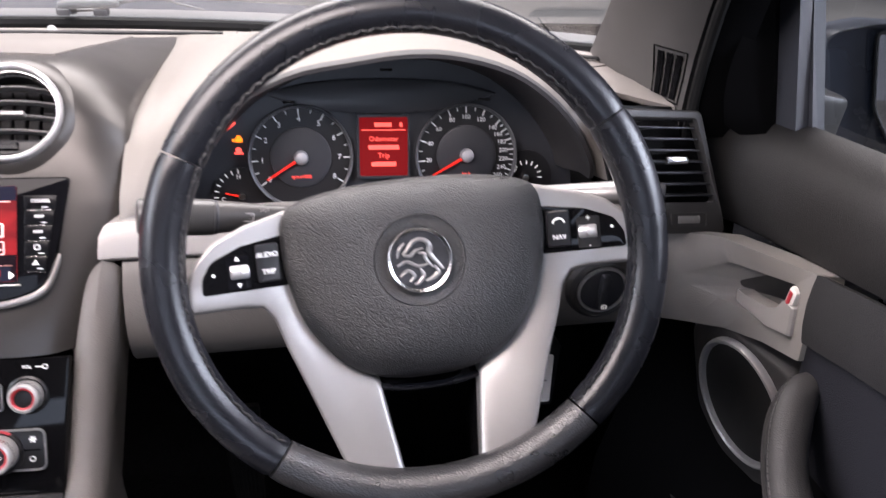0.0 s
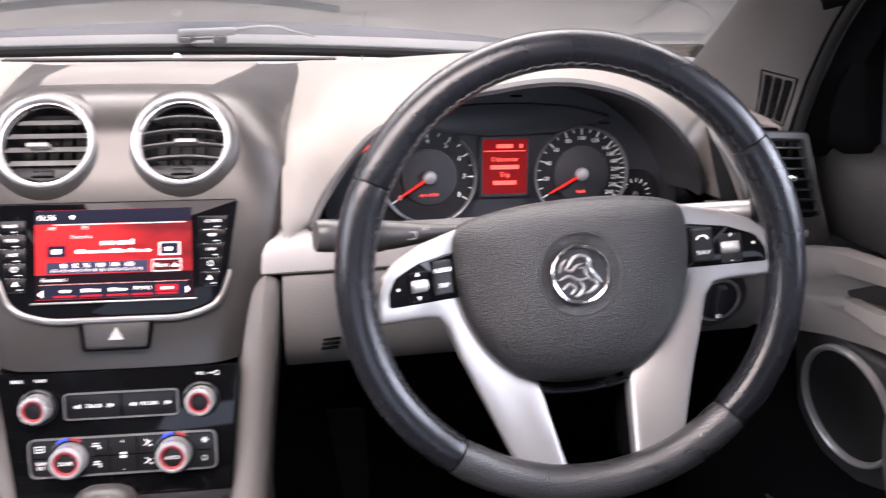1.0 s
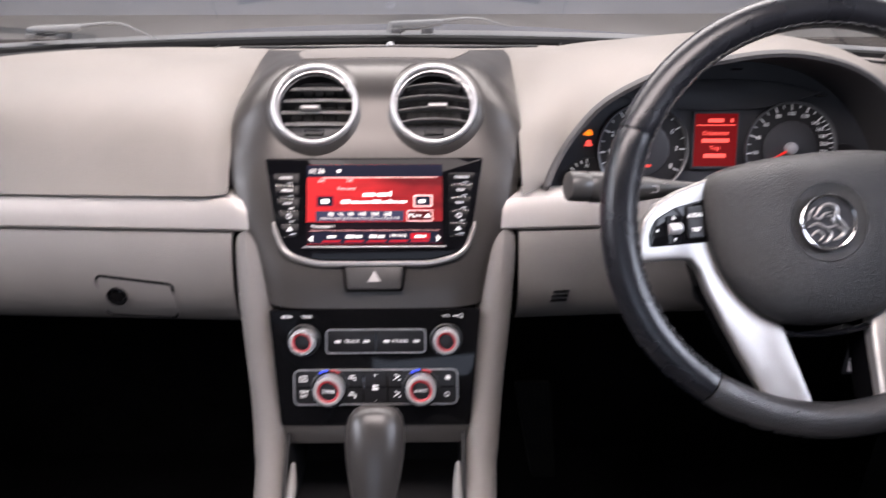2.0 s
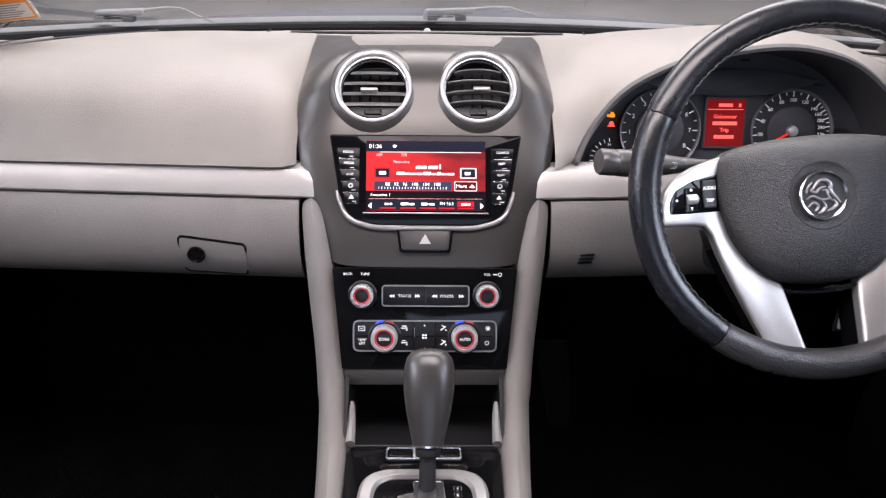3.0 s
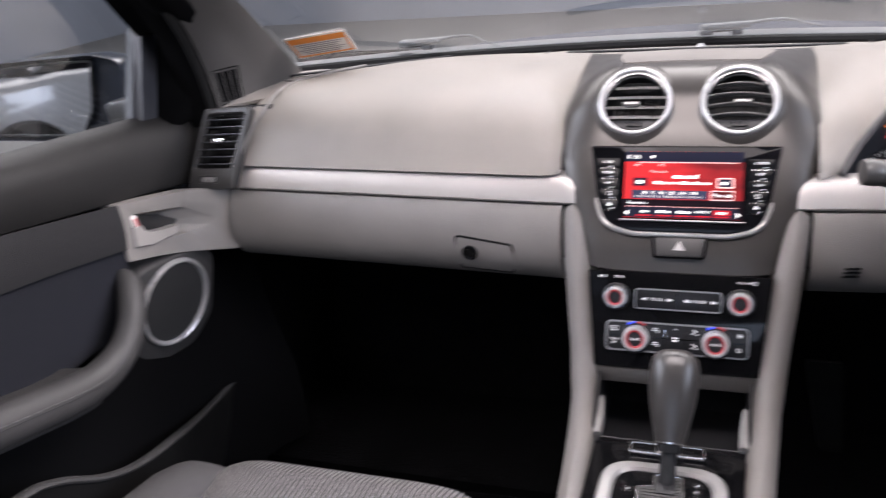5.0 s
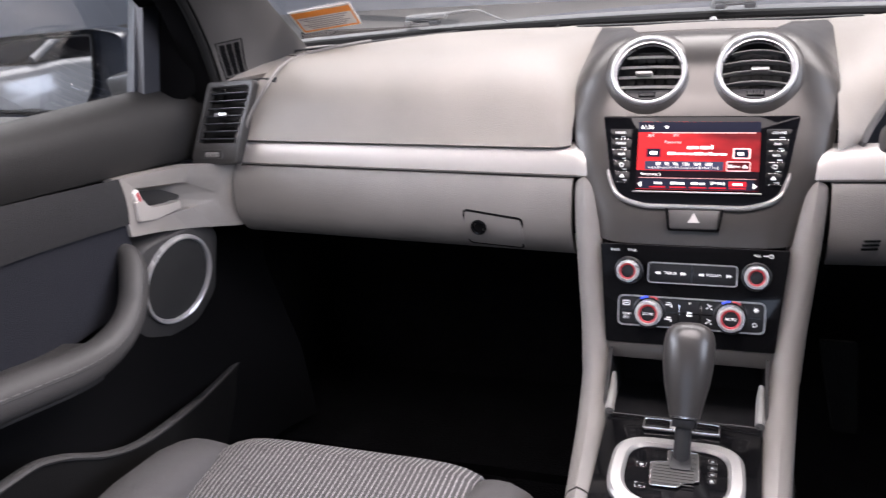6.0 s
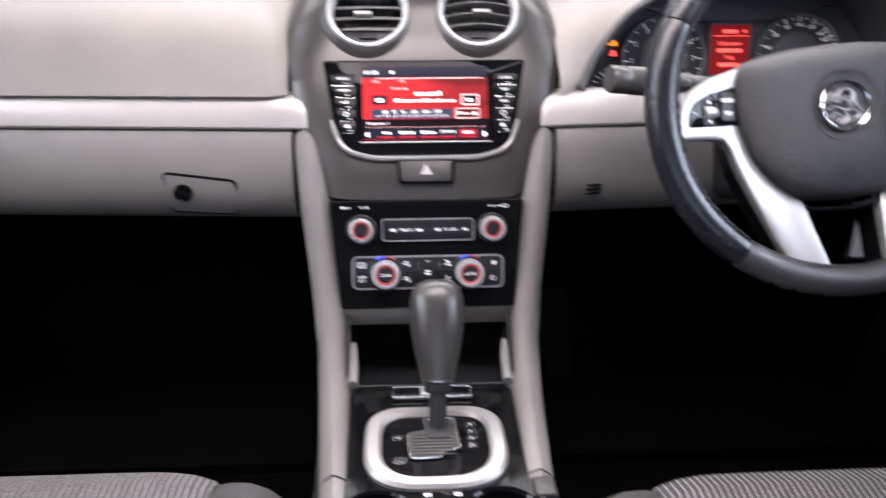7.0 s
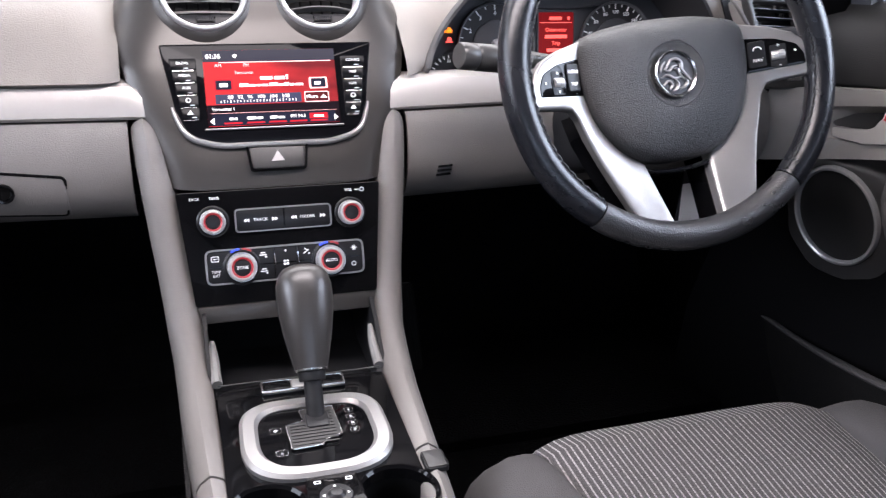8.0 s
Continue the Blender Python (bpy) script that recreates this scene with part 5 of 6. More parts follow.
# steering column, stalks, switches
column = thing("steering_column", "black plastic steering column shroud", "steering column", at=(0.394, 0.0, 0.93))
cm = SW @ T(0, 0, 0)
shroud = []
for z, w, h0, h1 in ((-0.075, 0.050, -0.075, 0.012), (-0.085, 0.054, -0.080, 0.016), (-0.15, 0.060, -0.085, 0.010), (-0.22, 0.062, -0.085, 0.0)):
    shroud.append([cm @ Vector((x, y, z)) for x, y in rounded([(-w, h0), (w, h0), (w, h1), (-w, h1)], 0.03, 5)])
part("shroud", loft(shroud, closed=True, caps=True), black_mat, column)


stalk_mat = material("dark grey stalk plastic", (0.04, 0.039, 0.038), 0.35)


def stalk(root, ring, end, name, label):
    """A lever that widens to a ring, with a stout twist grip beyond it."""
    a, b, c = Vector(root), Vector(ring), Vector(end)
    t = thing(name, label, "stalk", at=ring)
    part("lever", sweep(spline([a, a.lerp(b, 0.55), b], 10), [0.0060, 0.0064, 0.0070, 0.0078, 0.0088, 0.0100, 0.0112, 0.0122, 0.0130, 0.0132], 20, 1.0), grey_stalk_mat, t, "dark grey tapered lever")
    d = (c - b).normalized()
    k = (c - b).length
    grip = sweep([b + d * k * f for f in (0.0, 0.03, 0.30, 0.62, 0.66, 0.70, 0.95, 0.99, 1.0)], [0.0132, 0.0146, 0.0148, 0.0146, 0.0132, 0.0144, 0.0142, 0.0128, 0.009], 24, 1.0)
    part("twist_grip", grip, stalk_mat, t)
    part("ring", sweep([b - d * 0.002, b - d * 0.0005, b + d * 0.0012], [0.0134, 0.0142, 0.0136], 24, 1.0), dialgrey_mat, t)
    face = plane_at(a.lerp(b, 0.66) + Vector((0, -0.0104, 0.0030)), (0, 0.35, 1), tuple(a - b))
    fan = [box(0.0007, 0.0046, 0.0005, m=face @ T(0, -0.003) @ pose(0, 0, 0, 0, 0, q) @ T(0, 0.0042)) for q in (-32, 0, 32)]
    part("wash_sign", join(frame_plate(rounded([(-0.0045, -0.0035), (0.0045, -0.0035), (0.0062, 0.0035), (-0.0062, 0.0035)], 0.0018, 3), rounded([(-0.0037, -0.0027), (0.0037, -0.0027), (0.0052, 0.0027), (-0.0052, 0.0027)], 0.0016, 3), 0.0005, m=face), *fan, words("MIST", 0.0026, face @ T(0.014, 0.005))), triangle_mat, t)


grey_stalk_mat = material("grey stalk plastic", (0.050, 0.0475, 0.045), 0.4)
stalk((0.320, -0.010, 0.948), (0.243, -0.031, 0.955), (0.1855, -0.044, 0.9625), "wiper_stalk", "black wiper stalk with a stout twist grip")
ind = thing("indicator_stalk", "black indicator stalk with a silver band", "stalk", at=(0.52, -0.03, 0.97))
a, b = Vector((0.455, 0.0, 0.955)), Vector((0.575, -0.045, 0.975))
part("lever", sweep([a, a.lerp(b, 0.5), b], [0.008, 0.010, 0.012], 14, 0.8), silver_mat, ind, "silver-grey lever")
part("grip", sweep([b, b + Vector((0.02, -0.006, 0.002)), b + Vector((0.035, -0.011, 0.003))], [0.0125, 0.013, 0.008], 14, 0.9), black_mat, ind)

lamp_sw = thing("headlight_switch", "round grey headlight switch on the lower dash", "switch", at=(0.6016, 0.0385, 0.8405))
LS = plane_at((0.6016, 0.0385, 0.8405), (0, -0.10, 1), (1, 0.062, 0))
part("bezel", lathe([(0.036, -0.004), (0.034, 0.003), (0.030, 0.006), (0.0265, 0.004), (0.026, 0.0)], 44, LS), vent_mat, lamp_sw)
part("chrome_ring", lathe([(0.0262, 0.003), (0.0255, 0.006), (0.0235, 0.006), (0.023, 0.003)], 44, LS), ring_mat, lamp_sw)
part("knob", join(disc(0.0228, 0.006, 40, 0.002, m=LS), box(0.010, 0.040, 0.012, 0.003, m=LS @ T(0, 0, 0.008))), dialgrey_mat, lamp_sw)
part("lamp_sign", join(words("ID", 0.005, LS @ T(0.0, -0.014, 0.0142))), white_mat, lamp_sw)

keytag = thing("key_tag", "clear plastic key tag with a white slip under the column", "key tag", at=(0.50, -0.01, 0.79))
KT = plane_at((0.532, 0.012, 0.762), (0.03, 0.10, 1), (1, 0.1, 0))
part("holder", prism(rounded([(-0.024, -0.036), (0.022, -0.036), (0.026, 0.028), (0.016, 0.044), (-0.016, 0.044)], 0.004), 0.003, 0.0008, m=KT), button_mat, keytag)
part("slip", prism(rect(0.038, 0.052, 0.002, 3, 0, -0.006), 0.0006, m=KT @ T(0, 0, 0.003)), paper_mat, keytag, "white paper slip")
part("printed_bar", prism(rect(0.004, 0.002, 0.0003, 2, 0.012, -0.008), 0.0004, m=KT @ T(0, 0, 0.0036)), ink_mat, keytag)
part("key", join(box(0.008, 0.004, 0.05, 0.001, m=pose(0.500, 0.005, 0.855, 20, 0, 0)), disc(0.012, 0.008, 24, 0.002, m=pose(0.500, 0.012, 0.884, 90, 0, 0))), black_mat, keytag)


# side vents at the ends of the dashboard


def side_vent(s):
    t = thing("side_air_vent", "dark grey upright air vent at the end of the dashboard", "air vent", "side air vents", at=(s * 0.69, 0.08, 0.95))
    P = plane_at((s * 0.6875, 0.072, 0.940), (0, 0.45, 1), (1, s * 0.2, 0))
    sh = lambda pts: [(s * x, y) for x, y in pts][:: s]
    outer = sh(rounded([(-0.048, -0.052), (0.044, -0.054), (0.018, 0.069), (-0.074, 0.070)], 0.008))
    inner = sh(rounded([(-0.042, -0.022), (0.034, -0.022), (0.010, 0.060), (-0.065, 0.060)], 0.006))
    part("frame", frame_plate(outer, inner, 0.012, 0.002, m=P @ T(0, 0, -0.006)), vent_mat, t)
    part("lower_plate", prism(sh(rounded([(-0.043, -0.050), (0.039, -0.050), (0.033, -0.023), (-0.038, -0.023)], 0.003)), 0.004, 0.001, m=P), vent_mat, t)
    part("duct", prism(sh([(-0.060, -0.045), (0.055, -0.045), (0.040, 0.078), (-0.085, 0.078)]), 0.002, m=P @ T(0, 0, -0.030)), black_mat, t)
    for k in range(7):
        y = -0.014 + k * 0.0112
        f = (y + 0.021) / 0.079
        x0, x1 = -0.042 - 0.022 * f, 0.034 - 0.023 * f
        part("slat", box(x1 - x0, 0.0018, 0.016, 0.0005, m=P @ pose(s * (x0 + x1) / 2, y, -0.006, 8, 0, 0)), dialgrey_mat, t)
    part("thumb_tab", box(0.024, 0.007, 0.010, 0.0015, m=P @ T(s * -0.012, 0.0195, 0.003)), chrome_mat, t, "chrome thumb tab")
    slot, bed = rect(0.042, 0.0145, 0.003, 4, 0, -0.0392), rect(0.037, 0.0100, 0.002, 4, 0, -0.0392)
    part("slot_rim", frame_plate(slot, bed, 0.0030, 0.0006, m=P @ T(0, 0, 0.0035)), vent_mat, t)
    part("wheel_slot", prism(bed, 0.0006, m=P @ T(0, 0, 0.0040)), black_mat, t, "black slot")
    ribs = [(0.0, -0.013)]
    for i in range(14):
        x = -0.0126 + 0.0018 * i
        ribs += [(0.0050, x), (0.0050, x + 0.0009), (0.0042, x + 0.0011), (0.0042, x + 0.0016)]
    part("thumb_wheel", lathe(ribs + [(0.0, 0.013)], 24, P @ pose(0, -0.0392, 0.0030, 0, 90, 0)), slat_mat, t, "ribbed grey thumb wheel")
    sm = spline([(s * 0.650, 0.058, 0.888), (s * 0.640, 0.062, 0.925), (s * 0.622, 0.066, 0.962), (s * 0.594, 0.078, 1.002), (s * 0.600, 0.13, 1.016), (s * 0.612, 0.20, 1.017), (s * 0.600, 0.29, 1.015), (s * 0.55, 0.36, 1.014)], 40)
    part("edge_moulding", sweep(sm, 0.0026, 8), lower_mat, t)


for s in (-1, 1):
    side_vent(s)

# centre console
con = thing("centre_console", "grey centre console with piano black trim and a storage bin", "console", at=(0, -0.2, 0.62))
spine = spline([(0, 0.036, 0.886), (0, 0.022, 0.875), (0, 0.000, 0.830), (0, -0.022, 0.770), (0, -0.045, 0.715), (0, -0.085, 0.672), (0, -0.150, 0.652), (0, -0.215, 0.648), (0, -0.268, 0.647)], 48)


def rail_width(z, y):
    """Inner and outer half-widths of the console's side rails."""
    if y < -0.07:
        f = (y + 0.07) / -0.20
        return 0.0895 - 0.008 * f, 0.1255 - 0.015 * f
    f = (0.886 - z) / 0.214
    return 0.120 - 0.030 * f**0.75, 0.1485 - 0.023 * f**1.2


def rail(sign, pts, drop):
    rows = []
    for i, p in enumerate(pts):
        a, b = rail_width(p.z, p.y)
        q, r = pts[max(0, i - 1)], pts[min(len(pts) - 1, i + 1)]
        d = (r - q).normalized()
        n = Vector((0, d.z, -d.y))
        n = n if n.y < 0 or n.z > 0 else -n
        if n.z < 0:
            n = -n
        depth = 0.06 if p.y > -0.05 else 0.06 + drop * min(1, (-0.05 - p.y) / 0.05)
        row = []
        for x, h in ((a, -0.045), (a, -0.009), (a + 0.0015, -0.004), (a + 0.005, 0.0005), (a + 0.011, 0.0040), ((a + b) / 2 + 0.001, 0.0052), (b - 0.011, 0.0032), (b - 0.005, -0.0015), (b - 0.0012, -0.0085), (b, -0.018), (b + 0.001, -depth)):
            row.append(Vector((sign * x, p.y, p.z)) + n * h)
        rows.append(row)
    return loft(rows, closed=True, caps=True)


for s in (-1, 1):
    part("side_rail", rail(s, spine, 0.20), lower_mat, con, "grey plastic side rail")
    part("side_skin", thick(loft([[(s * (0.124 - 0.012 * (i / 8)), -0.05 - 0.5 * i / 8, z) for z in (0.32, 0.50, 0.60)] for i in range(9)]), 0.004), side_mat, con)
rear_spine = [Vector((0, -0.270 - 0.20 * i / 10, 0.646 - 0.004 * i / 10)) for i in range(11)]
part("rear_rail", rail(-1, rear_spine, 0.20), lower_mat, con, "grey rear rail of the console")
hb = thing("handbrake", "grey handbrake grip with a release button beside the console", "handbrake", at=(0.10, -0.35, 0.64))
part("grip", rail(1, rear_spine, 0.03), lower_mat, hb)
part("release_button", prism(rect(0.018, 0.024, 0.003), 0.006, 0.0015, m=pose(0.0965, -0.292, 0.6468)), vent_mat, hb)
part("button_recess", frame_plate(rect(0.021, 0.027, 0.004), rect(0.0185, 0.0245, 0.003), 0.0045, 0.0008, m=pose(0.0965, -0.292, 0.6468)), black_mat, hb)
# storage bin below the controls
part("bin_back", thick(loft([[(x, 0.06, 0.70), (x, 0.055, 0.63), (x, 0.02, 0.605), (x, -0.12, 0.605), (x, -0.132, 0.640)] for x in (-0.088, 0, 0.088)]), 0.004), black_mat, con, "black storage bin")
for s in (-1, 1):
    part("bin_cheek", prism([(0.06, 0.60), (-0.13, 0.60), (-0.13, 0.648), (-0.06, 0.70), (0.06, 0.70)], 0.004, m=Matrix(((0, 0, s, s * 0.088), (1, 0, 0, 0), (0, 1, 0, 0), (0, 0, 0, 1)))), black_mat, con)
    lipm = spline([(s * 0.0845, -0.076, 0.676), (s * 0.0842, -0.090, 0.666), (s * 0.0838, -0.108, 0.658), (s * 0.0832, -0.127, 0.654)], 14)
    part("bin_lip", sweep(lipm, [0.0016 + 0.0038 * math.sin(math.pi * min(1, (i + 1) / 8) / 2) for i in range(14)], 10, 1.0), slat_mat, con, "grey lip of the bin")
part("bin_edge", sweep([(-0.083, -0.129, 0.6535), (0, -0.131, 0.6545), (0.083, -0.129, 0.6535)], 0.0009, 10), vent_mat, con, "thin grey edge of the bin")
plate_line = spline([(0, -0.130, 0.640), (0, -0.132, 0.6485), (0, -0.145, 0.6500), (0, -0.20, 0.6485), (0, -0.275, 0.6465), (0, -0.36, 0.6455), (0, -0.46, 0.644)], 150)
plate = loft([[(x, p.y, p.z + 0.003 * (1 - (x / 0.09) ** 2)) for x in [-0.0845 + 0.169 * i / 72 for i in range(73)]] for p in plate_line])
wells = [f for f in plate.faces if any(math.hypot(f.calc_center_median().x - x, f.calc_center_median().y + 0.326) < 0.0335 for x in (-0.0545, 0.0545))]
bmesh.ops.delete(plate, geom=wells, context="FACES")
plate = thick(plate, 0.003)
part("trim_plate", plate, gloss_mat, con, "piano black plate round the selector")
sb = thing("switch_bank", "chrome-edged switch bank ahead of the selector", "switch", at=(0, -0.147, 0.652))
SB = pose(0.0, -0.1465, 0.6535)
part("surround", frame_plate(rect(0.084, 0.020, 0.003), rect(0.079, 0.0155, 0.002), 0.004, 0.0008, m=SB), chrome_mat, sb)
for x, w, mat in ((-0.0265, 0.025, gloss_mat), (0.0, 0.024, silver_mat), (0.0265, 0.025, gloss_mat)):
    part("key", prism(rect(w, 0.0145, 0.002, 3, x, 0), 0.0042, 0.0012, m=SB), mat, sb)

well_mat = material("black well", (0.0025, 0.0025, 0.0027), 0.6, spec=0.1)
# cup holders and mirror control behind the selector
for s in (-1, 1):
    cup = thing("cup_holder", "round black cup holder sunk in the console", "cup holder", "console cup holders", at=(s * 0.056, -0.322, 0.645))
    CP = pose(s * 0.0545, -0.326, 0.6475)
    part("rim", lathe([(0.0318, -0.008), (0.0322, 0.0020), (0.0345, 0.0044), (0.0362, 0.0042), (0.0378, 0.0005)], 48, CP), gloss_mat, cup)
    part("well", lathe([(0.0322, -0.004), (0.0316, -0.030), (0.0300, -0.056), (0.0, -0.058)], 48, CP), well_mat, cup)
mir = thing("mirror_control", "black mirror control pad with a round joystick", "control pad", at=(0, -0.315, 0.648))
MC = pose(0.003, -0.3125, 0.6475)
part("pad", prism(rounded([(-0.022, 0.020), (-0.026, -0.030), (0.026, -0.030), (0.022, 0.020)], 0.004), 0.005, 0.001, m=MC), gloss_mat, mir)
part("joystick", lathe([(0.0, 0.010), (0.005, 0.0095), (0.008, 0.007), (0.0135, 0.0065), (0.015, 0.004)], 32, MC @ T(0, -0.008)), button_mat, mir)
part("pad_signs", join(*[frame_plate(rect(0.006, 0.004, 0.001, 3), rect(0.004, 0.0025, 0.0008, 3), 0.0004, m=MC @ T(x, 0.012, 0.005)) for x in (-0.013, 0.014)], *[prism([(-0.0016, -0.001), (0.0016, -0.001), (0, 0.0014)], 0.0004, m=MC @ T(0, -0.008, 0.0065) @ pose(0, 0, 0, 0, 0, a) @ T(0, 0.0105)) for a in (0, 90, 270)]), white_mat, mir)

# gear selector
knob_mat = material("smooth dark leather", (0.030, 0.028, 0.0268), 0.30, grain=0.12, grain_size=0.0012, vary=0.05)
gear = thing("gear_selector", "automatic gear selector with a black leather knob and silver surround", "gear selector", at=(0, -0.22, 0.655))
GM = pose(0.0, -0.2325, 0.6490, 0.8)
part("surround", frame_plate(rounded([(-0.071, -0.060), (0.071, -0.060), (0.067, 0.061), (-0.067, 0.061)], [0.056, 0.056, 0.038, 0.038], 8), rounded([(-0.053, -0.044), (0.053, -0.044), (0.051, 0.046), (-0.051, 0.046)], [0.042, 0.042, 0.028, 0.028], 8), 0.0075, 0.003, m=GM), silver_mat, gear, "satin silver surround")
gate = part("gate_plate", prism(rounded([(-0.055, -0.044), (0.055, -0.044), (0.052, 0.048), (-0.052, 0.048)], [0.026, 0.026, 0.018, 0.018], 8), 0.0035, m=GM), gloss_mat, gear)
track = rounded([(-0.011, 0.040), (-0.009, 0.021), (-0.0265, 0.017), (-0.0245, -0.020), (0.003, -0.019), (0.008, -0.012), (0.0235, -0.006), (0.021, 0.040)], 0.0035)
part("gate_track", prism(track, 0.0012, m=GM @ T(0, 0, 0.005)), vent_mat, gate)
part("gate_ribs", join(*[box(0.026 if i > 6 else 0.042, 0.0016, 0.001, 0.0003, 1, GM @ T(0.006 if i > 6 else -0.002, -0.015 + 0.0048 * i, 0.0066)) for i in range(11)]), hazard_mat, gate)
part("gate_edge", sweep([GM @ Vector((x, y, 0.0062)) for x, y in track], 0.0007, 6, closed=True), chrome_mat, gate)
for i, c in enumerate("PRND"):
    part("gear_letter", words(c, 0.0027, GM @ T(0.036, 0.030 - 0.0105 * i, 0.0052)), white_mat, gate)
for c, x, y in (("+", -0.036, 0.012), ("-", -0.034, -0.022)):
    part("gear_sign", words(c, 0.005, GM @ T(x, y, 0.0052)), white_mat, gate)
for x, y in ((-0.036, 0.012), (-0.034, -0.022)):
    part("letter_frame", frame_plate(rect(0.0105, 0.0085, 0.0015, 3), rect(0.0096, 0.0076, 0.001, 3), 0.0005, m=GM @ T(x, y, 0.005)), chrome_mat, gate)
for i in range(4):
    part("letter_frame", frame_plate(rect(0.0085, 0.0070, 0.0015, 3), rect(0.0076, 0.0061, 0.001, 3), 0.0005, m=GM @ T(0.036, 0.030 - 0.0105 * i, 0.005)), chrome_mat, gate)
base, tip = Vector((0.004, -0.206, 0.650)), Vector((0.006, -0.1225, 0.7715))
ax = (tip - base).normalized()
LG = Matrix.Translation(base) @ ax.to_track_quat("Z", "Y").to_matrix().to_4x4()
part("boot", prism(rect(0.022, 0.024, 0.004), 0.003, 0.001, m=GM @ T(0.004, 0.020, 0.005)), button_mat, gear)
part("shaft", lathe([(0.0090, 0.0), (0.0085, 0.045), (0.0, 0.045)], 20, LG), black_mat, gear)
prof = [(0.0, 0.038), (0.0125, 0.038), (0.0132, 0.040), (0.0132, 0.046), (0.0145, 0.048)]
part("collar", lathe(prof, 28, LG), black_mat, gear)
part("knob_band", lathe([(0.0142, 0.047), (0.0158, 0.0475), (0.0160, 0.0495), (0.0150, 0.050)], 32, LG), chrome_mat, gear, "thin silver band")
kn = []
for r, h in ((0.0, 0.0495), (0.0152, 0.0495), (0.0163, 0.055), (0.0190, 0.068), (0.0222, 0.084), (0.0248, 0.102), (0.0260, 0.118), (0.0255, 0.131), (0.0232, 0.141), (0.0185, 0.1475), (0.0110, 0.151), (0.0, 0.152)):
    kn.append([(r * 1.06 * math.copysign(abs(math.cos(q)) ** 0.9, math.cos(q)), r * 0.96 * math.copysign(abs(math.sin(q)) ** 0.9, math.sin(q)), h) for q in [2 * math.pi * i / 36 for i in range(36)]])
kb = loft(kn, closed=True)
bmesh.ops.remove_doubles(kb, verts=kb.verts, dist=1e-6)
part("knob", moved(kb, LG), knob_mat, gear, "black leather knob")
part("knob_seam", sweep([LG @ Vector(p) for p in [(r * 1.06 + 0.0001, 0, h) for r, h in ((0.0163, 0.055), (0.0190, 0.068), (0.0222, 0.084), (0.0248, 0.102), (0.0260, 0.118))]], 0.0004, 6), thread_mat, gear)


# front seats: the cushions are in view
def seat(s, yf, note):
    t = thing("front_seat", note, "car seat", "front seats", at=(s * 0.382, yf - 0.25, 0.5))
    cx = s * 0.382
    prof = [(0.006, 0.42), (0.000, 0.50), (0.002, 0.555), (-0.004, 0.594), (-0.018, 0.614), (-0.045, 0.624), (-0.12, 0.622), (-0.25, 0.606), (-0.40, 0.585), (-0.50, 0.575)]
    rows = []
    for i in range(17):
        u = -1 + 2 * i / 16
        rows.append([(cx + u * 0.166 * (1 - 0.02 * k / 9), yf + y - 0.006 * abs(u) ** 6, z - (0.009 * abs(u) ** 8 if z > 0.55 else 0)) for k, (y, z) in enumerate(prof)])
    part("cushion_insert", thick(loft(rows), 0.012), cloth_mat, t, "ribbed grey and charcoal cloth cushion")
    for side in (-1, 1):
        rows = []
        for y, z, w in ((0.000, 0.42, 0.88), (-0.002, 0.50, 0.90), (-0.006, 0.555, 0.92), (-0.018, 0.596, 0.95), (-0.040, 0.618, 0.98), (-0.080, 0.632, 1.0), (-0.16, 0.645, 1.0), (-0.30, 0.648, 1.0), (-0.50, 0.640, 1.0)):
            c = cx + side * 0.158
            wd = 0.120 * w * (1.0 if side * s > 0 else 0.80)
            rows.append([(c + side * wd * a, yf + y - 0.008 * a, 0.42 + (z - 0.42) * b) for a, b in ((0.0, 0.0), (0.0, 0.90), (0.07, 0.955), (0.16, 0.985), (0.30, 1.0), (0.48, 1.0), (0.66, 0.965), (0.82, 0.89), (0.94, 0.74), (1.0, 0.45), (0.98, 0.0))])
        bo = part("bolster", loft(rows, closed=True, caps=True), bolster_mat, t, "plain charcoal cloth bolster", 60)
        part("seam", sweep([(cx + side * (0.158 + 0.035), yf + y, z) for y, z in ((-0.02, 0.56), (-0.04, 0.597), (-0.08, 0.625), (-0.16, 0.6425), (-0.30, 0.6455), (-0.49, 0.638))], 0.0014, 6), thread_mat, bo)
    part("base", box(0.46, 0.50, 0.13, 0.02, m=T(cx, yf - 0.27, 0.37)), black_mat, t)


seat(-1, -0.192, "passenger seat with ribbed grey cloth cushion")
seat(1, -0.222, "driver's seat with ribbed grey cloth cushion")


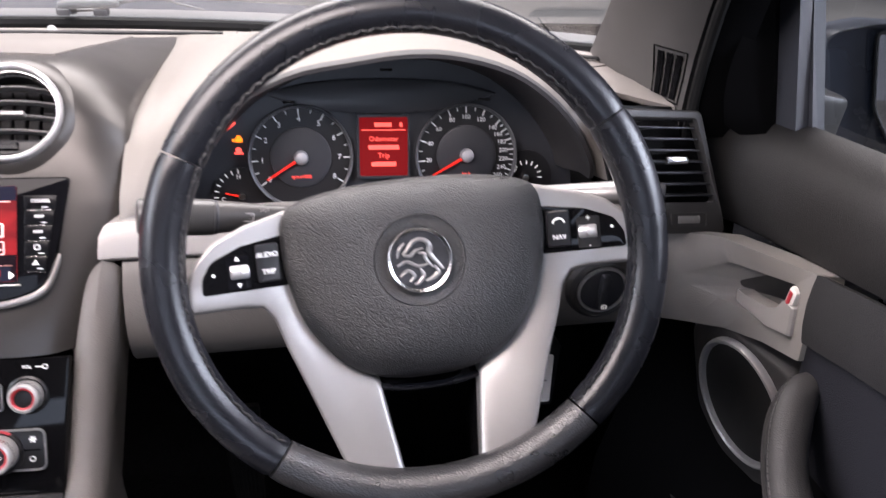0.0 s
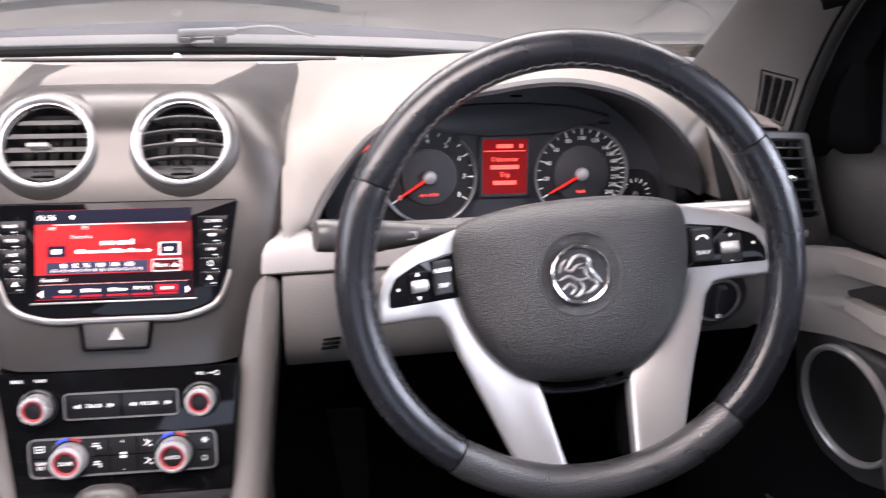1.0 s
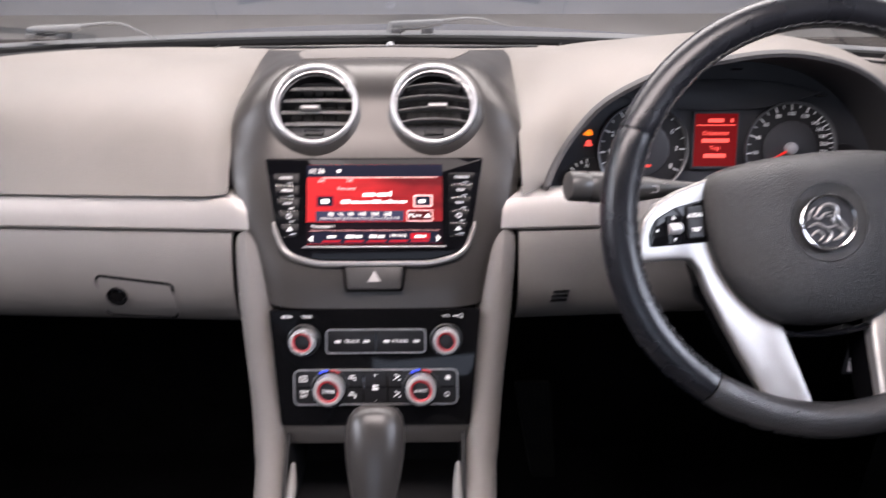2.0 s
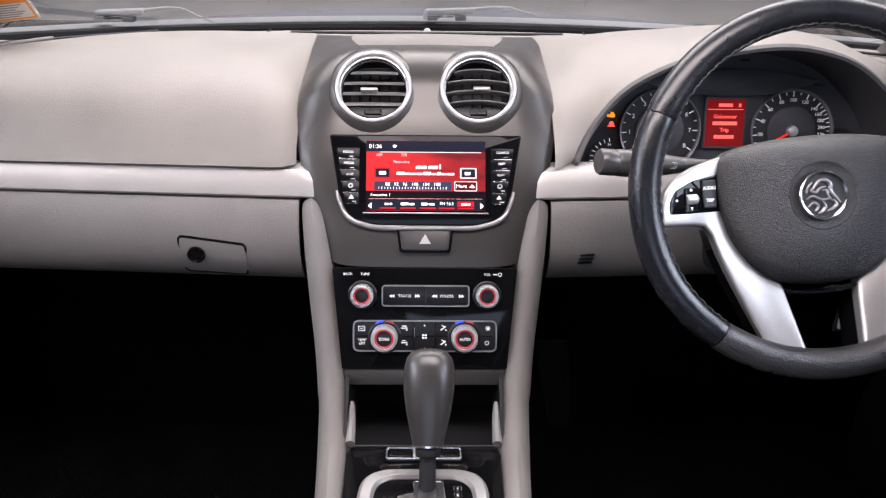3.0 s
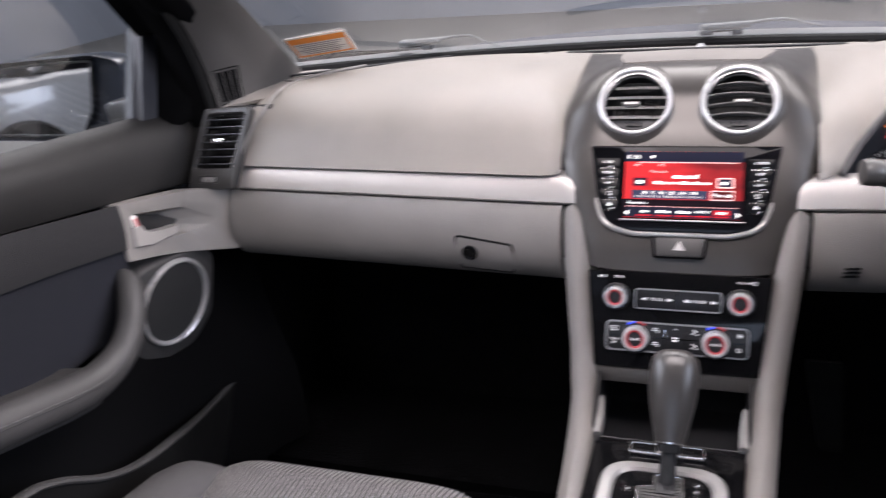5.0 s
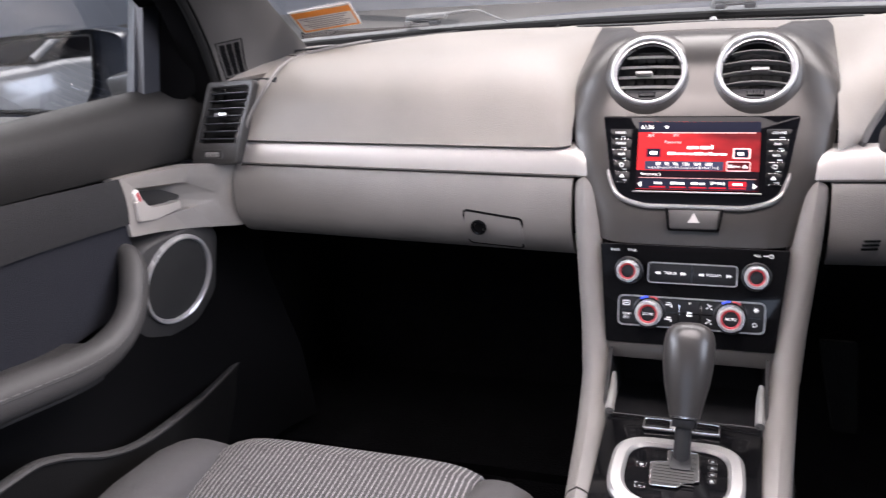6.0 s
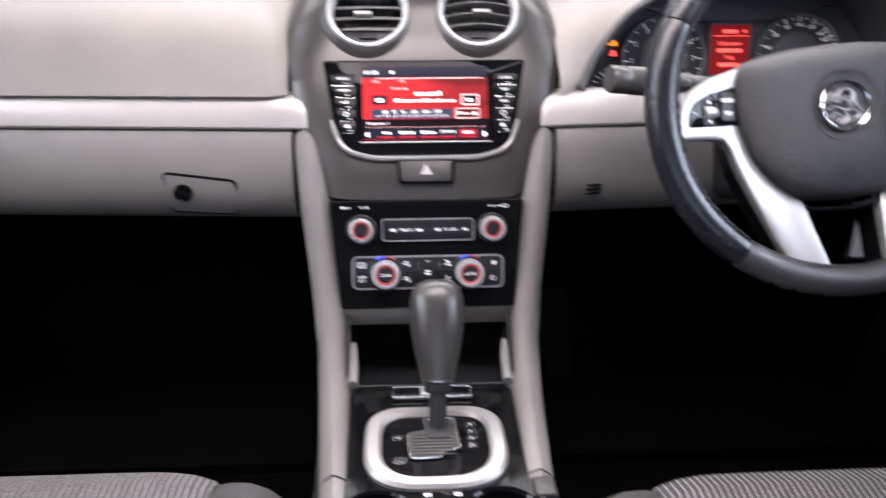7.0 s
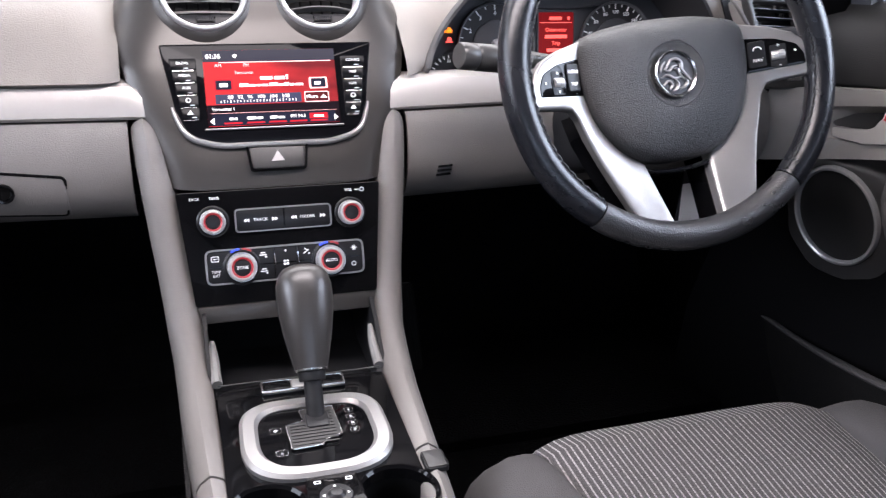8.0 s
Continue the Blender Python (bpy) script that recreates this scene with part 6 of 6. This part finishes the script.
# doors
def door(s):
    t = thing("door_card", "dark door trim with speaker, grab handle and silver handle", "door", "front doors", at=(s * 0.77, -0.3, 0.75))

    def pt(y, z, inward=0.0):
        """A point of the door's inner face."""
        x = 0.758 - 0.05 * (y + 0.1) ** 2 - 2.5 * max(0.0, y - 0.06) ** 2 + (0.0 if z < 0.93 else (z - 0.93) * 0.18) - inward
        return Vector((s * x, y, z))

    ys = [0.24 - 1.27 * i / 36 for i in range(37)]
    split = lambda y: 0.9015 - 0.152 * y
    sill = lambda y: 1.010 - 0.072 * y - 1.6 * max(0.0, y - 0.04) ** 2
    rows = [[pt(y, split(y) + (sill(y) - split(y)) * f, bulge) for f, bulge in ((0.0, 0.002), (0.03, 0.007), (0.15, 0.012), (0.35, 0.0175), (0.55, 0.0205), (0.72, 0.0195), (0.86, 0.012), (0.95, 0.001), (1.0, -0.014))] for y in ys]
    part("upper_panel", thick(loft(rows), 0.01), door_mat, t, "dark soft upper panel")
    ys2 = [-0.098 - 0.93 * i / 16 for i in range(17)]
    swell = lambda y: 0.0075 * max(0.0, 1 - (-0.098 - y) / 0.15) ** 2
    fold = lambda y: split(y) - 0.062 + 0.03 * min(0.0, y + 0.3)
    part("cloth_band", thick(loft([[pt(y, fold(y) + (split(y) - fold(y)) * f, 0.003 + 0.007 * math.sin(math.pi * (0.15 + 0.7 * f)) + swell(y)) for f in (0, 0.1, 0.3, 0.6, 0.85, 1.0)] for y in ys2]), 0.008), band_mat, t, "grey cloth band of the door")
    part("fabric_insert", thick(loft([[pt(y, 0.74 + (fold(y) - 0.74) * f, 0.001 + 0.002 * math.sin(math.pi * f) + swell(y) * f) for f in (0, 0.15, 0.35, 0.6, 0.85, 1.0)] for y in ys2]), 0.008), insert_mat, t, "navy-black cloth insert")
    lower = [0.20 - 1.23 * i / 24 for i in range(25)]
    # panel is near black: the footwell's shade is put into its colour
    part("lower_panel", thick(loft([[pt(y, z, d) for z, d in ((0.36, 0.022), (0.50, 0.012), (0.58, -0.010), (0.66, -0.030), (0.84, -0.030))] for y in lower]), 0.01), foot_mat, t, "lower panel, near black to stand for footwell shade")
    part("sill_seal", sweep([pt(y, sill(y) - 0.0085, -0.016) for y in ys if y < 0.02], 0.0060, 10), rubber_mat, t, "black rubber seal along the window")
    # handle plate, with the recess
    hp = [(-0.100, 0.9185), (-0.1005, 0.834), (-0.04, 0.818), (0.01, 0.804), (0.040, 0.796), (0.066, 0.790), (0.066, 0.890), (0.030, 0.898)]
    hole = [(-0.080, 0.897), (-0.084, 0.852), (-0.050, 0.840), (-0.01, 0.835), (0.02, 0.834), (0.046, 0.838), (0.050, 0.848), (0.02, 0.874)]
    bend = lambda y: 0.072 * max(0.0, (y + 0.03) / 0.096) ** 2.2
    hp, hole = rounded(hp, [0.004, 0.004, 0.03, 0.03, 0.02, 0.004, 0.004, 0.03], 8), rounded(hole, [0.010, 0.008, 0.02, 0.03, 0.02, 0.008, 0.010, 0.03], 8)

    def scoop(f):
        """A ring of the recess, a share f of the way to its middle, deeper towards the rear."""
        ring = []
        for y, z in hole:
            y, z = y + (-0.022 - y) * f, z + (0.862 - z) * f
            w = min(1.0, max(0.0, (0.045 - y) / 0.085))
            ring.append(pt(y, z, 0.021 - 0.050 * w * w * (3 - 2 * w) * (1 - (1 - f) ** 3) - 0.003 * min(1, f * 8) + bend(y)))
        return ring

    rows = [[pt(y, z, d + bend(y)) for y, z in ring] for ring, d in ((hp, -0.004), (hp, 0.018), ([(y * 0.985 + h[0] * 0.015, z * 0.985 + h[1] * 0.015) for (y, z), h in zip(hp, hole)], 0.021), ([(y * 0.5 + h[0] * 0.5, z * 0.5 + h[1] * 0.5) for (y, z), h in zip(hp, hole)], 0.0215), (hole, 0.021))]
    rows += [scoop(f) for f in (0.04, 0.10, 0.20, 0.32, 0.46)]
    pl = part("handle_plate", loft(rows, closed=True), plate_mat, t, "grey plate round the door handle", 50)
    # the hollow's shade is put into its colour: darker than the plate
    part("recess", loft([scoop(f) for f in (0.46, 0.62, 0.8, 0.97)], closed=True, caps=True), vent_mat, pl, "hollow behind the lever, its shade put into a darker colour", 60)
    lev = [(-0.082, 0.878), (-0.084, 0.850), (-0.048, 0.840), (0.010, 0.836), (0.013, 0.848), (-0.006, 0.850), (-0.030, 0.855), (-0.048, 0.859), (-0.060, 0.866), (-0.068, 0.878)]
    lev = rounded(lev, 0.003, 3)
    part("lever", loft([[pt(y, z, d) for y, z in ring] for ring, d in ((lev, 0.010), (lev, 0.024), ([(y * 0.96 - 0.0014, z * 0.96 + 0.0344) for y, z in lev], 0.026))], closed=True, caps=True), strip_mat, pl, "satin silver lever")
    part("lock_tab", box(0.010, 0.012, 0.024, 0.003, m=Matrix.Translation(pt(-0.073, 0.8815, 0.020)) @ pose(0, 0, 0, 14, 0, 0)), paper_mat, pl)
    part("lock_mark", box(0.0112, 0.005, 0.014, 0.001, m=Matrix.Translation(pt(-0.073, 0.883, 0.0205)) @ pose(0, 0, 0, 14, 0, 0)), redmark_mat, pl, "red unlock mark")
    # speaker
    c = Vector((s * 0.7416, -0.0161, 0.7285))
    n = Vector((-s * math.cos(radians(12.5)), -math.sin(radians(12.5)), -0.216)).normalized()
    across = Vector((0, 0, 1)).cross(n)
    sp = plane_at(c, n.cross(across), across)
    oval = lambda r, f: [(r * f * math.cos(q), r * math.sin(q)) for q in [2 * math.pi * i / 48 for i in range(48)]]
    ring = [(0.0732, -0.012), (0.0732, -0.003), (0.0718, 0.0), (0.0695, 0.0008), (0.0672, -0.001), (0.0660, -0.006)]
    part("speaker_ring", loft([[sp @ Vector((x * 0.905, y, h)) for x, y in oval(r, 1.0)] for r, h in ring], closed=True), ring_mat, t, "satin silver speaker ring")
    part("speaker_grille", loft([[sp @ Vector((x * 0.905, y, h)) for x, y in oval(r, 1.0)] for r, h in ((0.0665, -0.006), (0.06, -0.0045), (0.03, -0.003), (0.001, -0.0026))], closed=True, caps=True), mesh_mat, t, "black speaker grille")
    wide = rounded([(-0.088, 0.050), (-0.080, -0.058), (-0.040, -0.098), (0.040, -0.100), (0.082, -0.060), (0.090, 0.040), (0.060, 0.078), (-0.050, 0.078)], 0.04, 5)
    wide = wide if s > 0 else [(-x, y) for x, y in wide][::-1]
    part("speaker_base", loft([[sp @ Vector((x * k, y * k, h)) for x, y in wide] for k, h in ((1.02, -0.060), (1.02, -0.030), (1.0, -0.010), (0.95, -0.007))], closed=True, caps=True), arm_mat, t, "dark grey panel round the speaker", 60)
    # grab handle running into the armrest
    line = [(0.748, -0.112, 0.816), (0.735, -0.118, 0.813), (0.722, -0.130, 0.803), (0.710, -0.148, 0.786), (0.702, -0.172, 0.763), (0.698, -0.205, 0.745), (0.698, -0.250, 0.737), (0.698, -0.300, 0.743), (0.698, -0.370, 0.760), (0.698, -0.470, 0.782), (0.700, -0.62, 0.792), (0.702, -0.80, 0.795), (0.705, -0.98, 0.795)]
    run = spline([(s * x, y, z) for x, y, z in line], 72)
    size = [0.0135 + 0.0055 * min(1, i / 14) + 0.006 * min(1, max(0, (i - 24) / 16)) for i in range(72)]
    part("grab_handle", sweep(run, size, 20, 1.0, up=Vector((s * -1, 0, 0.4))), arm_mat, t, "padded grab handle and armrest")

    def on_arm(i, turn, lift):
        """A point of the handle's skin; turn: degrees from its inner side towards the cabin's rear top."""
        d = (run[min(71, i + 1)] - run[max(0, i - 1)]).normalized()
        inward = Vector((-s, 0, 0))
        inward = (inward - d * inward.dot(d)).normalized()
        over = d.cross(inward) * s
        over = over if over.z + over.y * 0.2 > 0 else -over
        return run[i] + (inward * math.cos(radians(turn)) + over * math.sin(radians(turn))) * (size[i] + lift)

    part("arm_seam", sweep([on_arm(i, 12, 0.0) for i in range(5, 70)], 0.0008, 6), thread_mat, t)
    for i in range(6, 58):
        a, b = on_arm(i, 20, 0.0003), on_arm(i + 1, 20, 0.0003)
        part("stitch", sweep([a, a.lerp(b, 0.72)], 0.0007, 5), stitch_mat, t)
    part("arm_body", thick(loft([[p + Vector((s * 0.055, 0, 0.014)), p + Vector((s * 0.004, 0, 0.020)), p + Vector((-s * 0.012, 0, 0.008)), p + Vector((-s * 0.010, 0, -0.014)), p + Vector((0, 0, -0.032)), p + Vector((s * 0.055, 0, -0.055))] for p in run[36:]]), 0.008), arm_mat, t)
    # map pocket
    pk = spline([(0.12, 0.522, 0.0), (-0.02, 0.544, 0.030), (-0.12, 0.564, 0.048), (-0.22, 0.585, 0.056), (-0.29, 0.616, 0.060), (-0.36, 0.662, 0.060), (-0.42, 0.680, 0.058), (-0.60, 0.690, 0.055), (-1.0, 0.690, 0.05)], 44)
    rows = []
    for p in pk:
        e = pt(p.x, p.y, 0.004 + p.z)
        rows.append([pt(p.x, 0.36, 0.004 + p.z * 0.6), e + Vector((-s * 0.004, 0, -0.03)), e + Vector((-s * 0.003, 0, -0.004)), e, e + Vector((s * 0.006, 0, 0.0)), e + Vector((s * 0.009, 0, -0.012)), pt(p.x, 0.37, 0.0)])
    # shaded face painted near black, lit edge paler
    part("map_pocket", loft(rows), pocket_mat, t, "map pocket, its face near black to stand for shade")
    part("pocket_edge", sweep([pt(p.x, p.y, 0.003 + p.z) for p in pk], [0.0035 + 0.0045 * min(1, i / 10) for i in range(44)], 10, 0.6), arm_mat, t, "rolled edge of the pocket, paler to stand for the light on it")
    # window frame, post and corner piece
    def side(x, y, z):
        return Vector((s * x, y, z))

    def slab(quad, d):
        return loft([[side(x, y, z) for x, y, z in quad], [side(x + d, y, z) for x, y, z in quad]], closed=True, caps=True)

    part("corner_piece", slab([(0.766, 0.0577, 0.970), (0.766, 0.1108, 1.132), (0.765, 0.090, 1.155), (0.705, 0.030, 1.175), (0.712, 0.080, 1.110), (0.715, 0.120, 1.035), (0.720, 0.150, 0.996)], 0.02), foot_mat, t, "black corner piece by the mirror")
    part("frame_post", slab([(0.770, 0.0215, 0.970), (0.770, 0.090, 0.970), (0.770, 0.140, 1.135), (0.770, 0.0745, 1.135)], 0.012), post_mat, t, "grey window post")
    part("window_channel", slab([(0.783, 0.014, 0.975), (0.783, 0.040, 0.975), (0.783, 0.100, 1.130), (0.783, 0.0735, 1.130)], 0.012), post_mat, t, "grey window channel")
    edge = [(0.770, 0.062, 1.120), (0.764, 0.002, 1.178), (0.748, -0.065, 1.232), (0.715, -0.17, 1.290), (0.68, -0.30, 1.340), (0.64, -0.50, 1.372), (0.62, -0.75, 1.380), (0.62, -1.05, 1.375)]
    fr = spline([side(*p) for p in edge], 26)
    rows = []
    for p in fr:
        x, y = between(PILLAR_REAR, p.z - 1.006)
        q = side(x + 0.015, y - 0.002, p.z + 0.002) if p.z < 1.33 and p.y > -0.30 else p + Vector((-s * 0.07, -0.02, 0.02))
        rows.append([p, p.lerp(q, 0.3) + Vector((0, 0.004, 0.006)), p.lerp(q, 0.7) + Vector((0, 0.004, 0.006)), q, q + Vector((s * 0.03, 0.012, 0.0)), p + Vector((s * 0.012, 0.02, 0.02))])
    part("window_frame", loft(rows, closed=True, caps=True), foot_mat, t, "black upper window frame")
    wl = [side(0.790, 0.03, 0.99)] + [side(0.790 - 0.05 * (y + 0.1) ** 2, y, 0.995) for y in (-0.12, -0.3, -0.55, -0.8, -1.05)]
    wt = [side(0.780, 0.070, 1.14), side(0.738, -0.10, 1.262), side(0.692, -0.30, 1.352), side(0.65, -0.55, 1.388), side(0.63, -0.8, 1.392), side(0.63, -1.05, 1.386)]
    g = part("window_pane", loft([[a.lerp(b, f) for f in (0, 0.25, 0.5, 0.75, 1)] for a, b in zip(wl, wt)]), glass_mat, t, "clear side window")
    g.visible_shadow = False
    part("outer_skin", thick(loft([[Vector((s * x, y, z)) for z, x in ((0.30, 0.88), (0.60, 0.93), (0.85, 0.93), (0.965, 0.87), (0.985, 0.80))] for y in (0.5, 0.2, -0.2, -0.7, -1.05)]), 0.004), paint_mat, t, "dark painted outer skin")
    return t


for s in (-1, 1):
    door(s)


# door mirrors outside
def door_mirror(s):
    t = thing("door_mirror", "dark door mirror with a silver glass outside the window", "door mirror", "door mirrors", at=(s * 0.98, 0.12, 1.02))
    M = plane_at((-1.018 if s < 0 else 0.993, 0.105, 1.020), (0, 0.06, 1), (1, s * -0.20, 0))
    turned = lambda pts, r: [(s * x, y) for x, y in rounded(pts, r, 8)][:: s]
    o = turned([(-0.150, 0.056), (-0.100, 0.067), (0.060, 0.062), (0.103, 0.038), (0.121, -0.014), (0.117, -0.062), (-0.060, -0.071), (-0.152, -0.048)], [0.02, 0.05, 0.03, 0.04, 0.05, 0.02, 0.05, 0.02])
    face = turned([(-0.098, 0.058), (-0.02, 0.057), (0.055, 0.053), (0.094, 0.031), (0.111, -0.012), (0.107, -0.054), (-0.060, -0.062), (-0.086, -0.020)], [0.006, 0.05, 0.03, 0.04, 0.05, 0.016, 0.012, 0.05])
    part("housing", loft([[M @ Vector((x * k, y * k, h)) for x, y in o] for k, h in ((0.97, -0.010), (0.985, 0.004), (1.0, 0.005), (1.03, -0.02), (1.0, -0.06), (0.82, -0.10), (0.4, -0.125))], closed=True, caps=True), paint_mat, t, "dark painted housing", 50)
    part("mirror_glass", prism(face, 0.002, m=M @ T(0, 0, -0.002)), mirror_mat, t, "silver mirror glass")
    part("glass_edge", sweep([M @ Vector((x, y, 0.001)) for x, y in face], 0.0022, 8, closed=True, up=Vector((0, 1, 0))), black_mat, t)
    part("foot", box(0.085 if s < 0 else 0.060, 0.06, 0.060, 0.008, m=pose(-0.836 if s < 0 else 0.824, 0.115, 0.994, 0, s * 10, 0)), stalk_mat, t, "grey mirror foot")


for s in (-1, 1):
    door_mirror(s)

# footrest beside the console, in the dark footwell
rest_mat = material("scuffed black rubber", (0.006, 0.0059, 0.0058), 0.7, spec=0.1, grain=0.3, grain_size=0.0015)
rest = thing("foot_rest", "black ribbed rubber footrest beside the console", "footrest", at=(0.215, 0.27, 0.40))
REST_TOP, REST_FOOT = Vector((0.209, 0.30, 0.537)), Vector((0.2235, 0.24, 0.411))


def on_rest(u, v, h=0.0):
    """A point of the footrest: u across, v up."""
    half = 0.0175 + 0.0100 * v
    return REST_FOOT.lerp(REST_TOP, v) + Vector((u * half, -h * 0.93, h * 0.36))


outline = rounded([(-1.0, 0.0), (1.0, 0.0), (1.0, 1.0), (-1.0, 1.0)], 0.12, 5)
part("pad", loft([[on_rest(u, v, h) for u, v in outline] for h in (-0.02, 0.0, 0.003)], closed=True, caps=True), rest_mat, rest)
for k in range(7):
    u = -0.78 + 1.56 * k / 6
    part("rib", sweep([on_rest(u, v, 0.0032) for v in (0.06, 0.3, 0.62)], 0.0011, 6), rest_mat, rest)
    part("rib", sweep([on_rest(u, v, 0.0032) for v in (0.74, 0.85, 0.97)], 0.0011, 6), rest_mat, rest)


# a pale car added behind, a stand-in for the pale bands in the door mirror
def parked_car(m):
    t = thing("parked_car", "pale silver car added behind to fill the mirror's reflection", "car")
    t.matrix_world = m
    bpy.context.view_layer.update()

    def piece(name, bm, mat, parent=t, label=""):
        ob = part(name, bm, mat, None, label)
        ob.parent = parent
        return ob

    hull = []
    for x, w, z0, z1 in ((-2.12, 0.62, 0.36, 0.62), (-2.05, 0.76, 0.28, 0.72), (-1.80, 0.85, 0.22, 0.84), (-1.0, 0.89, 0.20, 0.93), (0.0, 0.90, 0.20, 0.95), (1.0, 0.89, 0.20, 0.95), (1.8, 0.86, 0.22, 0.92), (2.05, 0.78, 0.28, 0.80), (2.12, 0.66, 0.36, 0.66)):
        hull.append([(x, y, z) for y, z in rounded([(-w, z0), (w, z0), (w * 0.94, z1), (-w * 0.94, z1)], 0.10, 5)])
    piece("body", loft(hull, closed=True, caps=True), car_paint_mat)
    cabin = [[(x, y, z) for x, y in rounded([(x0, -w), (x1, -w), (x1, w), (x0, w)], 0.10, 4)] for z, x0, x1, w in ((0.92, -1.25, 1.75, 0.80), (1.15, -0.85, 1.50, 0.72), (1.34, -0.48, 1.20, 0.63))]
    piece("windows", loft(cabin, closed=True, caps=True), bezel_mat, t, "dark glass all round")
    piece("roof", prism(rounded([(-0.52, -0.63), (1.25, -0.63), (1.25, 0.63), (-0.52, 0.63)], 0.12, 5), 0.07, 0.03, 3, T(0, 0, 1.335)), car_paint_mat)
    for side in (-1, 1):
        for x0, x1 in ((-1.18, -0.48), (0.32, 0.30), (1.72, 1.18)):
            piece("pillar", sweep([(x0, side * 0.795, 0.93), ((x0 + x1) / 2, side * 0.725, 1.15), (x1, side * 0.635, 1.34)], 0.028, 10), car_paint_mat)
        piece("headlamp", box(0.20, 0.34, 0.13, 0.04, 3, pose(-1.98, side * 0.60, 0.66)), chrome_mat, t, "clear headlamp")
        for x in (-1.30, 1.28):
            hub = pose(x, side * 0.80, 0.31, 90, 0, 0)
            tyre = piece("tyre", lathe([(0.20, -0.10), (0.29, -0.10), (0.31, -0.07), (0.31, 0.07), (0.29, 0.10), (0.20, 0.10)], 36, hub), rubber_mat)
            piece("rim", lathe([(0.0, 0.06), (0.06, 0.08), (0.10, 0.05), (0.19, 0.07), (0.21, 0.09), (0.21, -0.09), (0.0, -0.06)], 30, hub), silver_mat, tyre)
    piece("grille", box(0.06, 0.70, 0.14, 0.03, 2, pose(-2.08, 0, 0.50)), black_mat)
    return t


car_paint_mat = material("pale silver car paint", (0.19, 0.197, 0.208), 0.25, coat=0.6, vary=0.02)
parked_car(pose(-2.6, -5.84, 0, 0, 0, -45))
